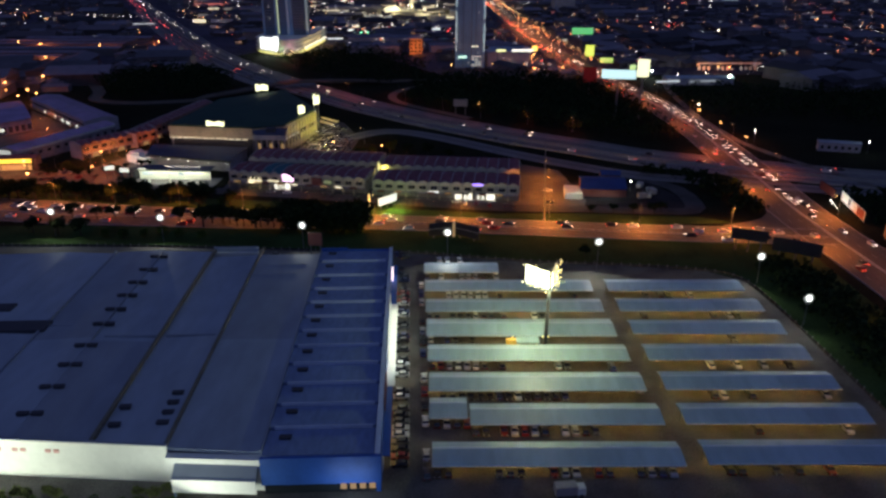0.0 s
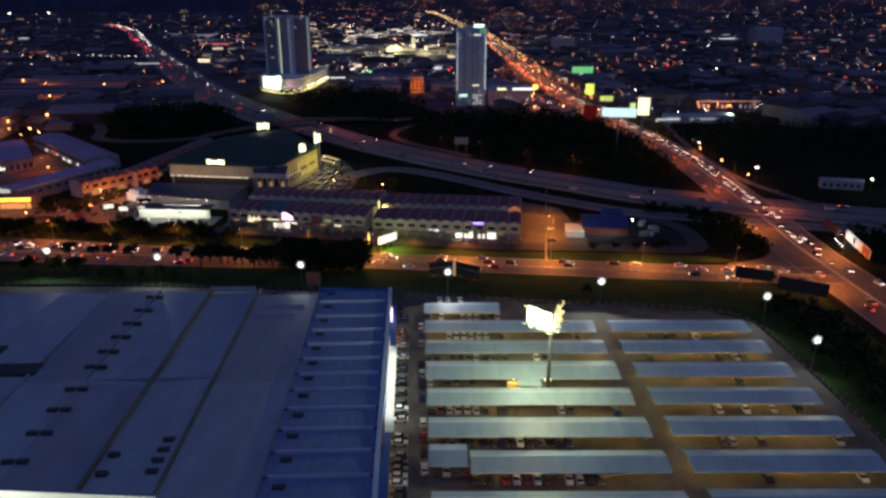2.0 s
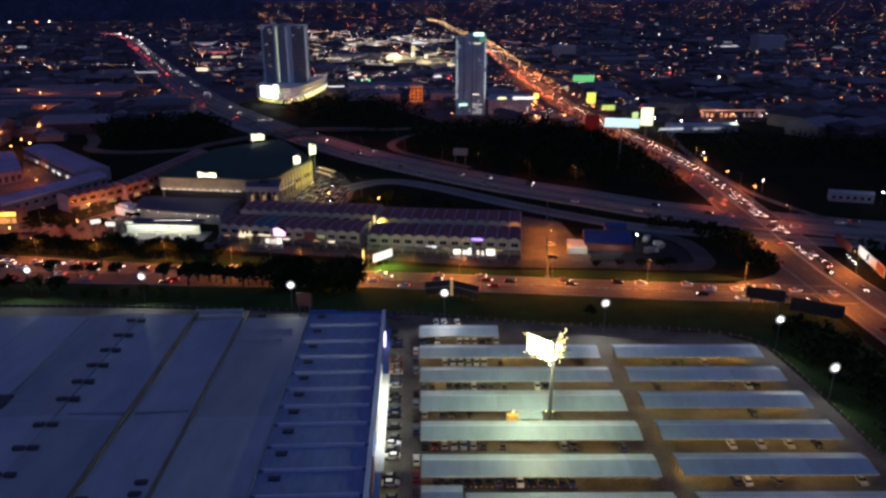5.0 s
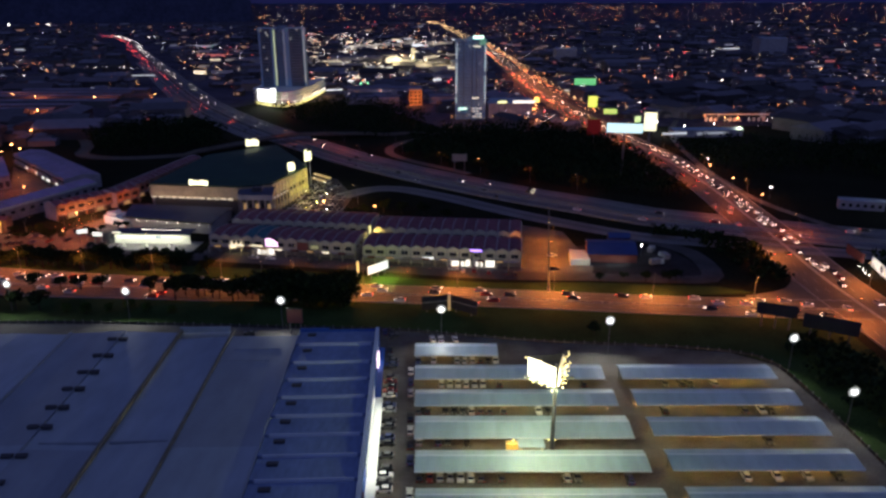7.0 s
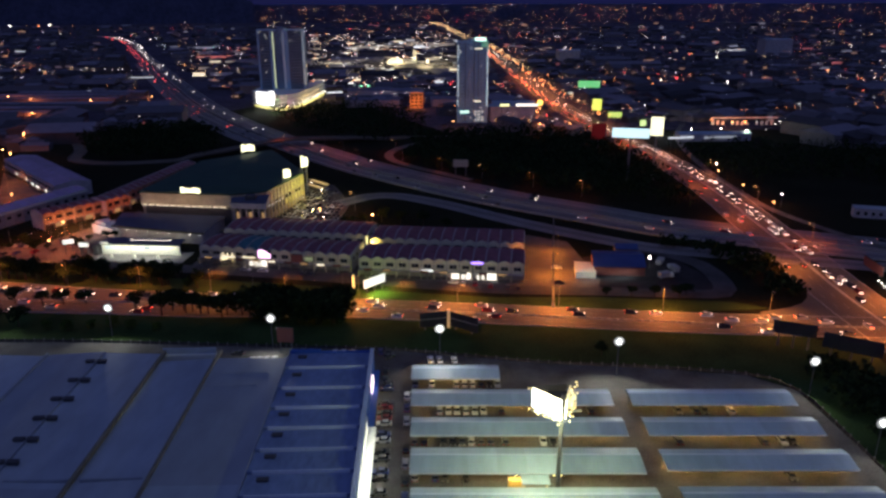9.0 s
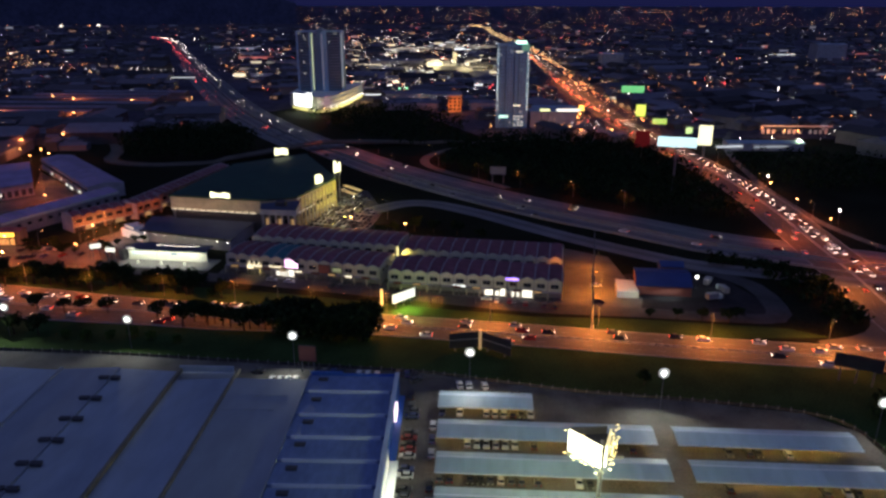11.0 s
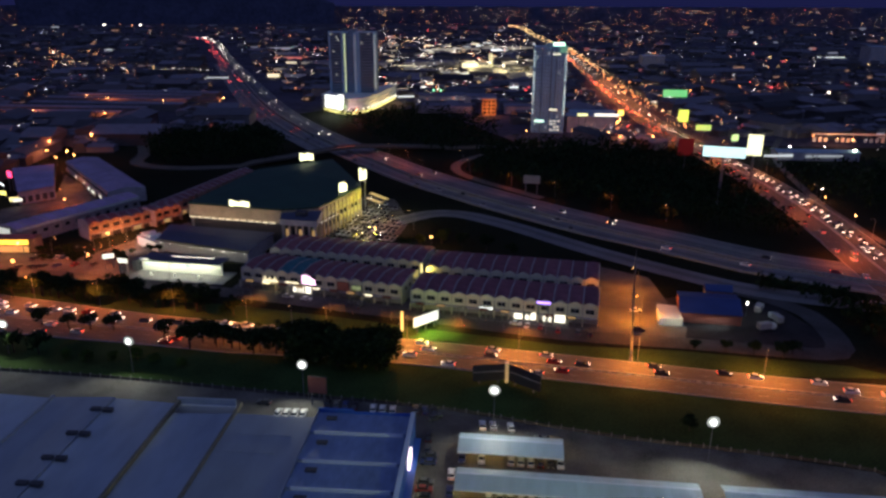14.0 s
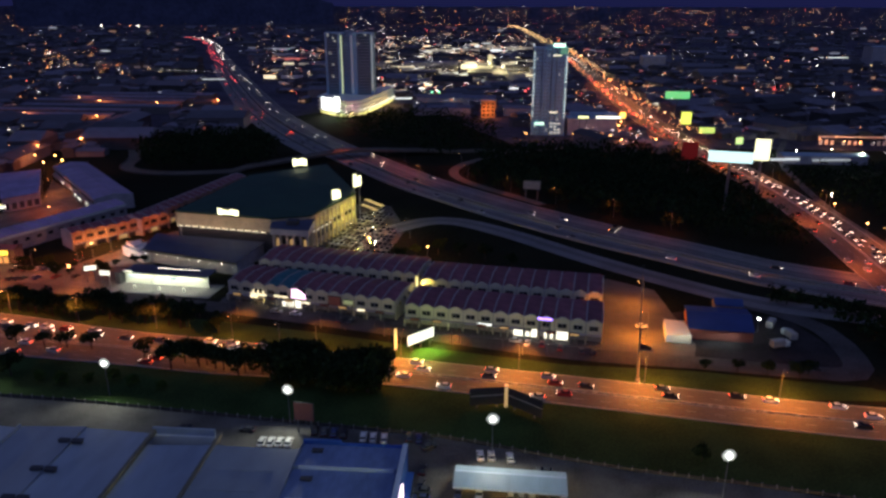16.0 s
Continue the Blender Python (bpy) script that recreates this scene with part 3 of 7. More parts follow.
# blue section: stepped bays
G_PINK = glow("pink_white_sign", (1.0, 0.78, 0.85), 2.2)
blue = thing("blue_store_wing", "blue metal store wing with stepped roof bays and pale flashings", "store")
cutsy = [126.0, 136.3, 145.4, 154.5, 163.8, 173, 181.6, 190.3, 199.6, 209.2, 219.4, 231.2, 241.2]
for k in range(12):
    a, b = cutsy[k] + 0.2, cutsy[k + 1] - 0.2
    g = Geo()
    g.poly([(-33.7, a, 9.7), (-9.3, a, 9.7), (-9.3, b, 9.05), (-33.7, b, 9.05)])
    g.poly([(-33.7, a, 8.3), (-33.7, b, 8.3), (-9.3, b, 8.3), (-9.3, a, 8.3)])
    g.poly([(-33.7, a, 8.3), (-9.3, a, 8.3), (-9.3, a, 9.7), (-33.7, a, 9.7)])
    g.poly([(-9.3, a, 8.3), (-9.3, b, 8.3), (-9.3, b, 9.05), (-9.3, a, 9.7)])
    g.poly([(-33.7, b, 8.3), (-33.7, a, 8.3), (-33.7, a, 9.7), (-33.7, b, 9.05)])
    g.poly([(-9.3, b, 8.3), (-33.7, b, 8.3), (-33.7, b, 9.05), (-9.3, b, 9.05)])
    part("roof_bay", g, M_BLUE_ROOF, blue)
    if k:
        part("flashing", Geo().box(-32.5, -10.2, cutsy[k] - 0.14, cutsy[k] + 0.14, 9.0, 9.95), M_FLASH, blue)
    part("roof_vent", vent_me, None, blue).matrix_basis = pose(-29.5, (a + b) / 2 + 1.5, 9.35)
part("parapet", Geo().box(-9.2, -8.2, 125.4, 240.8, 0, 10.3), M_BLUE_WALL, blue, "blue side parapet wall")
part("parapet_cap", Geo().box(-9.3, -8.1, 125.3, 240.9, 10.3, 10.42), M_FLASH, blue)
part("parapet", Geo().box(-33.9, -24.5, 241.3, 241.9, 7, 10.1), M_BLUE_WALL, blue)
part("parapet", Geo().box(-24.5, -8.3, 240.9, 241.3, 7, 9.7), M_BLUE_WALL, blue)
part("parapet", Geo().box(-33.9, -33.75, 127, 241, 8.0, 9.9), M_ROOF_DARK, blue)
part("north_wall", Geo().box(-33.8, -8.3, 240.2, 240.8, 0, 8.3), M_BLUE_WALL, blue)
part("front_fascia", Geo().box(-33.8, -8.0, 124.6, 125.35, 3.2, 10.2), M_BLUE_WALL, blue, "bright blue floodlit front fascia")
part("shopfront", Geo().box(-33.5, -9, 125.6, 125.9, 0.1, 3.2), M_GLASS, blue)
for k in range(4):
    part("lit_window", Geo().box(-17 + k * 2.1, -15.7 + k * 2.1, 125.4, 125.55, 1.0, 2.4), G_DIM, blue)
# one canopy, coloured white where brightly lit and dark blue where dim
part("side_canopy", Geo().box(-8.15, -5.8, 160, 207, 4.3, 4.55), M_WHITE_WALL, blue, "white stretch of side canopy coloured as brightly lit")
part("side_canopy", Geo().box(-8.15, -6.4, 132, 159.8, 4.3, 4.5), M_BLUE_WALL, blue, "dark blue stretch of side canopy coloured as dim")
part("side_canopy", Geo().box(-8.15, -6.4, 207.2, 238, 4.3, 4.5), M_BLUE_WALL, blue, "dark blue stretch of side canopy coloured as dim")
part("side_wall", Geo().box(-8.2, -8.0, 132, 238, 0.1, 4.25), M_WHITE_WALL, blue)
part("side_sign", Geo().box(-8.15, -7.7, 223.5, 228.5, 5.0, 8.2), G_PINK, blue, "glowing white and pink wall sign")
part("side_sign_panel", Geo().box(-8.15, -7.85, 170, 205, 5.2, 9.2), M_WHITE_WALL, blue)
part("side_sign_panel", Geo().box(-8.15, -7.85, 148, 160, 5.2, 9.0), M_RUST, blue)
lamp(blue, "AREA", (-4.8, 184, 8.5), 1500, (0.92, 1.0, 0.86), 36, to=(-8, 184.0001, 5), size_y=0.5)
lamp(blue, "AREA", (-6.5, 150, 4.2), 160, (1.0, 0.62, 0.2), 30, to=(-6.4, 150, 0), size_y=0.5)
lamp(blue, "AREA", (-6.5, 218, 4.2), 160, (1.0, 0.9, 0.6), 30, to=(-6.4, 218, 0), size_y=0.5)
lamp(blue, "AREA", (-15, 119, 2.5), 420, (0.6, 0.8, 1.0), 9, to=(-15.5, 125, 5), size_y=0.6)

# ---- carports ----
G_BAY = glow("bay_tube_lamp", (1.0, 0.56, 0.14), AISLE * 5.0)


def carport(x, y, length, deg=-2.1, depth=8.7, z=0.06):
    cp = thing("carport", "long pale blue metal carport roof on steel posts", "carport", x, y, z, deg, "carport rows")
    n = max(2, round(length / 7.2))
    d = depth
    for k in range(n):
        a, b = length * k / n, length * (k + 1) / n - 0.004
        prof = [(0, 2.72), (0, 2.82), (-0.36 * d, 3.52), (-d, 2.8), (-d, 2.7), (-0.36 * d, 3.42)]
        part("roof_sheet", Geo().arch(prof, a, b), M_CARPORT, cp)
    part("eave_gutter", Geo().box(0.02, length - 0.02, -d - 0.16, -d - 0.01, 2.62, 2.8), M_FLASH, cp, "pale eaves gutter")
    part("ridge_cap", Geo().arch([(-0.36 * d + 0.3, 3.47), (-0.36 * d, 3.56), (-0.36 * d - 0.3, 3.5), (-0.36 * d, 3.53)], 0.02, length - 0.02), M_FLASH, cp)
    for k in range(n + 1):
        xx = min(max(length * k / n, 0.2), length - 0.2)
        part("post", Geo().tube((xx, -0.45 * d, 0), (xx, -0.45 * d, 3.2), 0.11, 0.09, 6), M_STEEL, cp)
        part("rafter", Geo().tube((xx, -0.15, 2.66), (xx, -d + 0.15, 2.62), 0.07, 0.07, 4), M_STEEL, cp)
    m = max(2, round(length / 4.8))
    for k in range(m):
        xx = length * (k + 0.5) / m
        part("tube_lamp", Geo().box(xx - 0.6, xx + 0.6, -0.42 * d - 0.05, -0.42 * d + 0.05, 2.4, 2.46), G_BAY, cp, "warm lit tube lamp")
    return cp


YB = [243.9 - 15.05 * k for k in range(8)]
carport(3.4, YB[0], 27)
for k in (1, 2, 3, 4, 5, 7):
    carport(3.4, YB[k] + (0.9 if k == 3 else 0), 57.6, depth=10.6 if k == 3 else 8.7)
carport(3.2, YB[6] + 3.0, 9.6)
carport(13.3, YB[6], 47.8)
for k in range(7):
    carport(66.2, 226.6 - 14.95 * k, 46.8)

# ---- pylon sign ----
py = thing("pylon_sign", "tall steel pole carrying a V of brightly lit sign panels", "sign", 38.4, 184.5, 0.06)
part("pole", Geo().tube((0, 0, 0), (0, 0, 26.4), 0.6, 0.42, 12), M_VENT, py)
part("crossbeam", Geo().box(-6.5, 4.5, -0.3, 0.3, 22.0, 22.6), M_STEEL, py)
G_SIGN_SIDE = glow("yellow_sign_face", (1.0, 0.88, 0.42), 1.0)
rp = random.Random(4)
tri = [(-7.0, 4.4), (0, -3.0), (2.9, 5.2)]
for k in range(3):
    (ax, ay), (bx, by) = tri[k], tri[(k + 1) % 3]
    d = math.hypot(bx - ax, by - ay)
    deg = math.degrees(math.atan2(by - ay, bx - ax))
    g = Geo()
    g.obox((ax + bx) / 2, (ay + by) / 2, 21.2, 26.2, d - 2.0, 0.3, deg)
    part("sign_panel", g, (G_SIGN, G_SIGN_SIDE, M_DARK_PANEL)[k], py, "glowing white sign face" if k < 2 else "dark panel back")
    for j in range(int(d / 1.4)):
        f = (j + 0.5) / int(d / 1.4)
        cx, cy = ax + (bx - ax) * f, ay + (by - ay) * f
        nx, ny = (by - ay) / d, -(bx - ax) / d
        for zz in ((21.0, 26.5), (21.2, 22.6, 24.0, 25.4, 26.8), ())[k]:
            reach = rp.uniform(0.5, 1.7)
            zz += rp.uniform(-0.3, 0.5)
            arm = part("lamp_arm", Geo().tube((cx, cy, zz), (cx + nx * reach, cy + ny * reach, zz), 0.06, 0.05, 4), M_STEEL, py)
            part("sign_lamp", Geo().ball(cx + nx * reach, cy + ny * reach, zz, 0.17, 6, 4), G_SIGN_Y, arm)
    part("strut", Geo().tube((ax, ay, 20.2), (0, 0, 19), 0.15, 0.15, 6), M_STEEL, py)
part("sign_roof", Geo().prism([(-6.4, 4.2), (-0.1, -2.4), (2.6, 4.9)], 24.4, 24.55), M_DARK_PANEL, py)
lamp(py, "POINT", (-3.6, -4.6, 21.5), SIGN_POWER, (0.9, 1.0, 0.46), 1.5)

kiosk = thing("kiosk", "small yellow-lit kiosk with flat roof beside the pole", "kiosk", 33.2, 185.5, 0.06, -2)
part("wall", Geo().box(-3, 3, -1.2, 1.6, 0, 2.5), M_CREAM, kiosk)
part("roof", Geo().box(-3.4, 3.4, -1.7, 2.0, 2.5, 2.75), M_CARPORT, kiosk)
# amber base colour carries the yellow light on this wall
part("lit_wall", Geo().box(-6.4, -3.2, -0.2, 1.4, 0, 2.7), mat("amber_lit_plaster", (0.6, 0.42, 0.12), 0.8, var=0.2), kiosk, "side room with yellow light in its wall colour")
part("shutter", Geo().box(-2.4, 2.4, -1.26, -1.2, 0.2, 2.2), M_KERB, kiosk)
part("counter", Geo().box(-2.6, 2.6, -1.5, -1.2, 0.9, 1.05), M_KERB, kiosk)
for xx in (-4.6, 4.4, 6.2):
    part("lamp", Geo().ball(xx, 0.4, 3.6, 0.16, 6, 4), G_SIGN_Y, kiosk)
    part("lamp_post", Geo().tube((xx, 0.4, 0), (xx, 0.4, 3.4), 0.07, 0.05, 6), M_STEEL, kiosk)
lamp(kiosk, "POINT", (-4.6, -0.5, 3.4), 400, (1.0, 0.8, 0.35), 0.3)


# dim ring and dish emission imitate the glare round each floodlight
G_GLARE_RING = glow("glare_ring_glass", (0.93, 1.0, 0.9), 1.3, sample=False)
G_GLARE_DISH = glow("reflector", (0.9, 1.0, 0.88), 0.22, sample=False)


# ---- floodlight poles ----
def floodlight(x, y, h, aim, power=FLOOD):
    fl = thing("floodlight_pole", "tall steel pole with a bright white floodlight", "floodlight", x, y, 0, 0, "car park floodlights")
    part("pole", Geo().tube((0, 0, 0), (0, 0, h), 0.16, 0.09, 8), M_STEEL, fl)
    part("bracket", Geo().box(-0.8, 0.8, -0.08, 0.08, h - 0.1, h + 0.1), M_STEEL, fl)
    part("reflector", Geo().tube((0, -0.1, h), (0, 0.25, h), 1.6, 0.8, 16), G_GLARE_DISH, fl, "faintly glowing dish drawn for the lamp glare")
    # six dimmer side lamps are added to widen and soften the glare
    for dx, dz in ((0, 0), (0.72, 0), (0.36, 0.62), (-0.36, 0.62), (-0.72, 0), (-0.36, -0.62), (0.36, -0.62)):
        head = part("lamp_head", Geo().box(dx - 0.25, dx + 0.25, 0.0, 0.5, h + dz - 0.25, h + dz + 0.25), M_VENT, fl)
        part("lamp_glass", Geo().ball(dx, -0.3, h + dz, 0.3 if dx or dz else 0.5, 10, 6), G_GLARE_RING if dx or dz else G_FLOOD, head, "glaring white lamp glass")
    lamp(fl, "SPOT", (0, -1.1, h), power, (0.93, 1.0, 0.86), 0.5, to=(aim[0] - x, aim[1] - y, 0), spot=150)


floodlight(12.3, 250.6, 12.2, (15, 226), FLOOD * 1.2)
floodlight(67.1, 239.6, 12.0, (60, 214), FLOOD * 1.7)
floodlight(122.0, 227.1, 10.7, (95, 205), FLOOD * 0.7)
floodlight(123.1, 196.2, 9.6, (95, 165), FLOOD * 0.55)
floodlight(-43.8, 262.7, 11.2, (-45, 235))
floodlight(-101.9, 274.1, 11.0, (-100, 250))
floodlight(-149, 283, 11.0, (-145, 255))


# ---- street lamps ----
def street_lamp_model(name, h, arm, lit, label):
    s = thing(name, label, "street lamp")
    part("pole", Geo().tube((0, 0, 0), (0, 0, h), 0.1, 0.06, 8), M_STEEL, s)
    part("arm", Geo().tube((0, 0, h), (arm, 0, h + 0.4), 0.06, 0.05, 6), M_STEEL, s)
    head = part("lamp_head", Geo().box(arm - 0.5, arm + 0.5, -0.18, 0.18, h + 0.36, h + 0.55), M_VENT, s)
    if lit:
        part("lamp_glass", Geo().ball(arm, 0, h + 0.25, 0.16, 8, 5, 0.6), lit, head, "glowing orange lamp")
    return s


LAMP_W = street_lamp_model("street_lamp", 10, 2.2, G_SODIUM, "grey steel street lamp with an orange light over the road")
LAMP_W.matrix_basis = pose(-60, 308.5, 0, 0, 0, -98)


def street_lamp(x, y, deg, power, col=(1.0, 0.29, 0.035), model=None, group="road lamps"):
    s = tagged(copy_thing(model or LAMP_W, pose(x, y, 0, 0, 0, deg)), group=group)
    if power:
        lamp(s, "SPOT", (2.2, 0, 9.9), power, col, 0.3, to=(3.0, 0, 0), spot=165)
    return s


for k, (p, deg) in enumerate(along(NEAR, 31, 12)):
    if -330 < p[0] < -45:
        n = np.array([-math.sin(radians(deg)), math.cos(radians(deg))])
        side = 12.0 if p[0] > -110 else 16.0
        q = p + n * side
        street_lamp(q[0], q[1], deg - 90, ROADLAMP * 0.75, (1.0, 0.25, 0.05) if p[0] < -80 else (1.0, 0.29, 0.035))
for x in (-18.0, 20.5, 58.9, 97.3, 135.7):
    street_lamp(x, 298.4 - 0.146 * (x - 20.5) + (0.8 if x > 120 else 0), -98, ROADLAMP * 1.45, (1.0, 0.31, 0.045))
for k, (p, deg) in enumerate(along(ART, 36, 90)):
    if p[1] < 1250:
        n = np.array([-math.sin(radians(deg)), math.cos(radians(deg))])
        q = p + n * (14 if k % 2 else -14)
        street_lamp(q[0], q[1], deg - 90 if k % 2 else deg + 90, ROADLAMP * 1.1 if p[1] < 330 else ROADLAMP * 0.75 if p[1] < 560 else ROADLAMP * 1.2 if p[1] < 900 else ROADLAMP * 2.2, col=(1.0, 0.28, 0.04) if p[1] < 330 else (1.0, 0.17, 0.025) if p[1] < 560 else (1.0, 0.25, 0.05), group="avenue lamps")
for x, y, deg in ((70, 355, 180), (66, 326, 180)):
    s_ = street_lamp(x, y, deg, 0, group="yard lamps")
    lamp(s_, "POINT", (2.2, 0, 7.0), 9000 if y > 340 else 15000, (1.0, 0.3, 0.02), 0.3)
for x, y, dg in ((-104, 622, 60), (-52, 592, 200), (-12, 596, 200), (-6, 566, 220), (22, 530, 220), (48, 506, 220), (-70, 622, 240), (78, 481, 220), (104, 458, 220), (-38, 560, 220)):
    street_lamp(x, y, dg, ROADLAMP * 0.16, (1.0, 0.17, 0.05), group="flyover lamps")
for x, y in ((-83, 332.5), (-50, 325.5), (-26, 320.5), (-2, 315.5), (22, 310), (-120, 343), (-160, 350), (-195, 353)):
    s_ = street_lamp(x, y, 85, 0, group="service road lamps")
    lamp(s_, "SPOT", (1.6, 0, 6.0), 7600 if x in (-2, 22) else 5600 if x in (-83, -160, -195) else 2600, (1.0, 0.3, 0.04), 0.3, to=(1.2, 0, 0), spot=112)


# ---- shophouse rows ----
def shop_unit(name, w, depth, label, roof=M_MAROON, lit=None):
    """One two-storey shop bay with an arched front gable and a barrel roof."""
    s = thing(name, label, "shophouse")
    n = 8
    arc = [(w * k / n, 7.2 + 1.15 * max(0.0, math.sin(math.pi * k / n)) ** 1.5) for k in range(n + 1)]
    low = [(w * k / n, 7.3 + 0.4 * math.sin(math.pi * k / n)) for k in range(n + 1)]
    g = Geo()
    i = len(g.v)
    for yy, dz in ((0.35, 0.0), (depth * 0.5, 1.3), (depth - 0.2, 0.2)):
        g.v += [(x, yy, z + dz) for x, z in low]
    m = n + 1
    for r in range(2):
        for k in range(n):
            a = i + r * m + k
            g.f.append((a, a + 1, a + m + 1, a + m))
    part("roof", g, roof, s, smooth=True)
    part("valley_cap", Geo().arch([(0.3, 7.45), (depth * 0.5, 8.72), (depth, 7.6), (depth, 7.75), (depth * 0.5, 8.87), (0.3, 7.6)], -0.24, 0.24), M_RIB, s)
    part("party_wall", Geo().arch([(0.2, 0), (depth, 0), (depth, 7.6), (depth * 0.5, 8.75), (0.2, 7.5)], -0.16, 0.16), M_RIB, s)
    part("rear_wall", Geo().box(0.16, w - 0.16, depth - 0.3, depth - 0.05, 0, 7.5), M_RIB, s)
    pts = [(0.16, 3.2), (w - 0.16, 3.2)] + [(min(max(x, 0.16), w - 0.16), z + 0.35) for x, z in reversed(arc)]
    g = Geo()
    j = len(g.v)
    q = len(pts)
    g.v += [(x, 0.0, z) for x, z in pts] + [(x, 0.3, z) for x, z in pts]
    g.f += [tuple(j + k for k in range(q)), tuple(j + q + k for k in reversed(range(q)))]
    g.f += [(j + (k + 1) % q, j + k, j + q + k, j + q + (k + 1) % q) for k in range(q)]
    part("gable_front", g, M_CREAM, s)
    win = part("window", Geo().box(w * 0.22, w * 0.78, -0.06, 0.02, 4.5, 6.1), M_GLASS, s)
    part("window_frame", Geo().box(w * 0.19, w * 0.81, -0.1, -0.03, 6.1, 6.28).box(w * 0.19, w * 0.81, -0.1, -0.03, 4.32, 4.5).box(w * 0.485, w * 0.515, -0.1, -0.03, 4.5, 6.1), M_RIB, win)
    if not lit:
        part("awning", Geo().box(0.2, w - 0.2, -1.6, 0.0, 3.0, 3.18), M_RIB, s)
    part("pillar", Geo().box(0.0, 0.4, -1.6, -1.2, 0, 3.0), M_CREAM, s)
    if lit:
        for a, b in ((-3.3, 0.4), (0.9, 4.8)):
            part("shop_window", Geo().box(a, b, -0.1, 0.05, 0.1, 3.05), lit, s, "brightly lit shop window")
    else:
        part("shutter", Geo().box(0.25, w - 0.25, 1.2, 1.35, 0, 3.0), M_RIB, s)
    return s


UNIT = shop_unit("shophouse", 5.4, 20, "cream shophouse with maroon barrel roof and arched gable")
LIT = shop_unit("shophouse", 5.4, 20, "cream shophouse with maroon roof and brightly lit shopfront", lit=glow("shop_interior", (1.0, 0.97, 0.8), 1.5))
TEAL = shop_unit("shophouse", 5.4, 20, "cream shophouse with a teal sheet roof", M_TEAL)
REAR = shop_unit("shophouse", 5.4, 22, "rear shophouse with maroon barrel roof")


def shop_row(model, x, y, deg, n, lit=(), group="shophouse row"):
    for k in range(n):
        c, s = math.cos(radians(deg)), math.sin(radians(deg))
        copy_thing(LIT if k in lit else TEAL if group.startswith("front shophouses of the west") and k in (3, 4) else model, pose(x + 5.4 * k * c, y + 5.4 * k * s, 0.05, 0, 0, deg))["group"] = group


shop_row(UNIT, -20.0, 331.0, -8.6, 13, (8, 10), "front shophouses of the east block")
shop_row(REAR, -16.5, 357.0, -8.6, 13, (), "rear shophouses of the east block")
shop_row(UNIT, -92.5, 349.5, -12.8, 13, (5,), "front shophouses of the west block")
shop_row(REAR, -88.0, 374.5, -10.5, 13, (), "rear shophouses of the west block")
for x, y, deg, lab in ((-92.5 + 70.2 * math.cos(radians(-12.8)), 349.5 + 70.2 * math.sin(radians(-12.8)), -12.8, "a"), (-20.0 + 70.2 * math.cos(radians(-8.6)), 331.0 + 70.2 * math.sin(radians(-8.6)), -8.6, "b"), (-88 + 70.2 * math.cos(radians(-10.5)), 374.5 + 70.2 * math.sin(radians(-10.5)), -10.5, "c"), (-16.5 + 70.2 * math.cos(radians(-8.6)), 357 + 70.2 * math.sin(radians(-8.6)), -8.6, "d")):
    t = thing("row_end_wall", "pale end wall closing the shophouse row", "wall", x, y, 0.05, deg)
    part("wall", Geo().arch([(0.1, 0), (20, 0), (20, 7.7), (10, 8.9), (0.1, 7.7)], 0.0, 0.3), M_CREAM, t)
    for yy in (4, 9, 14):
        part("window", Geo().box(0.3, 0.36, yy, yy + 1.6, 4.6, 6.0), M_GLASS, t)
for ob in (UNIT, LIT, REAR, TEAL):
    for o in (*ob.children_recursive, ob):
        bpy.data.objects.remove(o)


def panel(name, label, category, x, y, z0, z1, w, deg, face, posts=2, thick=0.35, back=None, group="", foot=0.0):
    """A billboard: a framed face on posts."""
    t = thing(name, label, category, x, y, 0, deg, group)
    part("face", Geo().box(-w / 2, w / 2, -thick / 2 - 0.06, -thick / 2, z0, z1), face, t)
    part("frame", Geo().box(-w / 2 - 0.15, w / 2 + 0.15, -thick / 2, thick / 2, z0 - 0.15, z1 + 0.15), back or M_DARK_PANEL, t)
    for k in range(posts):
        px = 0 if posts == 1 else -w * 0.35 + 0.7 * w * k / (posts - 1)
        part("post", Geo().tube((px, 0, foot), (px, 0, z0), 0.2 + 0.02 * (z0 - foot), 0.2 + 0.015 * (z0 - foot), 8), M_STEEL, t)
    return t


def sign_glow(name, col, s):
    return glow(name, col, s)


# added rails with unseen area fill lights, brightening the shop fronts
fronts_lit = thing("shop_front_lamps", "added rail carrying a fill light for the shop fronts", "lamps", 15.5, 314.5, 0, -8.6)
part("rail", Geo().box(-33, 33, -0.05, 0.05, 3.4, 3.5), M_STEEL, fronts_lit)
for xx in (-30, -15, 0, 15, 30):
    part("post", Geo().tube((xx, 0, 0), (xx, 0, 3.5), 0.08, 0.06, 6), M_STEEL, fronts_lit)
lamp(fronts_lit, "AREA", (-5, 0, 3.6), 560, (1.0, 0.96, 0.7), 54, to=(-5, 9, 5.2), size_y=0.4)
# the same added fill rail before the west block
fronts_lit = thing("shop_front_lamps", "added rail carrying a fill light for the shop fronts", "lamps", -60, 334.2, 0, -12.8)
part("rail", Geo().box(-33, 33, -0.05, 0.05, 3.4, 3.5), M_STEEL, fronts_lit)
for xx in (-30, -15, 0, 15, 30):
    part("post", Geo().tube((xx, 0, 0), (xx, 0, 3.5), 0.08, 0.06, 6), M_STEEL, fronts_lit)
lamp(fronts_lit, "AREA", (5, 0, 3.6), 230, (1.0, 0.75, 0.55), 56, to=(5, 9, 4.6), size_y=0.4)

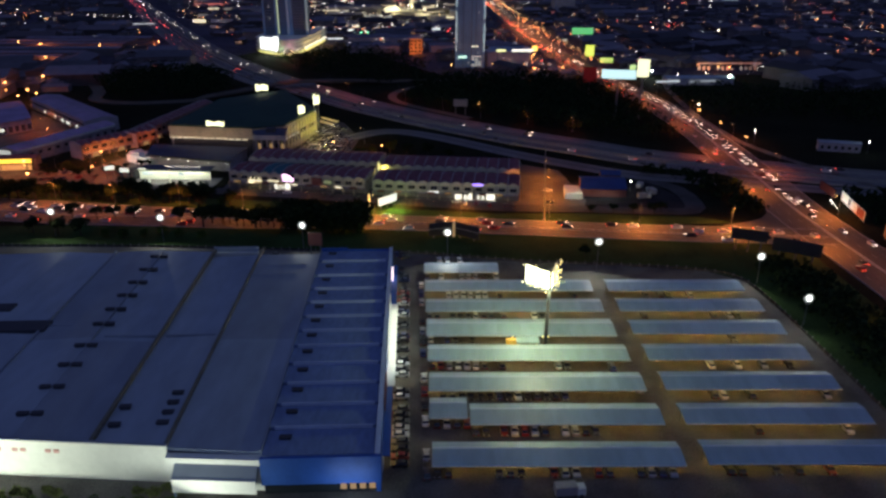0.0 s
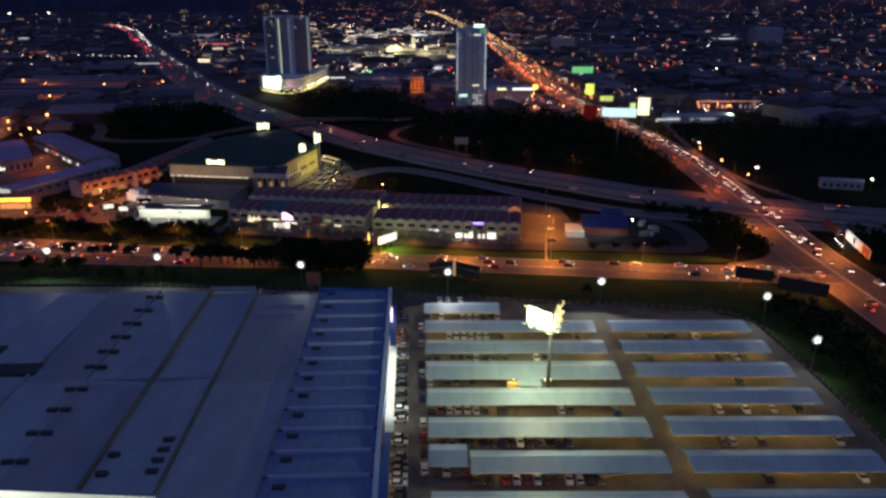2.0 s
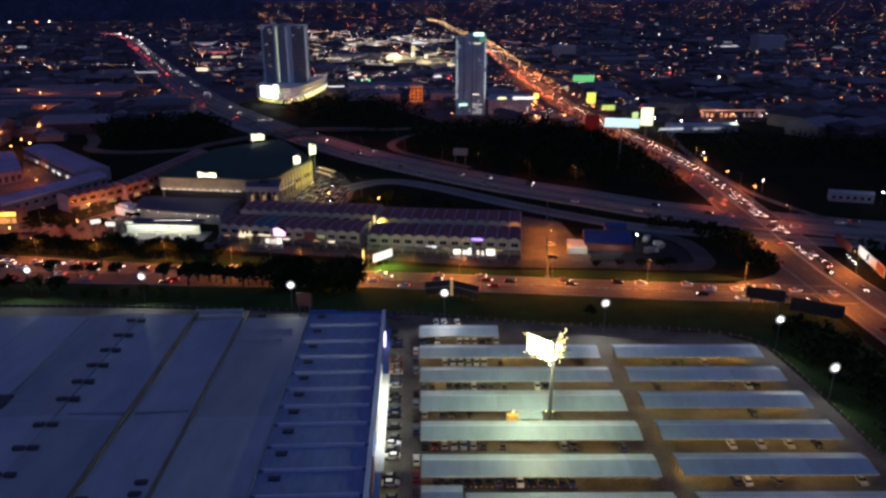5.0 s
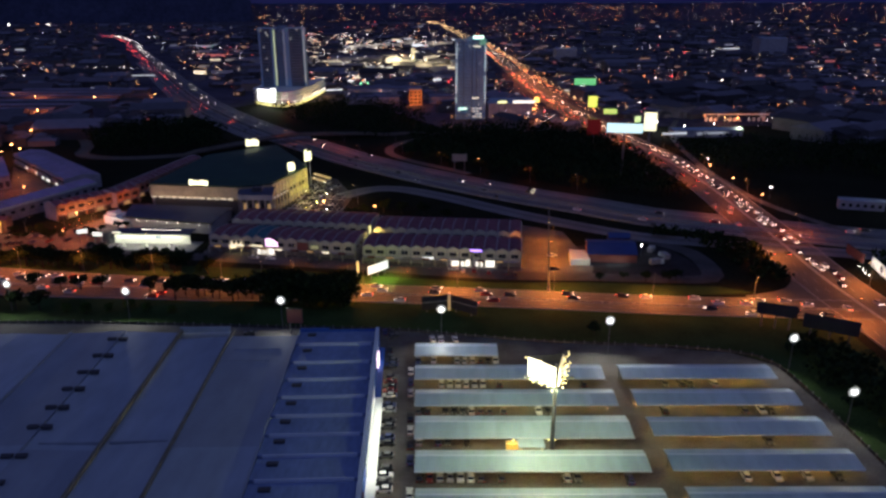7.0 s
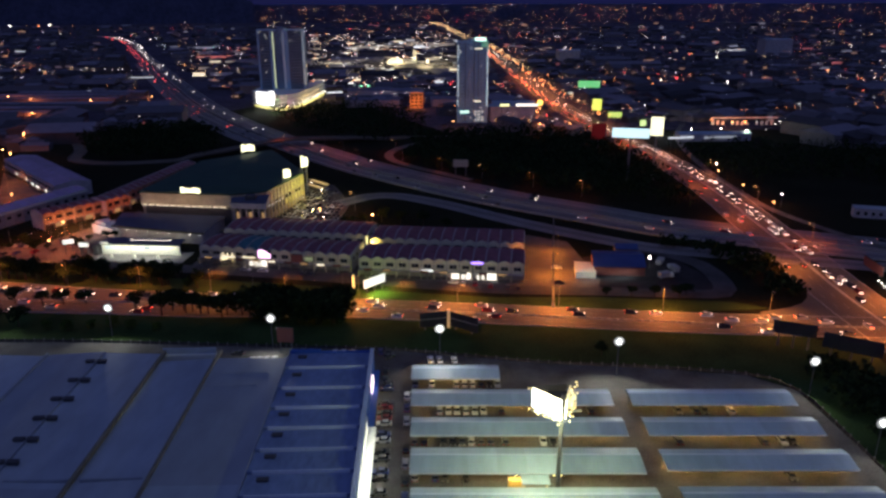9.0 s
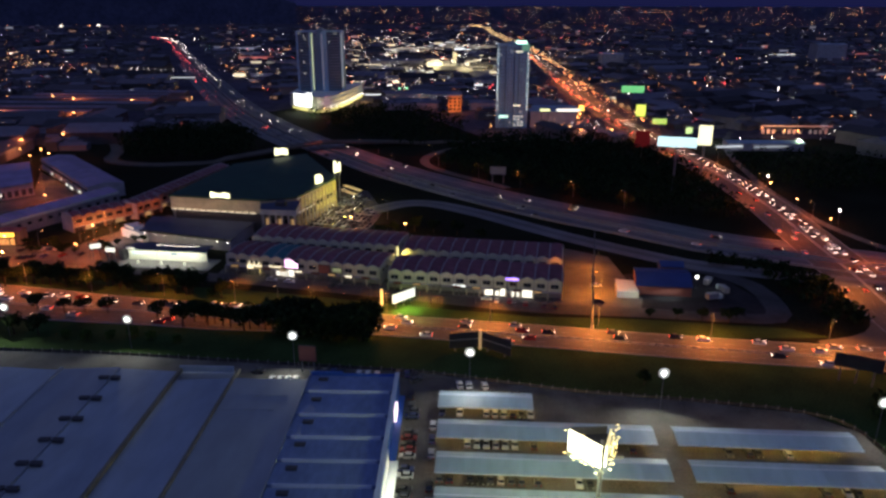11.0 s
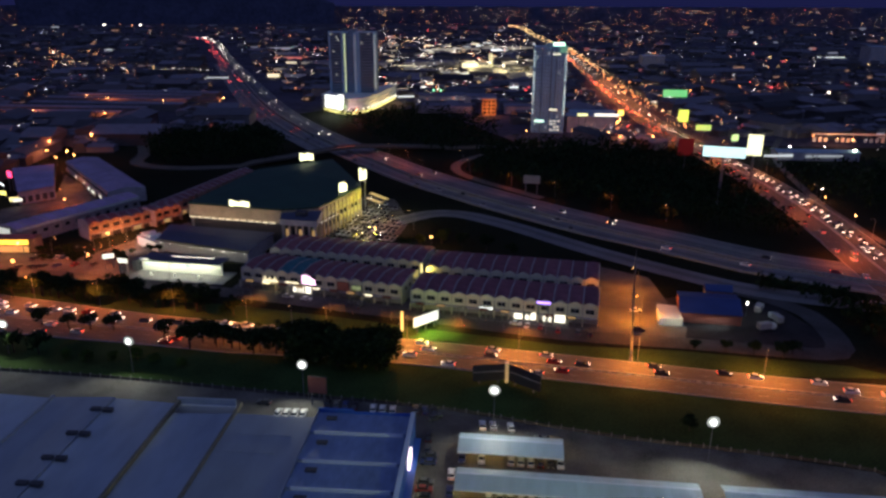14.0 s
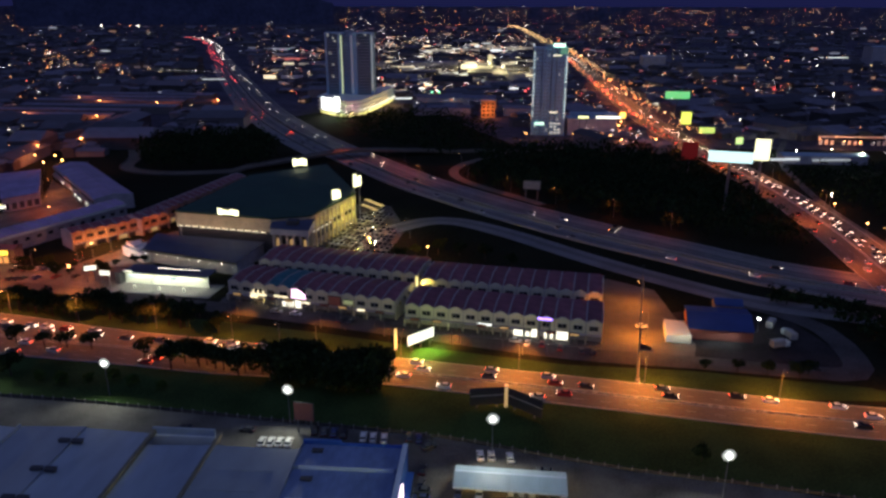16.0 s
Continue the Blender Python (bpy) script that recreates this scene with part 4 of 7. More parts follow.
# shop signs
s = panel("shop_sign", "glowing purple shop sign above the lit shopfronts", "sign", 30, 322.4, 7.5, 8.4, 5, -8.6, sign_glow("purple_sign", (0.35, 0.2, 1.0), 3), 2)
G_PINK_SIGN, G_WARM_SIGN = sign_glow("pink_sign", (1.0, 0.6, 0.95), 2.4), sign_glow("warm_sign", (1.0, 0.88, 0.55), 1.3)
s = panel("shop_sign", "glowing pink and white shop sign on the gable", "sign", -62, 341.6, 4.8, 8.4, 6, -12.8, M_DARK_PANEL, 2)
for x0, x1, z0, z1 in ((-3, 3, 4.8, 5.4), (-2.8, -1.8, 5.8, 8.2), (-1.6, -0.2, 7.4, 8.4), (-1.5, -0.4, 5.7, 6.9), (0.0, 1.1, 6.2, 7.9), (1.3, 2.0, 5.7, 7.2), (2.1, 2.9, 5.9, 6.6)):
    part("sign_letter", Geo().box(x0, x1, -0.6, -0.25, z0, z1), G_PINK_SIGN, s, "pink lit letter bar")
s = panel("shop_sign", "white lit strip sign under the gable", "sign", -69.5, 343.2, 4.2, 4.9, 6, -12.8, G_WARM_SIGN, 2)
s = panel("shop_sign", "warm yellow shop sign with three lit finials", "sign", -79, 345.4, 3.8, 4.7, 7, -12.8, G_WARM_SIGN, 2)
for xx in (-2.2, 0, 2.2):
    part("finial", Geo().box(xx - 0.22, xx + 0.22, -0.5, -0.2, 5.0, 6.0), G_WARM_SIGN, s)
lamp(s, "AREA", (0, -1.2, 3.4), 120, (1.0, 0.8, 0.3), 7, to=(0, -0.6, 0), size_y=0.5)
s = panel("shop_sign", "bright white sign strip over the shop", "sign", 9, 325.4, 3.4, 4.2, 5.2, -8.6, sign_glow("white_sign", (0.95, 1.0, 0.95), 1.4), 2)
# alley wall sign between blocks
s = panel("alley_sign", "bright yellow vertical sign on the gap between blocks", "sign", -17.6, 352, 4, 11, 1.8, -60, glow("alley_yellow", (1.0, 0.9, 0.35), 1.3), 1)
lamp(s, "POINT", (-2.5, 4, 6), 900, (1.0, 0.75, 0.2), 0.3)

panel("shop_sign", "dark red shop signboard across the gable", "sign", -47.6, 338.4, 3.6, 7.2, 5, -12.8, M_RUST, 2)
panel("shop_sign", "dim yellow-green shop signboard", "sign", -42, 337.2, 4.6, 6.4, 4, -12.8, glow("lime_shop", (0.7, 0.9, 0.15), 0.16), 2)
for k in range(9):
    panel("shop_sign", "small dim shop sign under the awning", "sign", -88 + 7.3 * k, 346.6 - 1.66 * k, 3.2, 3.9, 3.2, -12.8, (G_DIM, G_PANE, M_RUST)[k % 3], 2)
for k in range(8):
    panel("shop_sign", "small dim shop sign under the awning", "sign", -16 + 8.0 * k, 328.2 - 1.21 * k, 3.2, 3.9, 3.0, -8.6, (M_RUST, G_DIM, M_KERB)[k % 3], 2)


def truck(x, y, deg, label):
    t = thing("truck", label, "truck", x, y, 0.08, deg)
    part("cargo_box", Geo().box(-3.4, 1.4, -1.15, 1.15, 0.9, 3.1), M_RIB, t)
    part("cab", Geo().box(1.55, 3.3, -1.05, 1.05, 0.6, 2.4), M_WHITE_WALL, t)
    part("windscreen", Geo().box(3.3, 3.36, -0.9, 0.9, 1.4, 2.2), M_GLASS, t)
    part("chassis", Geo().box(-3.3, 3.2, -0.5, 0.5, 0.5, 0.9), M_VENT, t)
    for xx in (-2.4, 2.4):
        for yy in (-0.95, 0.95):
            part("wheel", Geo().tube((xx, yy - 0.15, 0.45), (xx, yy + 0.15, 0.45), 0.45, 0.45, 10), M_TYRE, t)


truck(113, 339, 60, "pale box truck parked in the dark yard")
truck(116, 330, 100, "pale box truck parked in the dark yard")
truck(110, 322, 20, "pale box truck parked beside the house")
truck(33, 122.5, 4, "white box truck on the lane south of the carports")

mast = thing("mast", "very tall slim steel mast beside the road", "mast", 57.2, 294.6, 0)
part("pole", Geo().tube((0, 0, 0), (-1.5, 0.2, 36), 0.42, 0.16, 10), M_STEEL, mast)
part("base_drum", Geo().tube((0, 0, 0), (0, 0, 1.2), 0.7, 0.6, 10), M_KERB, mast)
part("antenna", Geo().tube((-1.5, 0.2, 36), (-1.5, 0.2, 39), 0.06, 0.03, 6), M_STEEL, mast)

# roadside billboards
bb = panel("billboard", "white lit billboard standing on floodlit grass", "billboard", -12.4, 312.8, 2.6, 6.2, 11.5, 46, G_BILL, 3)
lamp(bb, "AREA", (0, -3.5, 3.4), 2500, (0.55, 1.0, 0.16), 12, to=(0, -5.0, 0), size_y=0.4)
lamp(bb, "AREA", (3, 2.5, 3.4), 550, (0.6, 1.0, 0.18), 12, to=(4, 5.0, 0), size_y=0.4)
panel("advert_post", "narrow yellow lit advertising post", "sign", -20.5, 309.5, 0.8, 8.5, 0.9, 10, glow("advert_yellow", (1.0, 0.8, 0.25), 0.7), 1)
vb = thing("double_billboard", "dark V-shaped double billboard with unlit grey faces", "billboard", 16.2, 277.2, 0)
for sx, deg, ln in ((-1, 11, 10.8), (1, -36, 12.4)):
    c, sn = math.cos(radians(deg)), math.sin(radians(deg))
    f = part("face", Geo().obox(sx * ln / 2 * c, sx * ln / 2 * sn, 1.0, 6.4, ln - 0.4, 0.4, deg), M_DARK_PANEL, vb)
    part("trim", Geo().obox(sx * ln / 2 * c, sx * ln / 2 * sn - 0.3, 3.9, 4.2, ln - 0.6, 0.1, deg), M_KERB, f)
    for q in (0.25, 0.8):
        part("post", Geo().tube((sx * ln * q * c, sx * ln * q * sn, 0), (sx * ln * q * c, sx * ln * q * sn, 1.0), 0.25, 0.25, 8), M_STEEL, vb)
# post material glows faintly in place of amber light falling on it
part("corner_post", Geo().box(-0.5, 0.5, -0.6, 0.4, 0, 7.0), glow("amber_corner", (1.0, 0.6, 0.12), 0.28), vb, "corner post with amber light as a faint glow")
panel("billboard", "dark unlit billboard beside the junction", "billboard", 131.5, 256.5, 5, 9.2, 13, -25, M_DARK_PANEL, 3)
panel("billboard", "dark unlit billboard beside the junction", "billboard", 146, 247, 3, 8.0, 17, -33, M_DARK_PANEL, 3)
panel("billboard", "long rust-coloured hoarding beside the avenue", "billboard", 201.5, 325.5, 1, 5.0, 16, 265, M_RUST, 3)
hoard = panel("billboard", "half-lit white hoarding beside the avenue", "billboard", 199.6, 300.5, 1, 5.4, 31, 257, M_WHITE_WALL, 4)
part("printed_panel", Geo().box(-5.5, -2.8, -0.3, -0.24, 1.6, 4.6), M_DARK_PANEL, hoard, "dark printed square")
part("printed_panel", Geo().box(6.0, 14.5, -0.3, -0.24, 1.3, 5.1), M_RUST, hoard, "rust-coloured printed panel")
for k in range(4):
    part("ground_lamp", Geo().ball(-13 + 3.6 * k, -5.5, 0.8, 0.17, 8, 5), G_WHITE, hoard, "white ground lamp")
lamp(hoard, "AREA", (-8, -5.2, 1.0), 900, (1.0, 0.93, 0.8), 12, to=(-8.5, 0, 3.6), size_y=0.5)
# orange light on this hoarding is put in as weak emission of its face
panel("billboard", "hoarding at the avenue bend with orange light as a faint glow", "billboard", 192.5, 262.5, 1, 6.5, 14, 250, glow("amber_hoarding_glow", (1.0, 0.3, 0.06), 0.16, base=(0.4, 0.25, 0.18)), 3)
panel("notice_board", "rust red notice board on posts beside the yard", "sign", -38.6, 259, 4.2, 9.4, 5.4, -6, M_RUST, 2)
panel("billboard", "huge glowing pale cyan billboard over the avenue", "billboard", 142, 496, 28.5, 34.5, 23, -14, glow("cyan_board", (0.6, 0.95, 1.0), 1.15), 1)
panel("billboard", "glowing yellow-white billboard over the avenue", "billboard", 160, 500, 29, 41, 8, -14, glow("yellow_board", (1.0, 1.0, 0.62), 1.4), 1)
panel("billboard", "glowing green billboard beside the avenue", "billboard", 196.3, 850, 21, 28.3, 24, -6, glow("green_board", (0.12, 0.75, 0.2), 0.75), 1)
panel("billboard", "glowing yellow-green billboard beside the avenue", "billboard", 190.6, 785, 5, 16.5, 9.2, -6, glow("lime_board", (0.8, 0.95, 0.08), 1.1), 1)
panel("billboard", "small lime green board beside the avenue", "billboard", 195, 730, 6, 11, 13, -4, glow("lime_small", (0.55, 0.85, 0.1), 0.8), 1)
panel("billboard", "small lime green board beside the avenue", "billboard", 210.3, 690, 4, 9.6, 7.5, 25, glow("lime_small_b", (0.55, 0.85, 0.15), 0.8), 1)
panel("billboard", "dark red advertising board by the avenue", "billboard", 146, 594, 10, 22, 10.5, -5, glow("red_board", (0.8, 0.04, 0.04), 0.07, base=(0.12, 0.01, 0.01)), 1)
panel("billboard", "small grey unlit board above the trees", "billboard", 34.1, 514.2, 6.5, 11.5, 10, -5, M_KERB, 2)

# ---- petrol station, showroom, mall ----
st = thing("filling_station", "brightly lit filling station with flat canopy", "filling station", -124, 360.5, 0.1, -6)
part("canopy", Geo().box(-19, 19, 0.2, 9.5, 4.8, 5.3), M_SLATE_ROOF, st)
part("canopy_edge", Geo().box(-19.2, 19.2, -0.1, 0.18, 4.75, 5.4), M_VENT, st)
part("end_pier", Geo().box(-21.6, -19.3, -1.0, 3.0, 0, 5.2), M_VENT, st, "dark pier at the canopy end")
part("back_wall", Geo().box(-18.5, 19, 1.6, 2.0, 0, 4.8), M_WHITE_WALL, st)
part("ridge_light", Geo().box(-7, 13, 6.65, 6.71, 5.3, 5.36), G_TUBE, st)
part("side_sign_box", Geo().box(-18, -14, -0.5, -0.12, 5.4, 6.4), M_WHITE_WALL, st)
part("forecourt", Geo().box(-20, 24, -9, 5.4, -0.05, 0.04), M_EXPRESS, st)
for xx in (-13, -2, 9):
    part("pump", Geo().box(xx + 1.6, xx + 2.4, -4.3, -3.7, 0.04, 1.5), M_WHITE_WALL, st)
part("banner", Geo().box(-17, -11, 1.5, 1.59, 2.2, 4.0), M_FLASH, st)
part("banner", Geo().box(2, 5, 1.5, 1.59, 2.6, 3.8), M_BLUE_ROOF, st)
lamp(st, "AREA", (0, -6, 5.2), 2300, (0.95, 1.0, 0.72), 36, to=(0, 0.5, 0.5), size_y=1.5)
lamp(st, "AREA", (0, 0.9, 4.4), 700, (0.95, 1.0, 0.7), 34, to=(0, 0.85, 0), size_y=0.8)
panel("station_sign", "lit white station sign at the roadside", "sign", -157.0, 363.7, 5.2, 7.2, 4.6, 28, G_BILL, 2)
panel("station_sign", "lit white station sign at the roadside", "sign", -146.9, 357.1, 5.8, 7.7, 4.6, -6, G_BILL, 2)


def shed(name, label, corners, h, roof, wall, rise=1.6, category="building"):
    """A hall on a four-cornered plan (anticlockwise from the front left) with a ridged roof."""
    t = thing(name, label, category)
    c = [np.array(p, float) for p in corners]
    g = Geo()
    for k in range(4):
        a, b = c[k], c[(k + 1) % 4]
        d = (b - a) / np.linalg.norm(b - a)
        n = np.array([d[1], -d[0]])
        part("wall", Geo().prism([a, b, b - n * 0.3, a - n * 0.3], 0, h - 0.01 * k), wall, t)
    m = sum(c) / 4
    e = [m + (p - m) * 1.03 for p in c]
    r0, r1 = (e[0] + e[3]) / 2, (e[1] + e[2]) / 2
    for q, ridge in (((e[0], e[1]), (r1, r0)), ((e[2], e[3]), (r0, r1))):
        g = Geo()
        pts = [(*q[0], h + 0.15), (*q[1], h + 0.15), (*ridge[0], h + rise), (*ridge[1], h + rise)]
        g.poly(pts)
        g.poly([(x, y, z - 0.25) for x, y, z in reversed(pts)])
        for k in range(4):
            a, b = pts[k], pts[(k + 1) % 4]
            g.poly([(a[0], a[1], a[2] - 0.25), (b[0], b[1], b[2] - 0.25), b, a])
        part("roof_slope", g, roof, t)
    return t


sh = shed("showroom", "showroom hall with a dark slate-blue roof and lit eaves", [(-146, 390), (-98.5, 375.5), (-95.2, 403), (-150, 412.5)], 6.0, M_SLATE_ROOF, M_PALE, 0.6)
for k in range(9):
    f = k / 8
    part("eave_lamp", Geo().ball(-144.5 + 45 * f, 387.7 - 13.7 * f, 4.9, 0.14, 6, 4), G_WHITE, sh)
part("dark_fascia", Geo().prism([(-147.6, 388.9), (-97.6, 373.6), (-97.4, 374.2), (-147.4, 389.5)], 5.3, 6.3), M_VENT, sh)
part("annex", Geo().prism([(-161, 398), (-146, 387.5), (-143.5, 389.5), (-152, 404)], 0, 4.4), M_WHITE_WALL, sh, "white corner annex")
part("annex_step", Geo().prism([(-160, 400), (-153, 395), (-151, 398), (-155, 405)], 4.4, 5.4), M_WHITE_WALL, sh)
lamp(sh, "AREA", (-123.5, 379.2, 4.8), 260, (0.95, 1.0, 0.6), 40, to=(-122.6, 382.2, 0), size_y=0.5)
lamp(sh, "AREA", (-161, 386, 4.5), 800, (1.0, 0.97, 0.9), 6, to=(-152, 394, 3), size_y=1)

G_MALL = glow("mall_letters", (0.97, 1.0, 0.6), 2.0)
mall = thing("shopping_mall", "large shopping mall with dark green roof and cream walls", "mall")
mc = [(-142, 416), (-92, 407), (-74.5, 413.5), (-61.5, 458), (-93, 527), (-131, 493)]
g = Geo()
part("roof", g.prism([(x, y) for x, y in mc], 16.0, 16.8), M_GREEN_ROOF, mall)
g = Geo()
ridge = [(-103, 480, 19.5), (-100, 420, 18.5)]
g.poly([(-141, 417, 16.85), (-93, 408.5, 16.85), ridge[1]])
g.poly([(-141, 417, 16.85), ridge[1], ridge[0], (-130.5, 492, 16.85)])
g.poly([(-130.5, 492, 16.85), ridge[0], (-93, 525.5, 16.85)])
g.poly([(-93, 525.5, 16.85), ridge[0], (-62.5, 458, 16.85)])
g.poly([(-62.5, 458, 16.85), ridge[0], ridge[1], (-75.5, 414.5, 16.85)])
g.poly([(-75.5, 414.5, 16.85), ridge[1], (-93, 408.5, 16.85)])
part("roof_hip", g, M_GREEN_ROOF, mall)
for k in range(6):
    a, b = np.array(mc[k], float), np.array(mc[(k + 1) % 6], float)
    d = (b - a) / np.linalg.norm(b - a)
    n = np.array([d[1], -d[0]])
    part("upper_wall", Geo().prism([a - n * 0.4, b - n * 0.4, b - n * 0.8, a - n * 0.8], 9.6, 15.99), M_MALL, mall)
    # front lower wall gets a near-black colour for the shade of its recess
    part("lower_wall", Geo().prism([a - n * 1.4, b - n * 1.4, b - n * 1.8, a - n * 1.8], 0, 9.6), M_VENT if k == 0 else M_RIB, mall)
    if k == 0:
        L = np.linalg.norm(b - a)
        for j in range(int(L / 4)):
            q = a + d * (2 + 4 * j) - n * 0.3
            part("strip_lamp", Geo().obox(q[0], q[1], 9.2, 9.55, 3.0, 0.2, math.degrees(math.atan2(d[1], d[0]))), G_PANE, mall)
lamp(mall, "AREA", (-119, 405, 9), 620, (1.0, 0.66, 0.38), 42, to=(-117.3, 411, 13), size_y=0.5)
ann = [(-89.5, 396.5), (-71.0, 394), (-72.8, 412.6), (-91.4, 406.4)]
part("corner_hall", Geo().prism(ann, 12.2, 15.0), M_PALE, mall, "pale band of the flat-roofed corner hall")
part("corner_roof", Geo().prism([(x * 0.998 - 0.16, y * 0.999 + 0.4) for x, y in ann], 15.02, 15.2), M_SLATE_ROOF, mall)
part("roof_unit", Geo().box(-83, -78, 401, 405, 15.2, 17.4), M_VENT, mall)
part("corner_core", Geo().prism([(-87.5, 399.5), (-73.5, 397.5), (-74.2, 411), (-90, 405.6)], 0, 12.2), M_VENT, mall)
for k in range(6):
    f = (k + 0.2) / 5.4
    x, y = -89 + 17.6 * f, 397 - 2.4 * f
    part("column", Geo().box(x - 0.4, x + 0.4, y, y + 0.8, 0, 12.2), M_RIB, mall)
    if k < 5:
        part("lit_bay", Geo().box(x + 0.9, x + 2.6, y + 2.0, y + 2.2, 6.4 if k % 2 else 4.0, 9.5), (G_DIM, M_GLASS, G_DIM, M_GLASS, G_DIM)[k], mall, "warm lit glass bay")
lamp(mall, "POINT", (-80, 391.5, 8), 250, (1.0, 0.6, 0.25), 0.4)
lamp(mall, "POINT", (-116, 404.5, 4), 420, (1.0, 0.45, 0.1), 0.4)
lamp(mall, "POINT", (-134, 408.5, 4), 300, (1.0, 0.4, 0.1), 0.4)
for yy, zz, pw in ((426, 12, 350), (434, 6, 700), (441, 13, 2000), (449, 7, 1500), (455, 13, 1700)):
    lamp(mall, "POINT", (-66.5 + (yy - 413.5) * 0.292, yy, zz), pw, (1.0, 0.9, 0.1), 0.4)
G_FASCIA = glow("fascia_white", (1.0, 0.97, 0.85), 0.55, isle=1.0, sample=False)
M_LIME = mat("cream_facade_panel", (0.6, 0.54, 0.26), 0.75, var=0.35, big=0.3, fine=1.5)
for k in range(11):
    f = 0.06 + 0.088 * k
    part("pilaster", Geo().obox(-74.0 + 13 * f, 413.2 + 44.5 * f, 0.2, 15.6, 0.9, 0.7, 73.7), M_MALL, mall)
    if k < 10:
        f += 0.044
        part("facade_panel", Geo().obox(-74.2 + 13 * f, 413.2 + 44.5 * f, 10.2, 14.6 - 0.6 * (k % 3), 3.0, 0.25, 73.7), M_LIME, mall, "cream lit facade panel")
        part("facade_panel", Geo().obox(-74.2 + 13 * f, 413.2 + 44.5 * f, 4.2, 7.4, 3.0, 0.25, 73.7), M_LIME if k > 3 else M_VENT, mall)
        part("window_band", Geo().obox(-74.25 + 13 * f, 413.2 + 44.5 * f, 8.0, 9.6, 3.0, 0.25, 73.7), M_GLASS if k % 3 else G_DIM, mall)
for k in range(7):
    f = (k + 0.5) / 18
    part("fascia_letter", Geo().obox(-74.2 + 13 * f, 413.0 + 44.5 * f, 8.2, 8.9, 2.0 + 0.8 * (k % 2), 0.3, 73.7), G_FASCIA, mall, "white lit fascia bar")
for x, y, z0, z1, w, deg, lab in ((-112.7, 408.9, 17.3, 20.4, 10.5, -8, "a"), (-106.5, 514, 18.3, 23.4, 8.5, 25, "b"), (-69, 442.5, 17.0, 22.4, 5.8, 60, "c"), (-63, 468, 17.2, 25, 6, 60, "d")):
    t = panel("mall_sign", "glowing pale yellow rooftop sign of the mall", "sign", x, y, z0, z1, w, deg, M_DARK_PANEL, 2, foot=0.0 if lab == "d" else 15.9)
    rr = random.Random(int(x * 3))
    n = max(3, int(w / 1.9))
    for k in range(n):
        ww = w / n
        tall = z1 - z0
        lo, hi = z0 + tall * rr.uniform(0.0, 0.16), z1 - tall * rr.uniform(0.0, 0.34) * (0.2 if k == 0 else 1.0)
        part("sign_letter", Geo().obox(-w / 2 + (k + 0.5) * ww, -0.5, lo, hi, ww * rr.uniform(0.8, 0.98), 0.5, 0), G_MALL, t, "glowing pale letter bar")
for x, y in ((-58, 426), (-50, 445), (-58, 462), (-46, 420)):
    t = thing("car_park_lamp", "white lamp post over the mall car park", "lamp", x, y, 0.1)
    part("pole", Geo().tube((0, 0, 0), (0, 0, 9), 0.12, 0.08, 6), M_STEEL, t)
    part("lamp_glass", Geo().ball(0, 0, 9.2, 0.16, 8, 5), G_WHITE, t)
    lamp(t, "POINT", (0, 0, 9.9), 1100, (0.85, 0.95, 1.0), 0.3)
canopy = thing("yellow_walkway", "yellow lit covered walkway in the mall car park", "walkway", -57, 487, 0.1, -49)
part("roof", Geo().box(-9, 9, -1.2, 1.2, 3.2, 3.5), glow("walkway_yellow", (1.0, 0.7, 0.1), 0.5), canopy)
for xx in (-8, -3, 3, 8):
    part("post", Geo().tube((xx, 0, 0), (xx, 0, 3.2), 0.15, 0.15, 6), M_STEEL, canopy)

canopy = thing("yellow_walkway", "yellow lit covered walkway in the mall car park", "walkway", -58, 477, 0.1, -48)
part("roof", Geo().box(-7.5, 7.5, -1.2, 1.2, 3.2, 3.5), glow("walkway_amber", (1.0, 0.62, 0.06), 0.4), canopy)
for xx in (-7, -2, 2, 7):
    part("post", Geo().tube((xx, 0, 0), (xx, 0, 3.2), 0.15, 0.15, 6), M_STEEL, canopy)

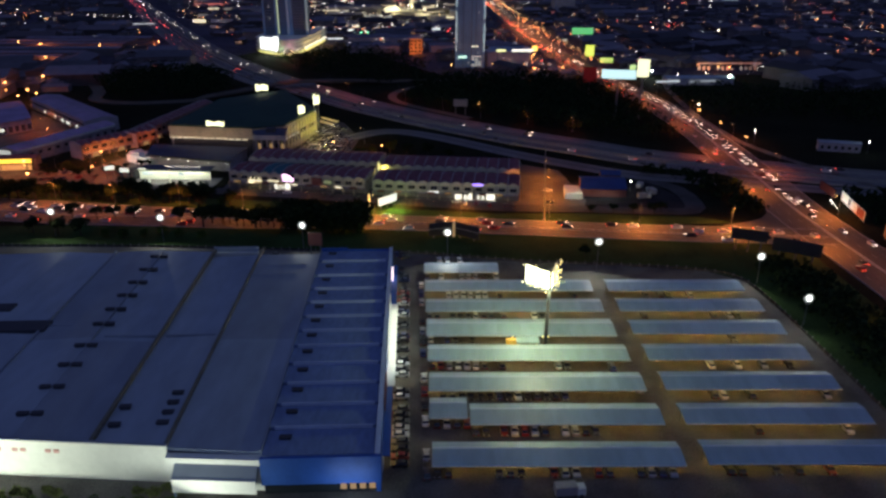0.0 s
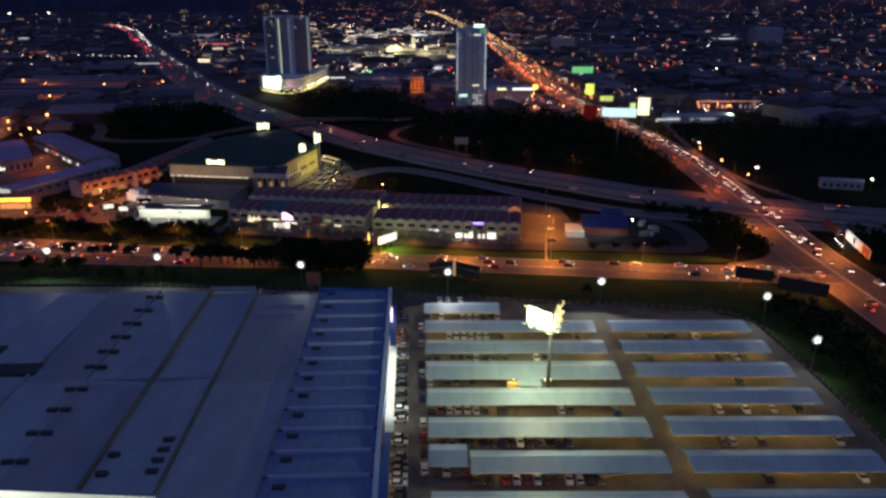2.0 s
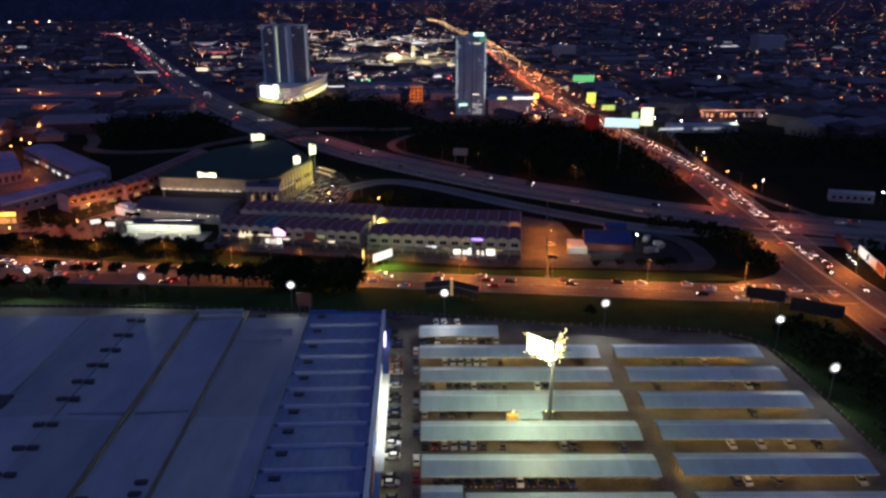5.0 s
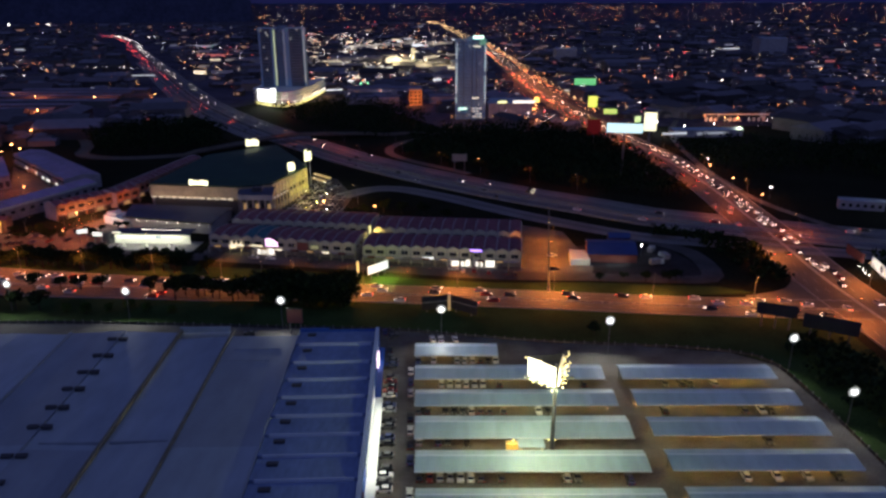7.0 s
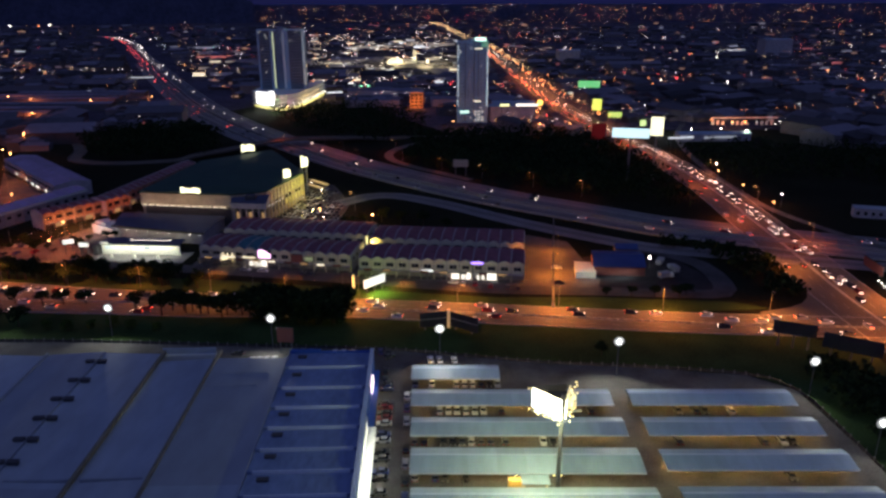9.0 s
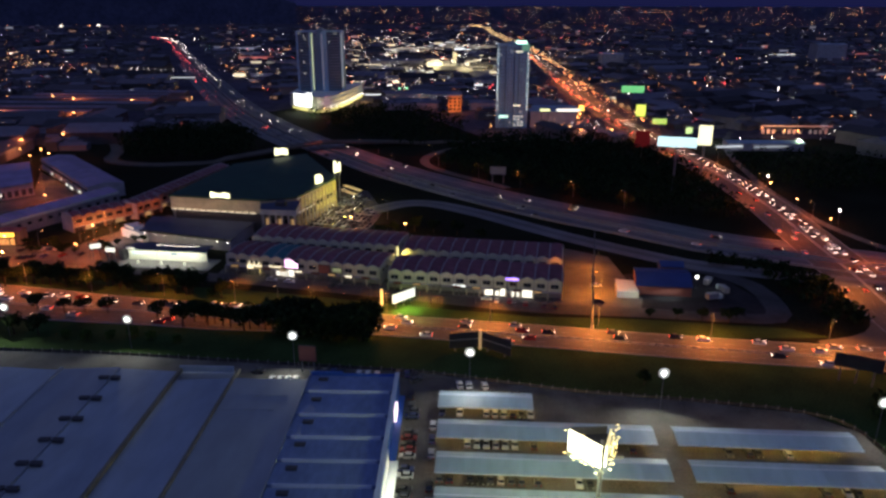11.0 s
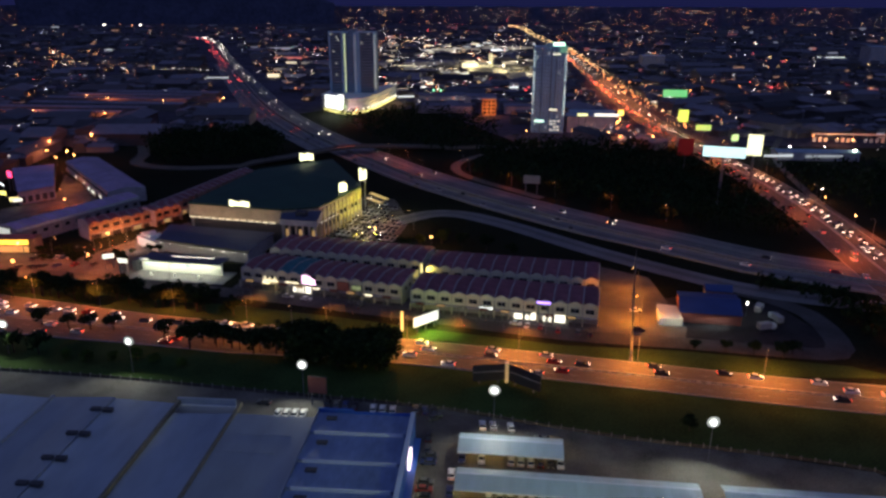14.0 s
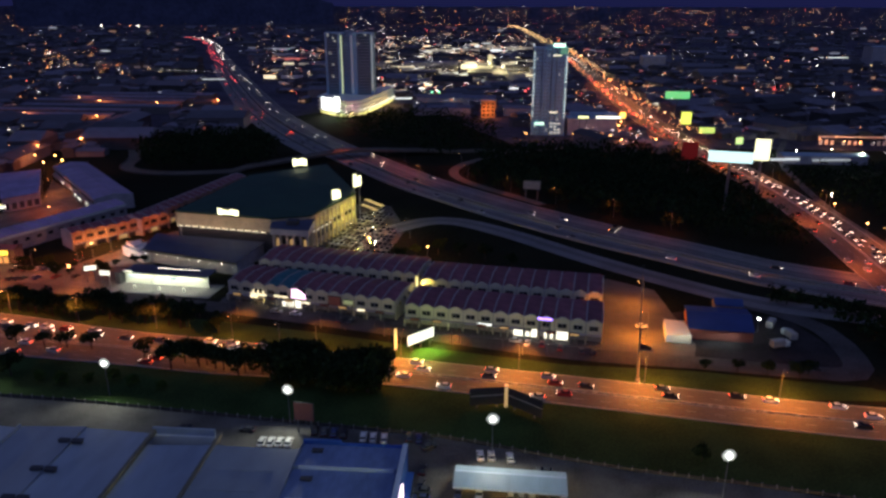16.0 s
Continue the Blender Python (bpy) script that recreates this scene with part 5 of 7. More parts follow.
# ---- western shop rows ----
def arched_row(name, label, x, y, deg, n, w, depth, h, roof, wall, plain=False):
    """A row of shops: ridged roofs between raised party walls, with arched gables or a plain banded wall in front."""
    t = thing(name, label, "shop row", x, y, 0.05, deg)
    for k in range(n):
        a = k * w
        g = Geo()
        g.poly([(a + 0.05, -0.4, h), (a + w - 0.05, -0.4, h), (a + w - 0.05, depth / 2, h + 1.6), (a + 0.05, depth / 2, h + 1.6)])
        g.poly([(a + 0.05, depth / 2, h + 1.6), (a + w - 0.05, depth / 2, h + 1.6), (a + w - 0.05, depth, h), (a + 0.05, depth, h)])
        part("roof", g, roof, t)
        part("party_wall", Geo().arch([(0.05, 0), (depth - 0.1, 0), (depth - 0.1, h + 0.3), (depth / 2, h + 1.95), (0.05, h + 0.3)], a - 0.16, a + 0.16), M_PALE if plain else M_RIB, t)
        if plain:
            part("wall", Geo().box(a + 0.2, a + w - 0.2, -0.2, 0.0, 0, h - 1.5), M_RIB, t)
            part("eave_band", Geo().box(a + 0.02, a + w - 0.02, -0.5, -0.42, h - 1.4, h - 0.05), M_WHITE_WALL, t)
            part("window", Geo().box(a + w * 0.3, a + w * 0.7, -0.26, -0.21, h - 4.6, h - 3.0), M_GLASS, t)
            continue
        m = 8
        arc = [(a + w * j / m, h - 0.5 + 1.5 * math.sin(math.pi * j / m)) for j in range(m + 1)]
        pts = [(a + 0.18, 3.1), (a + w - 0.18, 3.1)] + [(min(max(px, a + 0.18), a + w - 0.18), pz) for px, pz in reversed(arc)]
        g = Geo()
        q = len(pts)
        g.v += [(px, -0.35, pz) for px, pz in pts] + [(px, 0.0, pz) for px, pz in pts]
        g.f += [tuple(range(q)), tuple(q + j for j in reversed(range(q)))]
        g.f += [((j + 1) % q, j, q + j, q + (j + 1) % q) for j in range(q)]
        part("gable_front", g, wall, t)
        part("window", Geo().box(a + w * 0.2, a + w * 0.8, -0.42, -0.36, h - 3.4, h - 1.5), M_GLASS, t)
        part("shopfront", Geo().box(a + 0.3, a + w - 0.3, 1.2, 1.3, 0, 3.0), G_DIM if k % 3 == 1 else M_VENT, t)
        part("awning", Geo().box(a + 0.2, a + w - 0.2, -1.7, -0.4, 2.95, 3.08), M_RIB, t)
        part("pillar", Geo().box(a - 0.2, a + 0.2, -0.6, -0.36, 0, 3.1), wall, t)
    part("rear_wall", Geo().box(0.2, n * w, depth - 0.4, depth - 0.2, 0, h - 0.1), wall, t)
    for xx, lab in ((n * w + 0.02, ""), (-0.32, "")):
        part("end_wall", Geo().arch([(0.05, 0), (depth - 0.1, 0), (depth - 0.1, h + 0.35), (depth / 2, h + 2.0), (0.05, h + 0.35)], xx, xx + 0.3), M_PALE, t)
    return t


row = arched_row("shop_row", "orange-lit row of shophouses with arched gables", -187, 402, 53, 9, 5.4, 12, 8.2, M_MAROON, M_PLASTER)
for xx in (4, 15, 26, 37, 46):
    lamp(row, "POINT", (xx, -5.5, 6), 700, (1.0, 0.2, 0.04), 0.3)
arched_row("shop_row", "long maroon-roofed row behind the mall", -165, 427, 78.6, 18, 5.6, 12, 8.2, M_MAROON, M_PLASTER)
arched_row("shop_row", "long mauve-roofed row of shops with pale rear walls", -217.6, 391.5, 66.6, 12, 6, 14, 8, M_PURPLE_ROOF, M_PALE, True)
arched_row("shop_row", "mauve-roofed row of shops across the street", -283, 545, -48, 18, 6, 21, 8, M_PURPLE_ROOF, M_PALE)
wh = shed("white_shop_block", "white shop block with mauve roof lit from the street", [(-263, 462), (-251, 478), (-286, 535), (-305, 520)], 8, M_PURPLE_ROOF, M_PALE, 2)
street_lamp(-236, 462, 140, ROADLAMP * 0.6, (1.0, 0.17, 0.03), group="side street lamps")
for k in range(5):
    f = (k + 0.5) / 5
    part("window", Geo().obox(-251 - 35 * f + 0.2, 478 + 57 * f + 0.14, 2.6, 5.4, 7, 0.3, 121.5), M_GLASS, wh)
    f = (k + 0.5) / 5
    part("opening", Geo().obox(-263 + 12 * f + 0.15, 462 + 16 * f - 0.1, 1.0, 4.6, 2.4, 0.3, 53), M_VENT, wh)
street_lamp(-258, 500, 140, ROADLAMP * 0.65, (1.0, 0.25, 0.06), group="side street lamps")
street_lamp(-170, 404, 150, ROADLAMP * 0.8, (1.0, 0.4, 0.12), group="side street lamps")
for x, y, dg in ((-188, 372, 40), (-160, 362, 80), (-166, 398, 150), (-205, 358, 60), (-176, 386, 140)):
    street_lamp(x, y, dg, ROADLAMP * 0.45, (1.0, 0.2, 0.05), group="side street lamps")
street_lamp(-222, 362, 60, ROADLAMP * 0.75, (1.0, 0.3, 0.07), group="side street lamps")
for sx, sy, ln, dg in ((-213, 463, 5, -48), (-219, 471, 4, -48), (-229, 481, 7, -48), (-236, 489, 5, -48), (-262, 459, 5, 48), (-247, 503, 3, -48), (-261, 518, 4, -48)):
    panel("shop_sign", "white lit shop sign along the side street", "sign", sx, sy, 3, 4.6, ln, dg, G_BILL, 2)
for sx, sy, z0, z1, ln, dg, col, st_ in ((-292, 488, 5.6, 6.8, 16, -40, (0.8, 0.95, 1.0), 1.6), (-289, 494, 8.5, 12.5, 4.5, -20, (1.0, 0.05, 0.2), 2.2), (-266, 462, 2.2, 4.6, 5, 20, (1.0, 0.85, 0.3), 1.6), (-284, 478, 1.5, 4.0, 5, -10, (1.0, 0.9, 0.2), 1.5)):
    panel("shop_sign", "glowing sign on the white shop block", "sign", sx, sy, z0, z1, ln, dg, glow("block_sign", col, st_), 2)
panel("shop_sign", "bright yellow lit shop fascia", "sign", -214.3, 380.4, 4.4, 6.6, 19, 4, glow("yellow_fascia_b", (1.0, 0.62, 0.03), 1.8), 2)
panel("shop_sign", "amber glowing shopfront below the fascia", "sign", -214.3, 380.8, 0.5, 3.6, 18, 4, glow("amber_front", (1.0, 0.42, 0.05), 0.5), 2)
# emissive panel takes the place of white light on the gable wall
panel("gable_sign", "glowing white panel drawn for the lit gable wall", "sign", -224.6, 393.6, 3.4, 8.2, 9, -23.4, glow("gable_white", (0.95, 1.0, 0.9), 0.5), 2)
shed("corner_shop", "corner shop glowing amber under a dark roof", [(-225, 381.6), (-203.5, 383), (-204, 390), (-225, 388.5)], 6.4, M_MAROON, M_PLASTER, 1.5)

long_house = shed("long_white_house", "long low white house with a row of dark windows", [(241, 408), (263, 401), (266, 408), (244, 415)], 5, M_ROOF_DARK, M_PALE, 1.0, "house")
for k in range(6):
    part("window", Geo().obox(243.2 + 3.5 * k, 407.25 - 1.113 * k, 1.6, 3.4, 1.6, 0.3, -17.6), M_GLASS, long_house)

for x, y, dg in ((-46, 436, 180), (-40, 420, 90), (-30, 432, 160)):
    street_lamp(x, y, dg, ROADLAMP * 0.14, (1.0, 0.3, 0.1), group="side street lamps")
for x, y in ((-500, 770), (-452, 772), (-372, 762), (-468, 900), (-358, 862), (-430, 875), (-300, 890), (-520, 1040), (-130, 800), (-300, 575), (-335, 610), (-318, 640), (-340, 540), (-350, 500), (-310, 470), (122, 746), (128, 770), (113, 673), (106, 690), (140, 676), (-390, 640), (-286, 560)):
    t = thing("street_lamp", "bright orange lamp post among the town roofs", "street lamp", x, y, 0, 0, "town lamp posts")
    part("pole", Geo().tube((0, 0, 0), (0, 0, 9), 0.13, 0.08, 6), M_STEEL, t)
    part("lamp_glass", Geo().ball(0, 0, 9.3, 0.55, 8, 5), G_SODIUM, t)
    lamp(t, "POINT", (0, 0, 10.6), 3200 if y < 660 and x < 0 else 3800 if x > 90 else 8500, (1.0, 0.24, 0.06), 0.5)

for x, y, pw, col in ((78, 712, 2200, (1.0, 0.3, 0.08)), (38, 708, 3000, (1.0, 0.35, 0.08)), (240, 650, 9000, (0.9, 1.0, 0.85)), (268, 655, 7000, (0.9, 1.0, 0.85)), (222, 668, 6000, (0.85, 1.0, 1.0)), (284, 640, 6000, (0.8, 1.0, 0.7)), (294, 692, 5000, (1.0, 0.4, 0.12)), (-18, 399, 3500, (1.0, 0.35, 0.08)), (-46.6, 410, 2500, (1.0, 0.3, 0.06)), (212, 430, 900, (1.0, 0.5, 0.35)), (199.5, 414, 1500, (1.0, 0.3, 0.12)), (199.5, 453, 1500, (1.0, 0.3, 0.12)), (200, 491, 1500, (1.0, 0.3, 0.12)), (207, 512, 900, (1.0, 0.5, 0.35)), (266, 399, 500, (0.85, 1.0, 0.8)), (-228, 450, 700, (1.0, 0.2, 0.05)), (-192, 351, 5500, (1.0, 0.22, 0.05)), (-165, 362, 1800, (1.0, 0.3, 0.1)), (-205, 374, 1500, (1.0, 0.4, 0.08)), (-172, 392, 2200, (1.0, 0.22, 0.05)), (-300, 560, 4000, (1.0, 0.2, 0.05)), (-322, 585, 4000, (1.0, 0.3, 0.1))):
    t = thing("lamp_post", "slim steel lamp post with a glowing globe", "street lamp", x, y, 0, 0, "small lamp posts")
    part("pole", Geo().tube((0, 0, 0), (0, 0, 7), 0.11, 0.07, 6), M_STEEL, t)
    part("lamp_glass", Geo().ball(0, 0, 7.3, 0.4, 8, 5), G_SODIUM if col[2] < 0.3 else G_WHITE, t)
    lamp(t, "POINT", (0, 0, 8.2), pw, col, 0.4)

# ---- blue-roofed house by the yard ----
hs = shed("blue_house", "low white-walled house with a cobalt blue roof", [(80.5, 327), (102, 325), (105.5, 345), (84, 347)], 4.0, M_COBALT_ROOF, M_RUST, 2.4, "house")
shed("blue_house", "small wing with a cobalt blue roof", [(95, 347.2), (105, 346.2), (106, 353), (96, 354)], 4.6, M_COBALT_ROOF, M_PLASTER, 1.8, "house")
ob = tagged(part("yard_wall", Geo().prism([(72, 323.5), (80.5, 322.8), (81, 335), (74, 336.5)], 0, 3.0), M_WHITE_WALL), "pale floodlit flat-roofed block in the yard", "outbuilding")
yl = thing("yard_lamp", "white yard lamp beside the house", "lamp", 106.5, 334, 0.05)
part("pole", Geo().tube((0, 0, 0), (0, 0, 5), 0.1, 0.07, 6), M_STEEL, yl)
part("lamp_glass", Geo().ball(0, 0, 5.2, 0.4, 8, 5), G_WHITE, yl)
lamp(yl, "POINT", (0, 0, 5.9), 500, (0.8, 1.0, 0.9), 0.4)
lamp(hs, "AREA", (92, 325, 3.6), 260, (0.8, 1.0, 0.95), 10, to=(92, 322, 0), size_y=0.5)
lamp(hs, "POINT", (77, 320, 5.5), 650, (0.95, 1.0, 0.75), 0.3)


# ---- towers ----
G_STAIR = glow("stair_lamp", (0.85, 1.0, 0.95), 1.3, sample=False)
G_STAIR_STRIP = glow("stair_strip", (0.85, 1.0, 0.5), 0.6, sample=False)


M_TOWER_DARK = mat("tower_glass_wall", (0.13, 0.18, 0.21), 0.35, var=0.2, big=0.06, fine=0.5)
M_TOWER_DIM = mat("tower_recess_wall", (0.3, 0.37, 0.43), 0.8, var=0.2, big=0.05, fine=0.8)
G_TPANE = glow("tower_pane", (0.9, 1.0, 0.8), 0.55, sample=False)


def slab_tower(name, label, x, y, z0, h, depth, deg, bays, floors, seed):
    """A tower of upright bays: (x0, x1, setback, kind), kind plain, banded, slots or recess."""
    t = thing(name, label, "tower block", x, y, 0, deg)
    rnd = random.Random(seed)
    fh = (h - z0) / floors
    for x0, x1, back, kind in bays:
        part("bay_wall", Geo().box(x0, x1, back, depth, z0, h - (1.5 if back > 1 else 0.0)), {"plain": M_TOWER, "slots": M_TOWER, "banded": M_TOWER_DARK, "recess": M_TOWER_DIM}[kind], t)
        if kind == "plain":
            continue
        for f in range(floors):
            z = z0 + f * fh
            if kind == "banded":
                part("balcony_slab", Geo().box(x0 + 0.2, x1 - 0.2, back - 0.7, back, z + 0.05, z + 0.75), M_TOWER_DIM, t)
                if rnd.random() < 0.16:
                    a = rnd.uniform(x0 + 0.6, x1 - 2.0)
                    part("window", Geo().box(a, a + 1.4, back - 0.12, back, z + 1.2, z + 2.4), G_TPANE, t, "lit window")
            elif kind == "recess":
                part("floor_ledge", Geo().box(x0, x1, back - 0.5, back, z, z + 0.4), M_TOWER, t)
            elif kind == "slots":
                for a in (x0 + (x1 - x0) * 0.3, x0 + (x1 - x0) * 0.7):
                    part("window", Geo().box(a - 0.45, a + 0.45, back - 0.06, back + 0.02, z + 0.9, z + 2.2), M_TOWER_PANE if rnd.random() > 0.03 else G_TPANE, t)
    x0, x1 = bays[0][0], bays[-1][1]
    for a, b in ((x0, x0 + (x1 - x0) * 0.4), (x1 - (x1 - x0) * 0.42, x1)):
        part("roof_parapet", Geo().box(a - 0.2, b + 0.2, -0.2, depth * 0.7, h, h + 1.3), M_TOWER, t)
    part("lift_house", Geo().box((x0 + x1) / 2 - 4, (x0 + x1) / 2 + 4, depth * 0.3, depth * 0.8, h - 1.4, h + 3.2), M_TOWER_DIM, t)
    return t


ta_ = slab_tower("tower_block", "tall grey twin apartment slab with glassy bays and lit stair strip", -149, 890, 16, 81.5, 22, 3,
                 [(-26, -24, 0, "plain"), (-24, -12.2, 0.8, "banded"), (-12.2, -9.4, 0, "plain"), (-7.6, 1.2, 4.5, "recess"), (1.2, 8.4, 0, "plain"), (8.4, 23.2, 0.8, "banded"), (23.2, 26, 0, "plain")], 21, 5)
part("edge_light", Geo().box(24.4, 25.6, -0.3, -0.04, 22, 80), glow("edge_pale", (0.8, 1.0, 0.95), 0.22, sample=False), ta_, "pale lit corner strip")
part("edge_light", Geo().box(2.4, 3.4, -0.3, -0.04, 18, 80), glow("edge_dim", (0.8, 0.9, 1.0), 0.1, sample=False), ta_, "faintly lit pier strip")
part("stair_well", Geo().box(-9.4, -7.6, 0.6, 20, 16, 82.5), M_TOWER, ta_)
part("stair_light_strip", Geo().box(-9.1, -7.9, 0.3, 0.58, 18, 80), G_STAIR_STRIP, ta_, "pale yellow lit vertical strip")
tc_ = slab_tower("tower_block", "slender grey tower with dotted lamps up its edges", 58.4, 742, 0, 75, 24, -2,
                 [(-14.8, -13.2, 0, "plain"), (-13.2, -7.6, 0.5, "slots"), (-7.6, -6.4, 2.2, "recess"), (-6.4, 0.6, 0, "slots"), (0.6, 1.8, 2.2, "recess"), (1.8, 5.0, 0, "plain"), (5.0, 6.0, 2.2, "recess"), (6.0, 13.2, 0, "slots"), (13.2, 14.8, 0.4, "plain")], 23, 9)
for f in range(19):
    for xx in (-14.0, 14.0):
        if (f * 7 + int(xx)) % 11:
            part("edge_lamp", Geo().box(xx - 0.45, xx + 0.45, -0.4, -0.02, 17 + f * 3.0, 18.0 + f * 3.0), G_STAIR, tc_, "small white lamp")
part("roof_sign", Geo().box(2, 12, -0.6, -0.3, 77, 79.6), glow("teal_sign", (0.55, 1.0, 0.8), 2.5), tc_, "white and green lit rooftop sign")
# green spill round the sign is put in as a dim emissive panel
part("roof_sign_glow", Geo().box(8, 14.5, -0.5, -0.25, 71, 76.4), glow("green_wash", (0.1, 0.6, 0.3), 0.3), tc_, "dim emissive panel drawn for the green sign glow")
part("crown_light", Geo().box(2, 9, -0.4, -0.1, 69.4, 70.2), G_PANE, tc_, "pale yellow lit line")
part("base_sign", Geo().box(-11.8, -3.6, -0.5, -0.2, 9.6, 11.4), glow("mint_sign", (0.6, 1.0, 0.8), 1.6), tc_, "mint green lit sign")
for r in range(4):
    for k in range(3):
        if (r * 3 + k) % 5 != 3:
            part("lobby_window", Geo().box(1.6 + k * 3.4, 4.2 + k * 3.4, -0.3, -0.1, 2.0 + 2.7 * r, 3.2 + 2.7 * r), glow("lobby_pane", (1.0, 1.0, 0.88), 0.9, isle=1.0, sample=False), tc_, "white lit lobby window")
part("crown_line", Geo().box(1, 8, -0.4, -0.1, 20.4, 21.2), G_PANE, tc_, "pale yellow lit line")

for x, y, w, col, st_ in ((90, 744, 9, (0.95, 1.0, 0.45), 1.6), (112, 744.5, 22, (1.0, 0.98, 0.85), 1.8), (125, 748, 5, (1.0, 0.7, 0.1), 2.0)):
    panel("shop_sign", "lit sign strip on the annex roof edge", "sign", x, y, 15.5, 17.4 if w > 6 else 20.5, w, 0, glow("annex_strip", col, st_), 2)
pod = thing("tower_podium", "curved white podium with lit parking decks", "podium")
rim = smooth_line([(-182, 872), (-166, 850), (-144, 834), (-131, 846), (-125, 870), (-119, 908), (-112, 985)], 6.0)
back = [(-124, 990), (-138, 932), (-180, 930)]
G_DECK = glow("deck_light", (0.85, 0.92, 0.7), 0.25, isle=0.8)
G_DECK_LOW = glow("deck_light_low", (0.95, 0.9, 0.25), 1.9, isle=0.8)
def shrink(p, k):
    return (p[0] + (-150 - p[0]) * k, p[1] + (915 - p[1]) * k)
for f in range(4):
    part("deck", Geo().prism([tuple(p) for p in rim] + back, f * 4.2 + 3.0, f * 4.2 + 4.3), M_WHITE_WALL, pod)
    part("deck_light", Geo().prism([shrink(p, 0.06) for p in rim] + [shrink(p, 0.06) for p in back], f * 4.2 + (0.02 if f == 0 else 0.1), f * 4.2 + 3.0), G_DECK_LOW if f == 0 else G_DECK, pod)
for p, col, pw in (((-146, 822, 6), (0.5, 1.0, 0.4), 5000), ((-133, 828, 5), (1.0, 0.3, 0.6), 4000), ((-114, 880, 6), (1.0, 0.65, 0.2), 6000), ((-108, 930, 6), (1.0, 0.6, 0.15), 6000), ((-165, 838, 8), (0.95, 1.0, 0.9), 5000)):
    lamp(pod, "POINT", p, pw, col, 0.6)
for p in rim[6:-1:2]:
    part("rim_lamp", Geo().ball(p[0] + 0.6, p[1] - 0.8, 5.2, 0.7, 6, 4), G_TUBE, pod)
panel("podium_screen", "glaring white screen on the podium", "sign", -161, 842, 6, 19, 29, -38, glow("podium_screen", (0.95, 1.0, 0.95), 2.6), 2)
panel("podium_screen", "glaring white screen on the podium", "sign", -152, 834, 12, 21, 9, -38, glow("podium_screen_b", (0.95, 1.0, 0.95), 2.2), 2)

# orange-lit block, low annex and floodlit yard of the trade district
blk = thing("lit_block", "narrow block glowing orange under its lamps", "building", 4, 846, 0)
part("wall", Geo().box(-7.5, 7.5, 0, 12, 0, 17), M_PLASTER, blk)
part("roof_slab", Geo().box(-8, 8, -0.5, 12.5, 17.02, 17.8), M_PALE, blk)
for f in range(4):
    for k in range(3):
        part("window", Geo().box(-6 + k * 4.6, -3.2 + k * 4.6, -0.08, 0.04, 2 + f * 3.8, 4 + f * 3.8), M_GLASS, blk)
lamp(blk, "POINT", (2, -7, 9), 5000, (1.0, 0.28, 0.05), 0.5)
lamp(blk, "POINT", (-4, -6, 4), 3000, (1.0, 0.28, 0.05), 0.5)
yard = thing("floodlit_yard", "pale market yard under yellow floodlights far away", "yard")
part("paving", Geo().prism([(-62, 1225), (30, 1200), (78, 1365), (-37, 1404)], 0.0, 0.4), M_FLASH, yard)
for x, y in ((-30, 1250), (20, 1240), (0, 1310), (45, 1330), (-20, 1370)):
    part("mast", Geo().tube((x, y, 0.4), (x, y, 20), 0.3, 0.2, 6), M_STEEL, yard)
    part("mast_lamp", Geo().ball(x, y, 20.6, 1.0, 6, 4), G_TUBE, yard)
    lamp(yard, "POINT", (x, y, 23), 48000, (1.0, 0.85, 0.35), 1.0)


# ---- cars ----
def car_model(paint, label, lights):
    c = thing("car", label, "car")
    sill = 0.0 if lights else 0.3
    prof = [(-2.1, sill), (2.1, sill), (2.16, 0.62), (2.05, 0.82), (1.0, 0.95), (-1.75, 1.0), (-2.12, 0.9), (-2.16, 0.55)]
    g = Geo()
    n, i = len(prof), 0
    for yy in (-0.86, 0.86):
        g.v += [(x, yy, z) for x, z in prof]
    g.f += [(k, n + k, n + (k + 1) % n, (k + 1) % n) for k in range(n)]
    g.f += [tuple(range(n)), tuple(n + k for k in reversed(range(n)))]
    part("body", g, paint, c)
    top = [(-1.15, 0.62), (0.35, 0.62), (0.35, -0.62), (-1.15, -0.62)]
    bot = [(-1.85, 0.8), (1.05, 0.8), (1.05, -0.8), (-1.85, -0.8)]
    g = Geo()
    g.v += [(x, y, 0.94) for x, y in bot] + [(x, y, 1.42) for x, y in top]
    g.f += [(k, 4 + k, 4 + (k + 1) % 4, (k + 1) % 4) for k in range(4)] + [(3, 2, 1, 0)]
    part("glasshouse", g, M_GLASS, c)
    part("roof", Geo().box(-1.2, 0.4, -0.64, 0.64, 1.4, 1.46), paint, c)
    if not lights:
        for x in (-1.3, 1.35):
            for y in (-0.8, 0.8):
                part("wheel", Geo().tube((x, y - 0.1, 0.32), (x, y + 0.1, 0.32), 0.32, 0.32, 10), M_TYRE, c)
    for y in (-0.62, 0.62):
        part("headlight", Geo().box(2.05, 2.2, y - 0.2, y + 0.2, 0.58, 0.78), G_HEAD if lights else M_OFF_LAMP, c)
        part("taillight", Geo().box(-2.2, -2.05, y - 0.2, y + 0.2, 0.62, 0.84), G_TAIL if lights else M_OFF_TAIL, c)
    return c


def paint(name, col):
    return mat(name, col, 0.3, 0.0, var=0.05, spec=0.6)


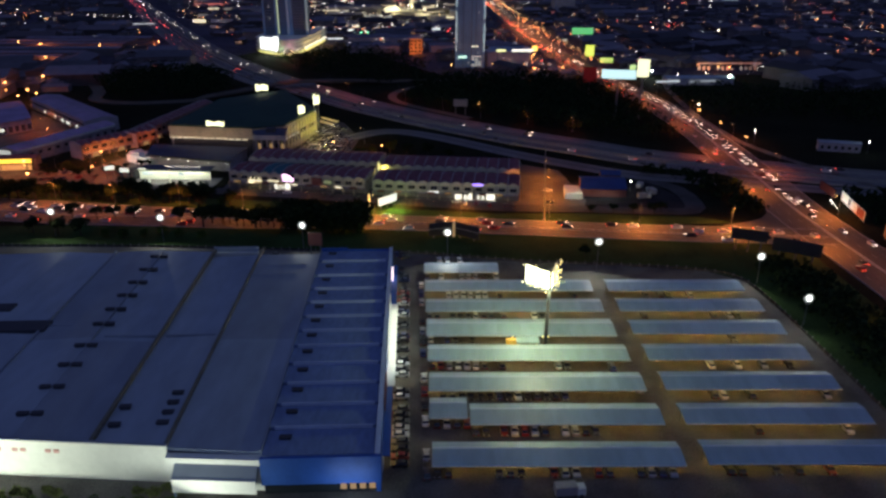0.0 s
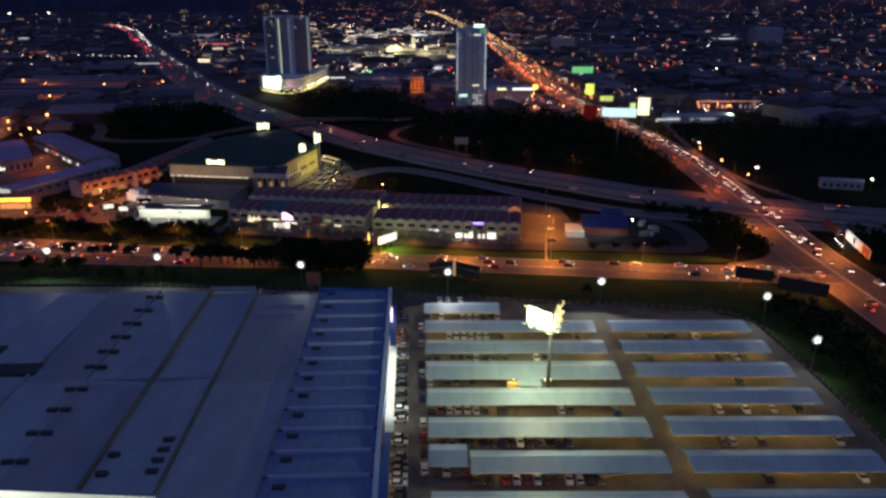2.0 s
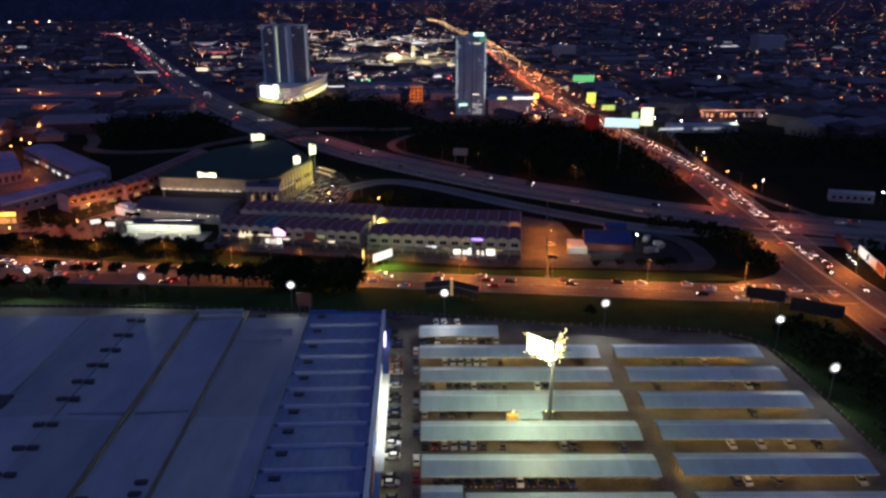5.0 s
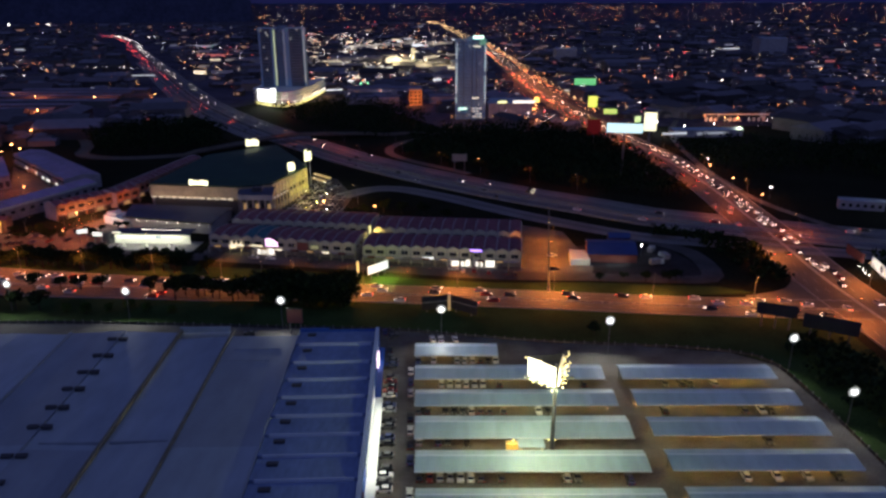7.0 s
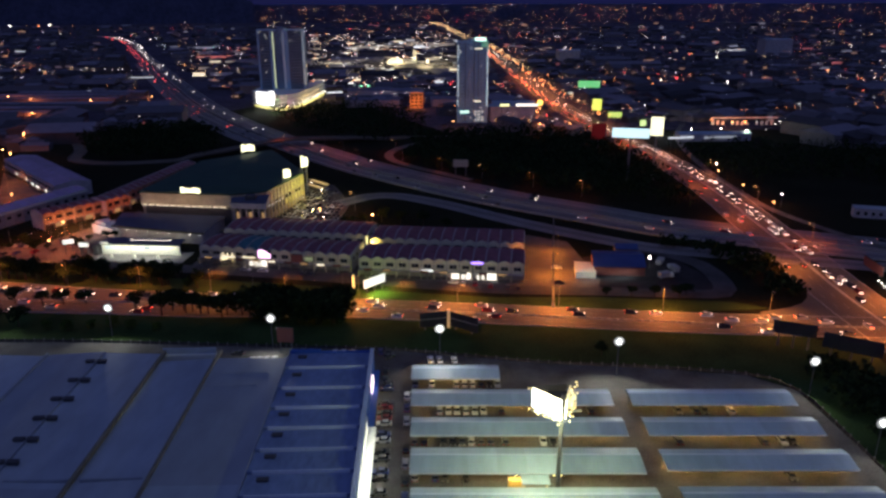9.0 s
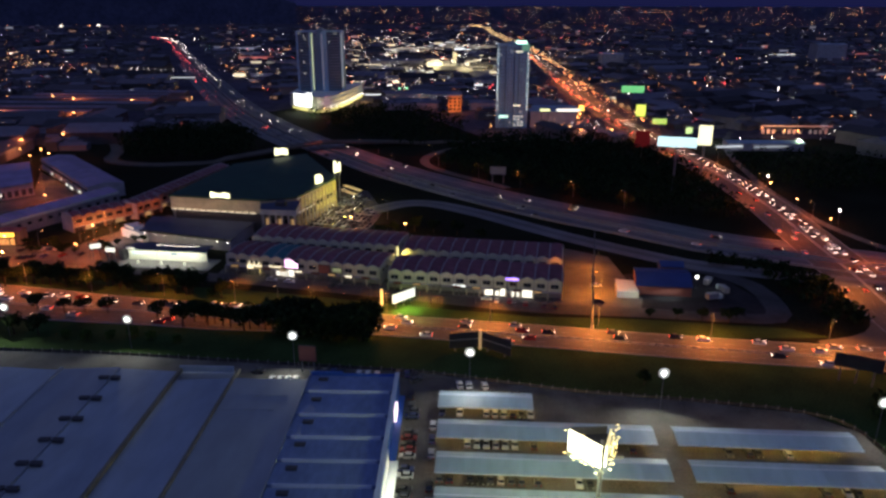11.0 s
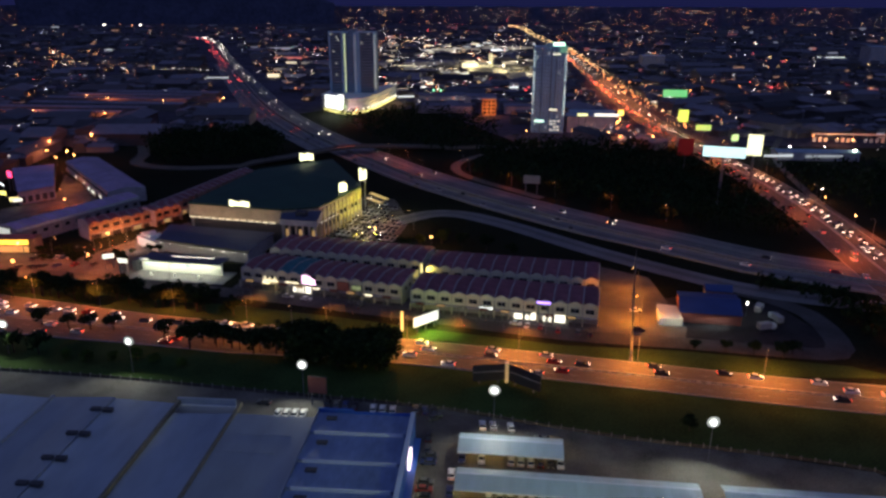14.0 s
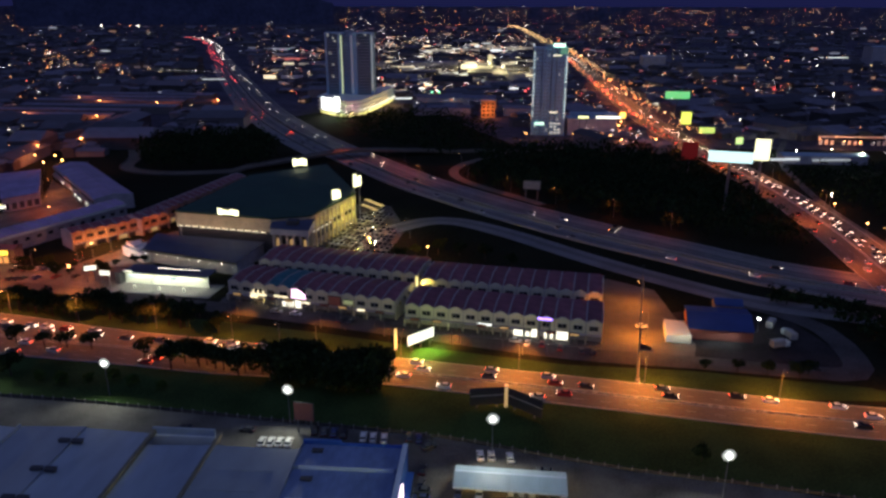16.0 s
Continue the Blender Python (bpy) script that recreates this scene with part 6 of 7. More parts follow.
PAINTS = [("white", (0.75, 0.75, 0.73)), ("silver", (0.42, 0.43, 0.45)), ("black", (0.02, 0.02, 0.022)), ("dark grey", (0.08, 0.085, 0.09)), ("dark red", (0.25, 0.02, 0.02)), ("dark blue", (0.03, 0.05, 0.16)), ("white", (0.75, 0.75, 0.73))]
PARKED, DRIVING = [], []
for name, col in PAINTS[:6]:
    p = paint("car_paint_" + name.replace(" ", "_"), col)
    PARKED.append(car_model(p, name + " saloon car parked in a bay", False))
    DRIVING.append(car_model(p, name + " car with its lights on in the lane", True))
rnd = random.Random(5)


def park(x, y, deg, z=0.06, pick=None):
    m = PARKED[rnd.choice((0, 0, 1, 1, 2, 2, 2, 3, 3, 3, 4, 5)) if pick is None else pick]
    copy_thing(m, pose(x, y, z, 0, 0, deg))["group"] = "parked cars"


def carport_cars(x0, yb, spans, depth=8.7, deg=-2.1):
    """Cars in 2.5 m bays whose tails show at the front edge of a carport."""
    c, s = math.cos(radians(deg)), math.sin(radians(deg))
    for a, b, fill in spans:
        k = a
        while k < b:
            if rnd.random() < fill:
                lx, ly = k + 1.25, -depth + 1.0
                park(x0 + lx * c - ly * s, yb + lx * s + ly * c, 90 + deg if rnd.random() < 0.5 else -90 + deg)
            k += 2.5


carport_cars(3.4, YB[0], [(0, 27, 0.75)])
carport_cars(3.4, YB[1], [(7, 26, 0.9), (30, 52, 0.15)])
carport_cars(3.4, YB[2], [(0, 21, 0.8), (24, 54, 0.3)])
carport_cars(3.4, YB[3], [(0, 14, 0.35)])
carport_cars(3.4, YB[4], [(0, 22, 0.85), (26, 40, 0.4)])
carport_cars(3.4, YB[5], [(0, 36, 0.88)])
carport_cars(3.4, YB[6] + 3, [(0.5, 10, 1.0)])
carport_cars(3.4, YB[6], [(10, 14, 0.9), (17, 42, 0.8)])
carport_cars(3.4, YB[7], [(0, 6, 0.8), (9, 42, 0.65), (46, 56, 0.6)])
carport_cars(66.2, 226.6 - 14.95 * 6, [(4, 9, 0.6)])
for k in range(7):
    carport_cars(66.2, 226.6 - 14.95 * k, [(2, 44, 0.13)])
# kerb bays along the blue wing, and rows behind it
yy = 131.0
while yy < 238:
    if rnd.random() < 0.72:
        park(-4.2, yy, 0 if rnd.random() < 0.5 else 180)
    yy += 2.7
for k in range(16):
    if rnd.random() < 0.6:
        park(2.0, 130 + 6.6 * k, 90)
for x, y in ((-48.9, 253.3), (-46.5, 253.4), (-44.1, 253.5), (-41.7, 253.6)):
    park(x, y, 92, pick=0)
for x, y in ((-22.3, 257.6), (-19.6, 257.4), (-16.6, 257.2), (9.3, 251.5), (12.2, 251.4), (17.0, 251.0)):
    park(x, y, 95, pick=0)
for k in range(7):
    park(-36 + 2.7 * (k % 4) + (26 if k > 3 else 0), 259.6 - 0.35 * k, 95, pick=(2, 3, 5)[k % 3])
for x, y, d in ((25.5, 246.2, 175), (-4.3, 254.5, 40), (-72, 258.5, 170), (-54.6, 258.8, 170), (-5.0, 244.4, 88), (-4.8, 239.2, 88)):
    park(x, y, d)
for x, y, d in ((20, 118, 0), (-3, 121, 5), (36, 116, 5), (60, 162, 80), (55.5, 173, 88)):
    park(x, y, d)
far_body, far_glass, far_head_glint, far_tail = Geo(), Geo(), Geo(), Geo()


def far_car(x, y, deg, z, lit, tail=True):
    """A small distant car, joined with the others."""
    c, s = math.cos(radians(deg)), math.sin(radians(deg))
    far_body.obox(x, y, z + 0.25, z + 0.95, 4.2, 1.7, deg)
    far_glass.obox(x - 0.3 * c, y - 0.3 * s, z + 0.95, z + 1.42, 2.2, 1.4, deg)
    if lit:
        for o in (-0.6, 0.6):
            far_head_glint.gem(x + 2.15 * c - o * s, y + 2.15 * s + o * c, z + 0.7, 0.22)
            if not tail:
                continue
            far_tail.gem(x - 2.15 * c - o * s, y - 2.15 * s + o * c, z + 0.7, 0.2)


# mall car park
for r in range(15):
    for k in range(14):
        x, y = -72 + k * 2.6 + r * 0.75 + 2.6 * (r % 2), 404 + r * 6.0 - k * 0.8
        if rnd.random() < 0.8 and -70 + (y - 400) * 0.12 < x < -38 - max(0, y - 440) * 0.25 + rnd.uniform(-3, 2) and y > 404:
            far_car(x, y, 75, 0.1, False)
            # glowing gems on some unlit parked cars imitate glints
            if rnd.random() < 0.35:
                far_head_glint.gem(x + rnd.uniform(-0.6, 0.6), y - 0.8, 1.3, 0.11)
for k in range(26):
    x = -198 + 2.6 * (k % 13) + rnd.uniform(-0.4, 0.4)
    if rnd.random() < 0.7 and (k < 13 or x < -182):
        park(x, (362 if k < 13 else 373) + 0.2 * (x + 198), 80, 0.1)
# forecourt cars
for x, y, d in ((-70, 338, -12), (-62, 336, -12), (-44, 332, 78), (-40, 331, 78), (20, 319.5, -8), (24, 318, 80), (29, 317.5, 80), (35, 315, 82), (42, 313.5, 82), (46, 312.5, 82), (64, 318, -8), (66, 335, 0)):
    park(x, y, d, 0.13)


def traffic(line, lanes, spacing, jitter, z, keep, group):
    """Cars in the lanes of a road; forward: whether they drive along the line."""
    for off, forward in lanes:
        for p, deg in along(line, spacing, rnd.uniform(0, spacing)):
            p = p + rnd.uniform(-jitter, jitter) * np.array([math.cos(radians(deg)), math.sin(radians(deg))])
            if not keep(p) or rnd.random() < 0.25:
                continue
            n = np.array([-math.sin(radians(deg)), math.cos(radians(deg))])
            q = p + n * (off + rnd.uniform(-0.3, 0.3))
            if q[1] > 420:
                far_car(q[0], q[1], deg if forward else deg + 180, z, True, line is not EXP or q[1] > 700)
                continue
            m = DRIVING[rnd.choice((0, 0, 0, 0, 1, 1, 2, 3, 4))]
            copy_thing(m, pose(q[0], q[1], z, 0, 0, deg if forward else deg + 180))["group"] = group


traffic(NEAR, [(-9.3, False), (-6.2, False), (-3.0, False)], 42, 14, 0.1, lambda p: -200 < p[0] < -75, "cars on the near road")
traffic(NEAR, [(-4.0, False), (-0.4, False)], 31, 10, 0.1, lambda p: -40 < p[0] < 165, "cars on the near road")
traffic(NEAR, [(9.0, True), (5.2, True)], 18, 6, 0.1, lambda p: -60 < p[0] < 165, "cars on the near road")
traffic(NEAR, [(9.3, True), (6.2, True), (3.0, True)], 10, 3, 0.1, lambda p: -215 < p[0] < -60, "cars queueing on the near road")
traffic(ART, [(3.5, True), (7.5, True), (11.0, True)], 42, 12, 0.14, lambda p: 200 < p[1] < 560, "cars on the avenue")
traffic(ART, [(3.5, True), (7.5, True), (11.0, True)], 16, 5, 0.14, lambda p: 560 < p[1] < 800, "cars on the avenue")
traffic(ART, [(-3.0, False), (-7.0, False)], 8.5, 2, 0.14, lambda p: 300 < p[1] < 800, "cars queueing on the avenue")
traffic(ART, [(-3.0, False), (-7.0, False), (-11, False)], 30, 9, 0.14, lambda p: 220 < p[1] < 300, "cars on the avenue")
traffic(EXP, [(-19, False), (-12.5, False), (-8, False)], 75, 25, 0.1, lambda p: p[1] < 650, "cars on the expressway")
traffic(EXP, [(3.2, True), (7, True), (10.5, True)], 80, 25, 0.1, lambda p: p[1] < 900 and p[0] < 230, "cars on the expressway")
traffic(EXP, [(-16, False), (-12.5, False), (-8, False), (4, True), (10, True), (18, True), (22, True)], 78, 34, 0.1, lambda p: 650 < p[1] < 1200, "cars on the expressway")
far_cars = tagged(new("far_cars"), "many small cars on distant roads and parking", "cars", kind="stuff")
part("bodies", far_body, mat("far_car_paint", (0.3, 0.3, 0.31), 0.15, var=0.05, isle=0.9), far_cars)
part("glass", far_glass, M_GLASS, far_cars)
part("headlamps", far_head_glint, G_HEAD, far_cars)
part("taillamps", far_tail, G_TAIL, far_cars)
for ob in PARKED + DRIVING:
    for o in (*ob.children_recursive, ob):
        bpy.data.objects.remove(o)


# ---- trees ----
def leaf_cluster(g, rnd, cx, cy, cz, r, rz, n, size):
    for _ in range(n):
        while True:
            u = [rnd.uniform(-1, 1) for _ in range(3)]
            m = math.sqrt(sum(a * a for a in u))
            if 0.25 < m < 1:
                break
        m = m ** 0.5
        x, y, z = cx + u[0] * r * 1.0, cy + u[1] * r, cz + u[2] * rz
        a = Vector((rnd.gauss(0, 1), rnd.gauss(0, 1), rnd.gauss(0, 1))).normalized()
        b = a.orthogonal().normalized()
        c = a.cross(b)
        s = size * rnd.uniform(0.6, 1.3)
        i = len(g.v)
        g.v += [(x + s * b[0], y + s * b[1], z + s * b[2]), (x + s * c[0], y + s * c[1], z + s * c[2]), (x - s * b[0], y - s * b[1], z - s * b[2]), (x - 0.7 * s * c[0], y - 0.7 * s * c[1], z - 0.7 * s * c[2])]
        g.f.append((i, i + 1, i + 2, i + 3))


def tree_model(seed, h, spread, leaf=None, n=55, dense=False, label="dark leafy roadside tree with a spreading crown"):
    rnd = random.Random(seed)
    t = thing("tree", label, "tree")
    g = Geo()
    g.tube((0, 0, 0), (0.1, 0, h * 0.45), 0.035 * h, 0.022 * h, 7)
    crown = Geo()
    for k in range(9):
        a = 2 * math.pi * k / 9 + rnd.uniform(-0.3, 0.3)
        rr = spread * rnd.uniform(0.25, 0.72) * (0.2 if k == 0 else 1)
        tip = (rr * math.cos(a), rr * math.sin(a), h * rnd.uniform(0.55, 0.85))
        g.tube((0.1, 0, h * rnd.uniform(0.3, 0.44)), tip, 0.014 * h, 0.005 * h, 5)
        leaf_cluster(crown, rnd, *tip, spread * rnd.uniform(0.32, 0.5), h * rnd.uniform(0.12, 0.2), n, 0.055 * h)
        if dense:
            leaf_cluster(crown, rnd, tip[0] * 1.1, tip[1] * 1.1, tip[2] * 0.5, spread * rnd.uniform(0.32, 0.45), h * 0.2, n // 2, 0.055 * h)
    part("trunk", g, M_BARK, t)
    part("crown", crown, leaf or M_LEAF, t)
    return t


TREES = [tree_model(k, 8.0 + k % 3, 4.2 + 0.5 * (k % 2)) for k in range(4)] + [tree_model(11, 3.6, 2.2, M_LEAF_LIGHT, 40, True, "lighter green rounded shrub by the roadside"), tree_model(12, 10.5, 5.2, n=90, dense=True)]
rt = random.Random(21)


def tree(x, y, kind, s=1.0, group="roadside trees"):
    m = pose(x, y, 0, 0, 0, rt.uniform(0, 360)) @ Matrix.Scale(s, 4)
    o = copy_thing(TREES[kind], pose(0, 0, 0))
    o.matrix_basis = m
    o["group"] = group


# median trees, then the dense stand
for x, y in ((-151.7, 305.5), (-140, 303), (-132.3, 303.5), (-123.7, 303.5), (-103, 299)):
    tree(x, y, rt.randrange(4), 0.82, "median trees")
for k in range(26):
    x = -90 + 2.7 * k + rt.uniform(-1, 1)
    tree(x, 292.5 - 0.16 * (x + 88) + rt.uniform(-1.5, 5.5), 5 if x > -55 else rt.randrange(4), rt.uniform(1.1, 1.4) if x > -60 else rt.uniform(0.85, 1.1), "dense roadside trees")
for k in range(34):
    x = -205 + 3.3 * k + rt.uniform(-2, 2)
    tree(x, 335 - 0.09 * (x + 205) + rt.uniform(-4, 5), rt.randrange(4), rt.uniform(0.85, 1.1), "trees along the far verge")
for x, y, k, s in ((-160, 287, 0, 0.9), (-139, 283.5, 1, 0.95), (-148, 284, 2, 0.9), (-128, 281, 4, 1.1), (-120, 280, 4, 1.2), (-105, 283, 4, 1.2), (-98, 281, 4, 1.0), (-88, 279, 4, 0.9), (66, 254, 3, 0.62), (-112, 281, 4, 1.0)):
    tree(x, y, k, s, "verge shrubs")
for x, y, s in ((-97, 331, 0.75), (-101, 330, 0.6), (108, 300, 0.8), (112, 303, 0.7), (90, 303, 0.5), (80, 304, 0.45), (99, 302, 0.55), (-30, 398, 0.9), (-24, 405, 0.8), (-14, 410, 0.9), (-4, 408, 0.8), (8, 402, 0.9), (20, 395, 0.8)):
    tree(x, y, rt.randrange(4), s, "trees on the bank")
for k in range(16):
    tree(-98 + 3.2 * k, 122.5 - 0.08 * k + rt.uniform(-1.5, 1), 4, rt.uniform(0.7, 1.1), "front shrubs")
for k in range(26):
    tree(-200 + rt.uniform(0, 60), 366 + rt.uniform(0, 22), rt.randrange(4), rt.uniform(0.35, 0.55), "small street trees")
for k in range(17):
    x = -205 + 7.6 * k
    tree(x + rnd.uniform(-2, 2), 321.5 - 0.17 * (x + 90) + rnd.uniform(-2.5, 2.5), (0, 1, 2, 4)[k % 4], rnd.uniform(0.85, 1.25), "service road trees")
for ob in TREES:
    for o in (*ob.children_recursive, ob):
        bpy.data.objects.remove(o)


def shrub(x, y, r, seed):
    """A low garden shrub: a few stems under a loose dome of leaves."""
    rnd = random.Random(seed)
    t = thing("shrub", "low green shrub lit by the floodlit store wall", "shrub", x, y, 0.06, 0, "shrubs along the store front")
    stems, leaves = Geo(), Geo()
    for k in range(4):
        stems.tube((0.1 * k - 0.15, 0, 0), (rnd.uniform(-0.5, 0.5) * r, rnd.uniform(-0.5, 0.5) * r, r), 0.05, 0.02, 5)
    for k in range(4):
        leaf_cluster(leaves, rnd, rnd.uniform(-0.5, 0.5) * r, rnd.uniform(-0.4, 0.4) * r, r * rnd.uniform(0.7, 1.0), r * 0.7, r * 0.55, 60, 0.26)
    part("stem", stems, M_BARK, t)
    part("foliage", leaves, M_SHRUB, t)


for k, (x, y, r) in enumerate(((-94, 128.0, 1.5), (-91, 126.3, 1.9), (-87.5, 127.4, 1.3), (-84.6, 126.2, 1.7), (-81.5, 127.8, 1.2), (-78.6, 126.6, 1.6), (-61, 126.2, 1.4), (-57.5, 126.4, 1.9), (-54.6, 127.6, 1.7), (-52.4, 126.0, 1.4))):
    shrub(x, y, r, 60 + k)


def inside(x, y, poly):
    c = False
    for (ax, ay), (bx, by) in zip(poly, poly[1:] + poly[:1]):
        if (ay > y) != (by > y) and x < (bx - ax) * (y - ay) / (by - ay) + ax:
            c = not c
    return c


def wood(name, label, poly, spacing, h, seed, leaves=34):
    rnd = random.Random(seed)
    g = Geo()
    x0, x1 = min(p[0] for p in poly), max(p[0] for p in poly)
    y0, y1 = min(p[1] for p in poly), max(p[1] for p in poly)
    y = y0
    while y < y1:
        x = x0
        while x < x1:
            px, py_ = x + rnd.uniform(-0.5, 0.5) * spacing, y + rnd.uniform(-0.5, 0.5) * spacing
            if inside(px, py_, poly):
                hh = h * rnd.uniform(0.55, 1.15)
                g.tube((px, py_, 0), (px, py_, hh * 0.6), 0.25, 0.12, 4)
                leaf_cluster(g, rnd, px, py_, hh * 0.68, spacing * 0.75, hh * 0.36, leaves, 0.95)
            x += spacing
        y += spacing
    return tagged(part(name, g, M_LEAF), label, "woodland", kind="stuff")


wood("woodland", "dark wood inside the interchange loop", [(-246, 590), (-225, 570), (-150, 584), (-158, 640), (-190, 705), (-240, 690), (-276, 650)], 7.5, 15, 31)
wood("woodland", "dark wood between expressway and avenue", [(0, 640), (-4, 556), (30, 520), (70, 484), (120, 446), (160, 428), (168, 470), (166, 546), (160, 600), (120, 650), (60, 668), (22, 655)], 7.5, 13, 32)
wood("woodland", "dark wood beyond the avenue", [(206, 520), (232, 480), (256, 500), (330, 462), (440, 470), (440, 572), (345, 572), (290, 586), (204, 600)], 9, 12, 33, 26)
wood("woodland", "dark scrub between service road and avenue", [(118, 366), (138, 352), (150, 300), (158, 300), (164, 345), (150, 362), (126, 374)], 5, 5, 34, 26)
wood("woodland", "dark scrub beside the yard and avenue", [(126, 150), (150, 150), (152, 226), (140, 250), (128, 240)], 5.5, 4.5, 35, 26)
wood("woodland", "dark trees north of the mall and expressway", [(-90, 690), (-30, 625), (0, 680), (20, 760), (-40, 860), (-110, 860), (-150, 800)], 10, 11, 36, 24)
wood("woodland", "dark scrub beyond the near lanes of the avenue", [(196, 250), (260, 240), (330, 290), (330, 310), (210, 330)], 7, 4, 37, 24)


# ---- the town beyond ----
rc = random.Random(77)
walls_g, roofs_g = Geo(), Geo()


def near_line(x, y, line, d):
    return any((x - p[0]) ** 2 + (y - p[1]) ** 2 < d * d for p in line[:: 2])


def free(x, y):
    if near_line(x, y, EXP, 50) or near_line(x, y, ART, 34):
        return False
    if y < 620 and -330 < x < 230:
        return False
    if -290 < x < -120 and 560 < y < 720 or -30 < x < 175 and y < 670 or 195 < x < 345 and y < 735 or 340 < x < 480 and y < 600:
        return False
    if -540 < x < -320 and 765 < y < 985:
        return False
    if -215 < x < -85 and 800 < y < 1000 or 30 < x < 90 and 660 < y < 780 or -150 < x < 30 and 600 < y < 870:
        return False
    return True


count, n_own = 0, 0
while count < 5200:
    t = rc.random()
    y = 380 / (1 - 0.9 * t) if rc.random() < 0.8 else rc.uniform(600, 3800)
    x = rc.uniform(-0.78, 0.78) * (y + 120)
    if not free(x, y):
        count += 0.2
        continue
    big = rc.random() < 0.12
    lx, ly, h = (rc.uniform(22, 60), rc.uniform(16, 34), rc.uniform(6, 12)) if big else (rc.uniform(8, 26), rc.uniform(8, 13), rc.uniform(3.5, 8))
    deg = 12 * math.sin(x / 170.0) + 20 * math.sin(y / 400.0) + (90 if rc.random() < 0.3 else 0)
    wg, rg = walls_g, roofs_g
    own = y < 1150 and n_own < 70
    if own:
        n_own += 1
        wg, rg = Geo(), Geo()
    wg.obox(x, y, -0.2, h, lx, ly, deg)
    c, s = math.cos(radians(deg)), math.sin(radians(deg))
    e = [(x + c * a * lx * 0.53 - s * b * ly * 0.55, y + s * a * lx * 0.53 + c * b * ly * 0.55) for a, b in ((-1, -1), (1, -1), (1, 1), (-1, 1))]
    r = [(x + c * a * lx * 0.5, y + s * a * lx * 0.5) for a in (-1, 1)]
    i = len(rg.v)
    rg.v += [(*p, h + 0.02) for p in e] + [(*p, h + 0.02 + 0.16 * ly) for p in r]
    rg.f += [(i, i + 1, i + 5, i + 4), (i + 2, i + 3, i + 4, i + 5), (i + 1, i + 2, i + 5), (i + 3, i, i + 4)]
    if own:
        hs_ = thing("town_house" if not big else "town_hall", "dark low town house with a ridged roof" if not big else "long dark hall with a ridged roof", "house", 0, 0, 0, 0, "town houses")
        part("wall", wg, M_HOUSE, hs_)
        part("roof", rg, M_HOUSE_ROOF, hs_)
    count += 1
town = tagged(new("town_houses"), "dark low houses and sheds of the town stretching away", "houses", kind="stuff")
part("walls", walls_g, M_HOUSE, town)
part("roofs", roofs_g, M_HOUSE_ROOF, town)

M_HALL_ROOF = mat("dull_hall_roof", (0.17, 0.165, 0.23), 0.8, var=0.3, big=0.03, fine=0.3)
# far office blocks and halls that rise above the houses
for x, y, w, d, h in ((303, 1500, 42, 30, 22), (790, 1650, 60, 40, 34), (96, 1300, 60, 30, 14), (-60, 1150, 100, 40, 9), (30, 1120, 70, 30, 9), (-110, 1480, 100, 50, 10), (98, 754, 44, 20, 15), (-255, 1420, 130, 40, 12), (-405, 955, 150, 18, 8), (-420, 925, 160, 18, 8), (-425, 893, 170, 18, 8), (-415, 850, 170, 18, 8), (-440, 815, 170, 18, 8), (-440, 783, 150, 18, 8), (255, 640, 60, 14, 6), (105, 800, 44, 20, 12), (-35, 950, 90, 30, 9), (-45, 868, 60, 24, 8), (45, 872, 50, 24, 8)):
    shed("far_hall", "pale long hall in the distance", [(x - w / 2, y - d / 2), (x + w / 2, y - d / 2), (x + w / 2, y + d / 2), (x - w / 2, y + d / 2)], h, M_HALL_ROOF if x < 60 else M_CARPORT, M_PALE if x > -300 else M_HOUSE, 1.5)

COLS = {"orange": ((1.0, 0.3, 0.08), 9.0), "amber": ((1.0, 0.62, 0.25), 7.0), "white": ((1.0, 0.93, 0.85), 10.0), "cool": ((0.75, 0.85, 1.0), 6.0), "red": ((1.0, 0.07, 0.06), 8.0), "green": ((0.2, 1.0, 0.5), 4.0)}
dots = {k: Geo() for k in COLS}


def dot(col, x, y, z, s=1.0):
    r = s * (0.18 + 0.0003 * math.hypot(x, y))
    dots[col].gem(x, y, z, r)


def pick(weights):
    u = rc.random() * sum(w for _, w in weights)
    for k, w in weights:
        u -= w
        if u <= 0:
            return k
    return weights[0][0]


MIX = (("orange", 40), ("amber", 12), ("white", 28), ("cool", 8), ("red", 13), ("green", 1))
n = 0
while n < 4600:
    dep = rc.uniform(1.35, 11.5)
    y = 110 / math.tan(radians(dep))
    x = rc.uniform(-0.72, 0.72) * (y + 60)
    if math.hypot(x, y) > 4850 or not free(x, y):
        continue
    if (x < -0.2 * y and rc.random() < 0.72) or (x > 0.22 * y and rc.random() < 0.52):
        continue
    if noise.noise((x / 230.0, y / 380.0, 3.1)) < rc.uniform(-0.25, 0.45):
        continue
    dot(pick(MIX), x, y, rc.uniform(4, 10), rc.choice((0.4, 0.45, 0.5, 0.6, 0.7, 0.8, 1.0, 1.5)))
    n += 1
# bright commercial strip between and behind the towers
for _ in range(470):
    y = 1050 + 1500 * rc.random() ** 1.3
    x = rc.uniform(-0.155, 0.045) * y
    dot(pick((("white", 60), ("amber", 28), ("red", 6), ("cool", 6))), x, y, rc.uniform(4, 12), rc.choice((0.8, 1.0, 1.3)))
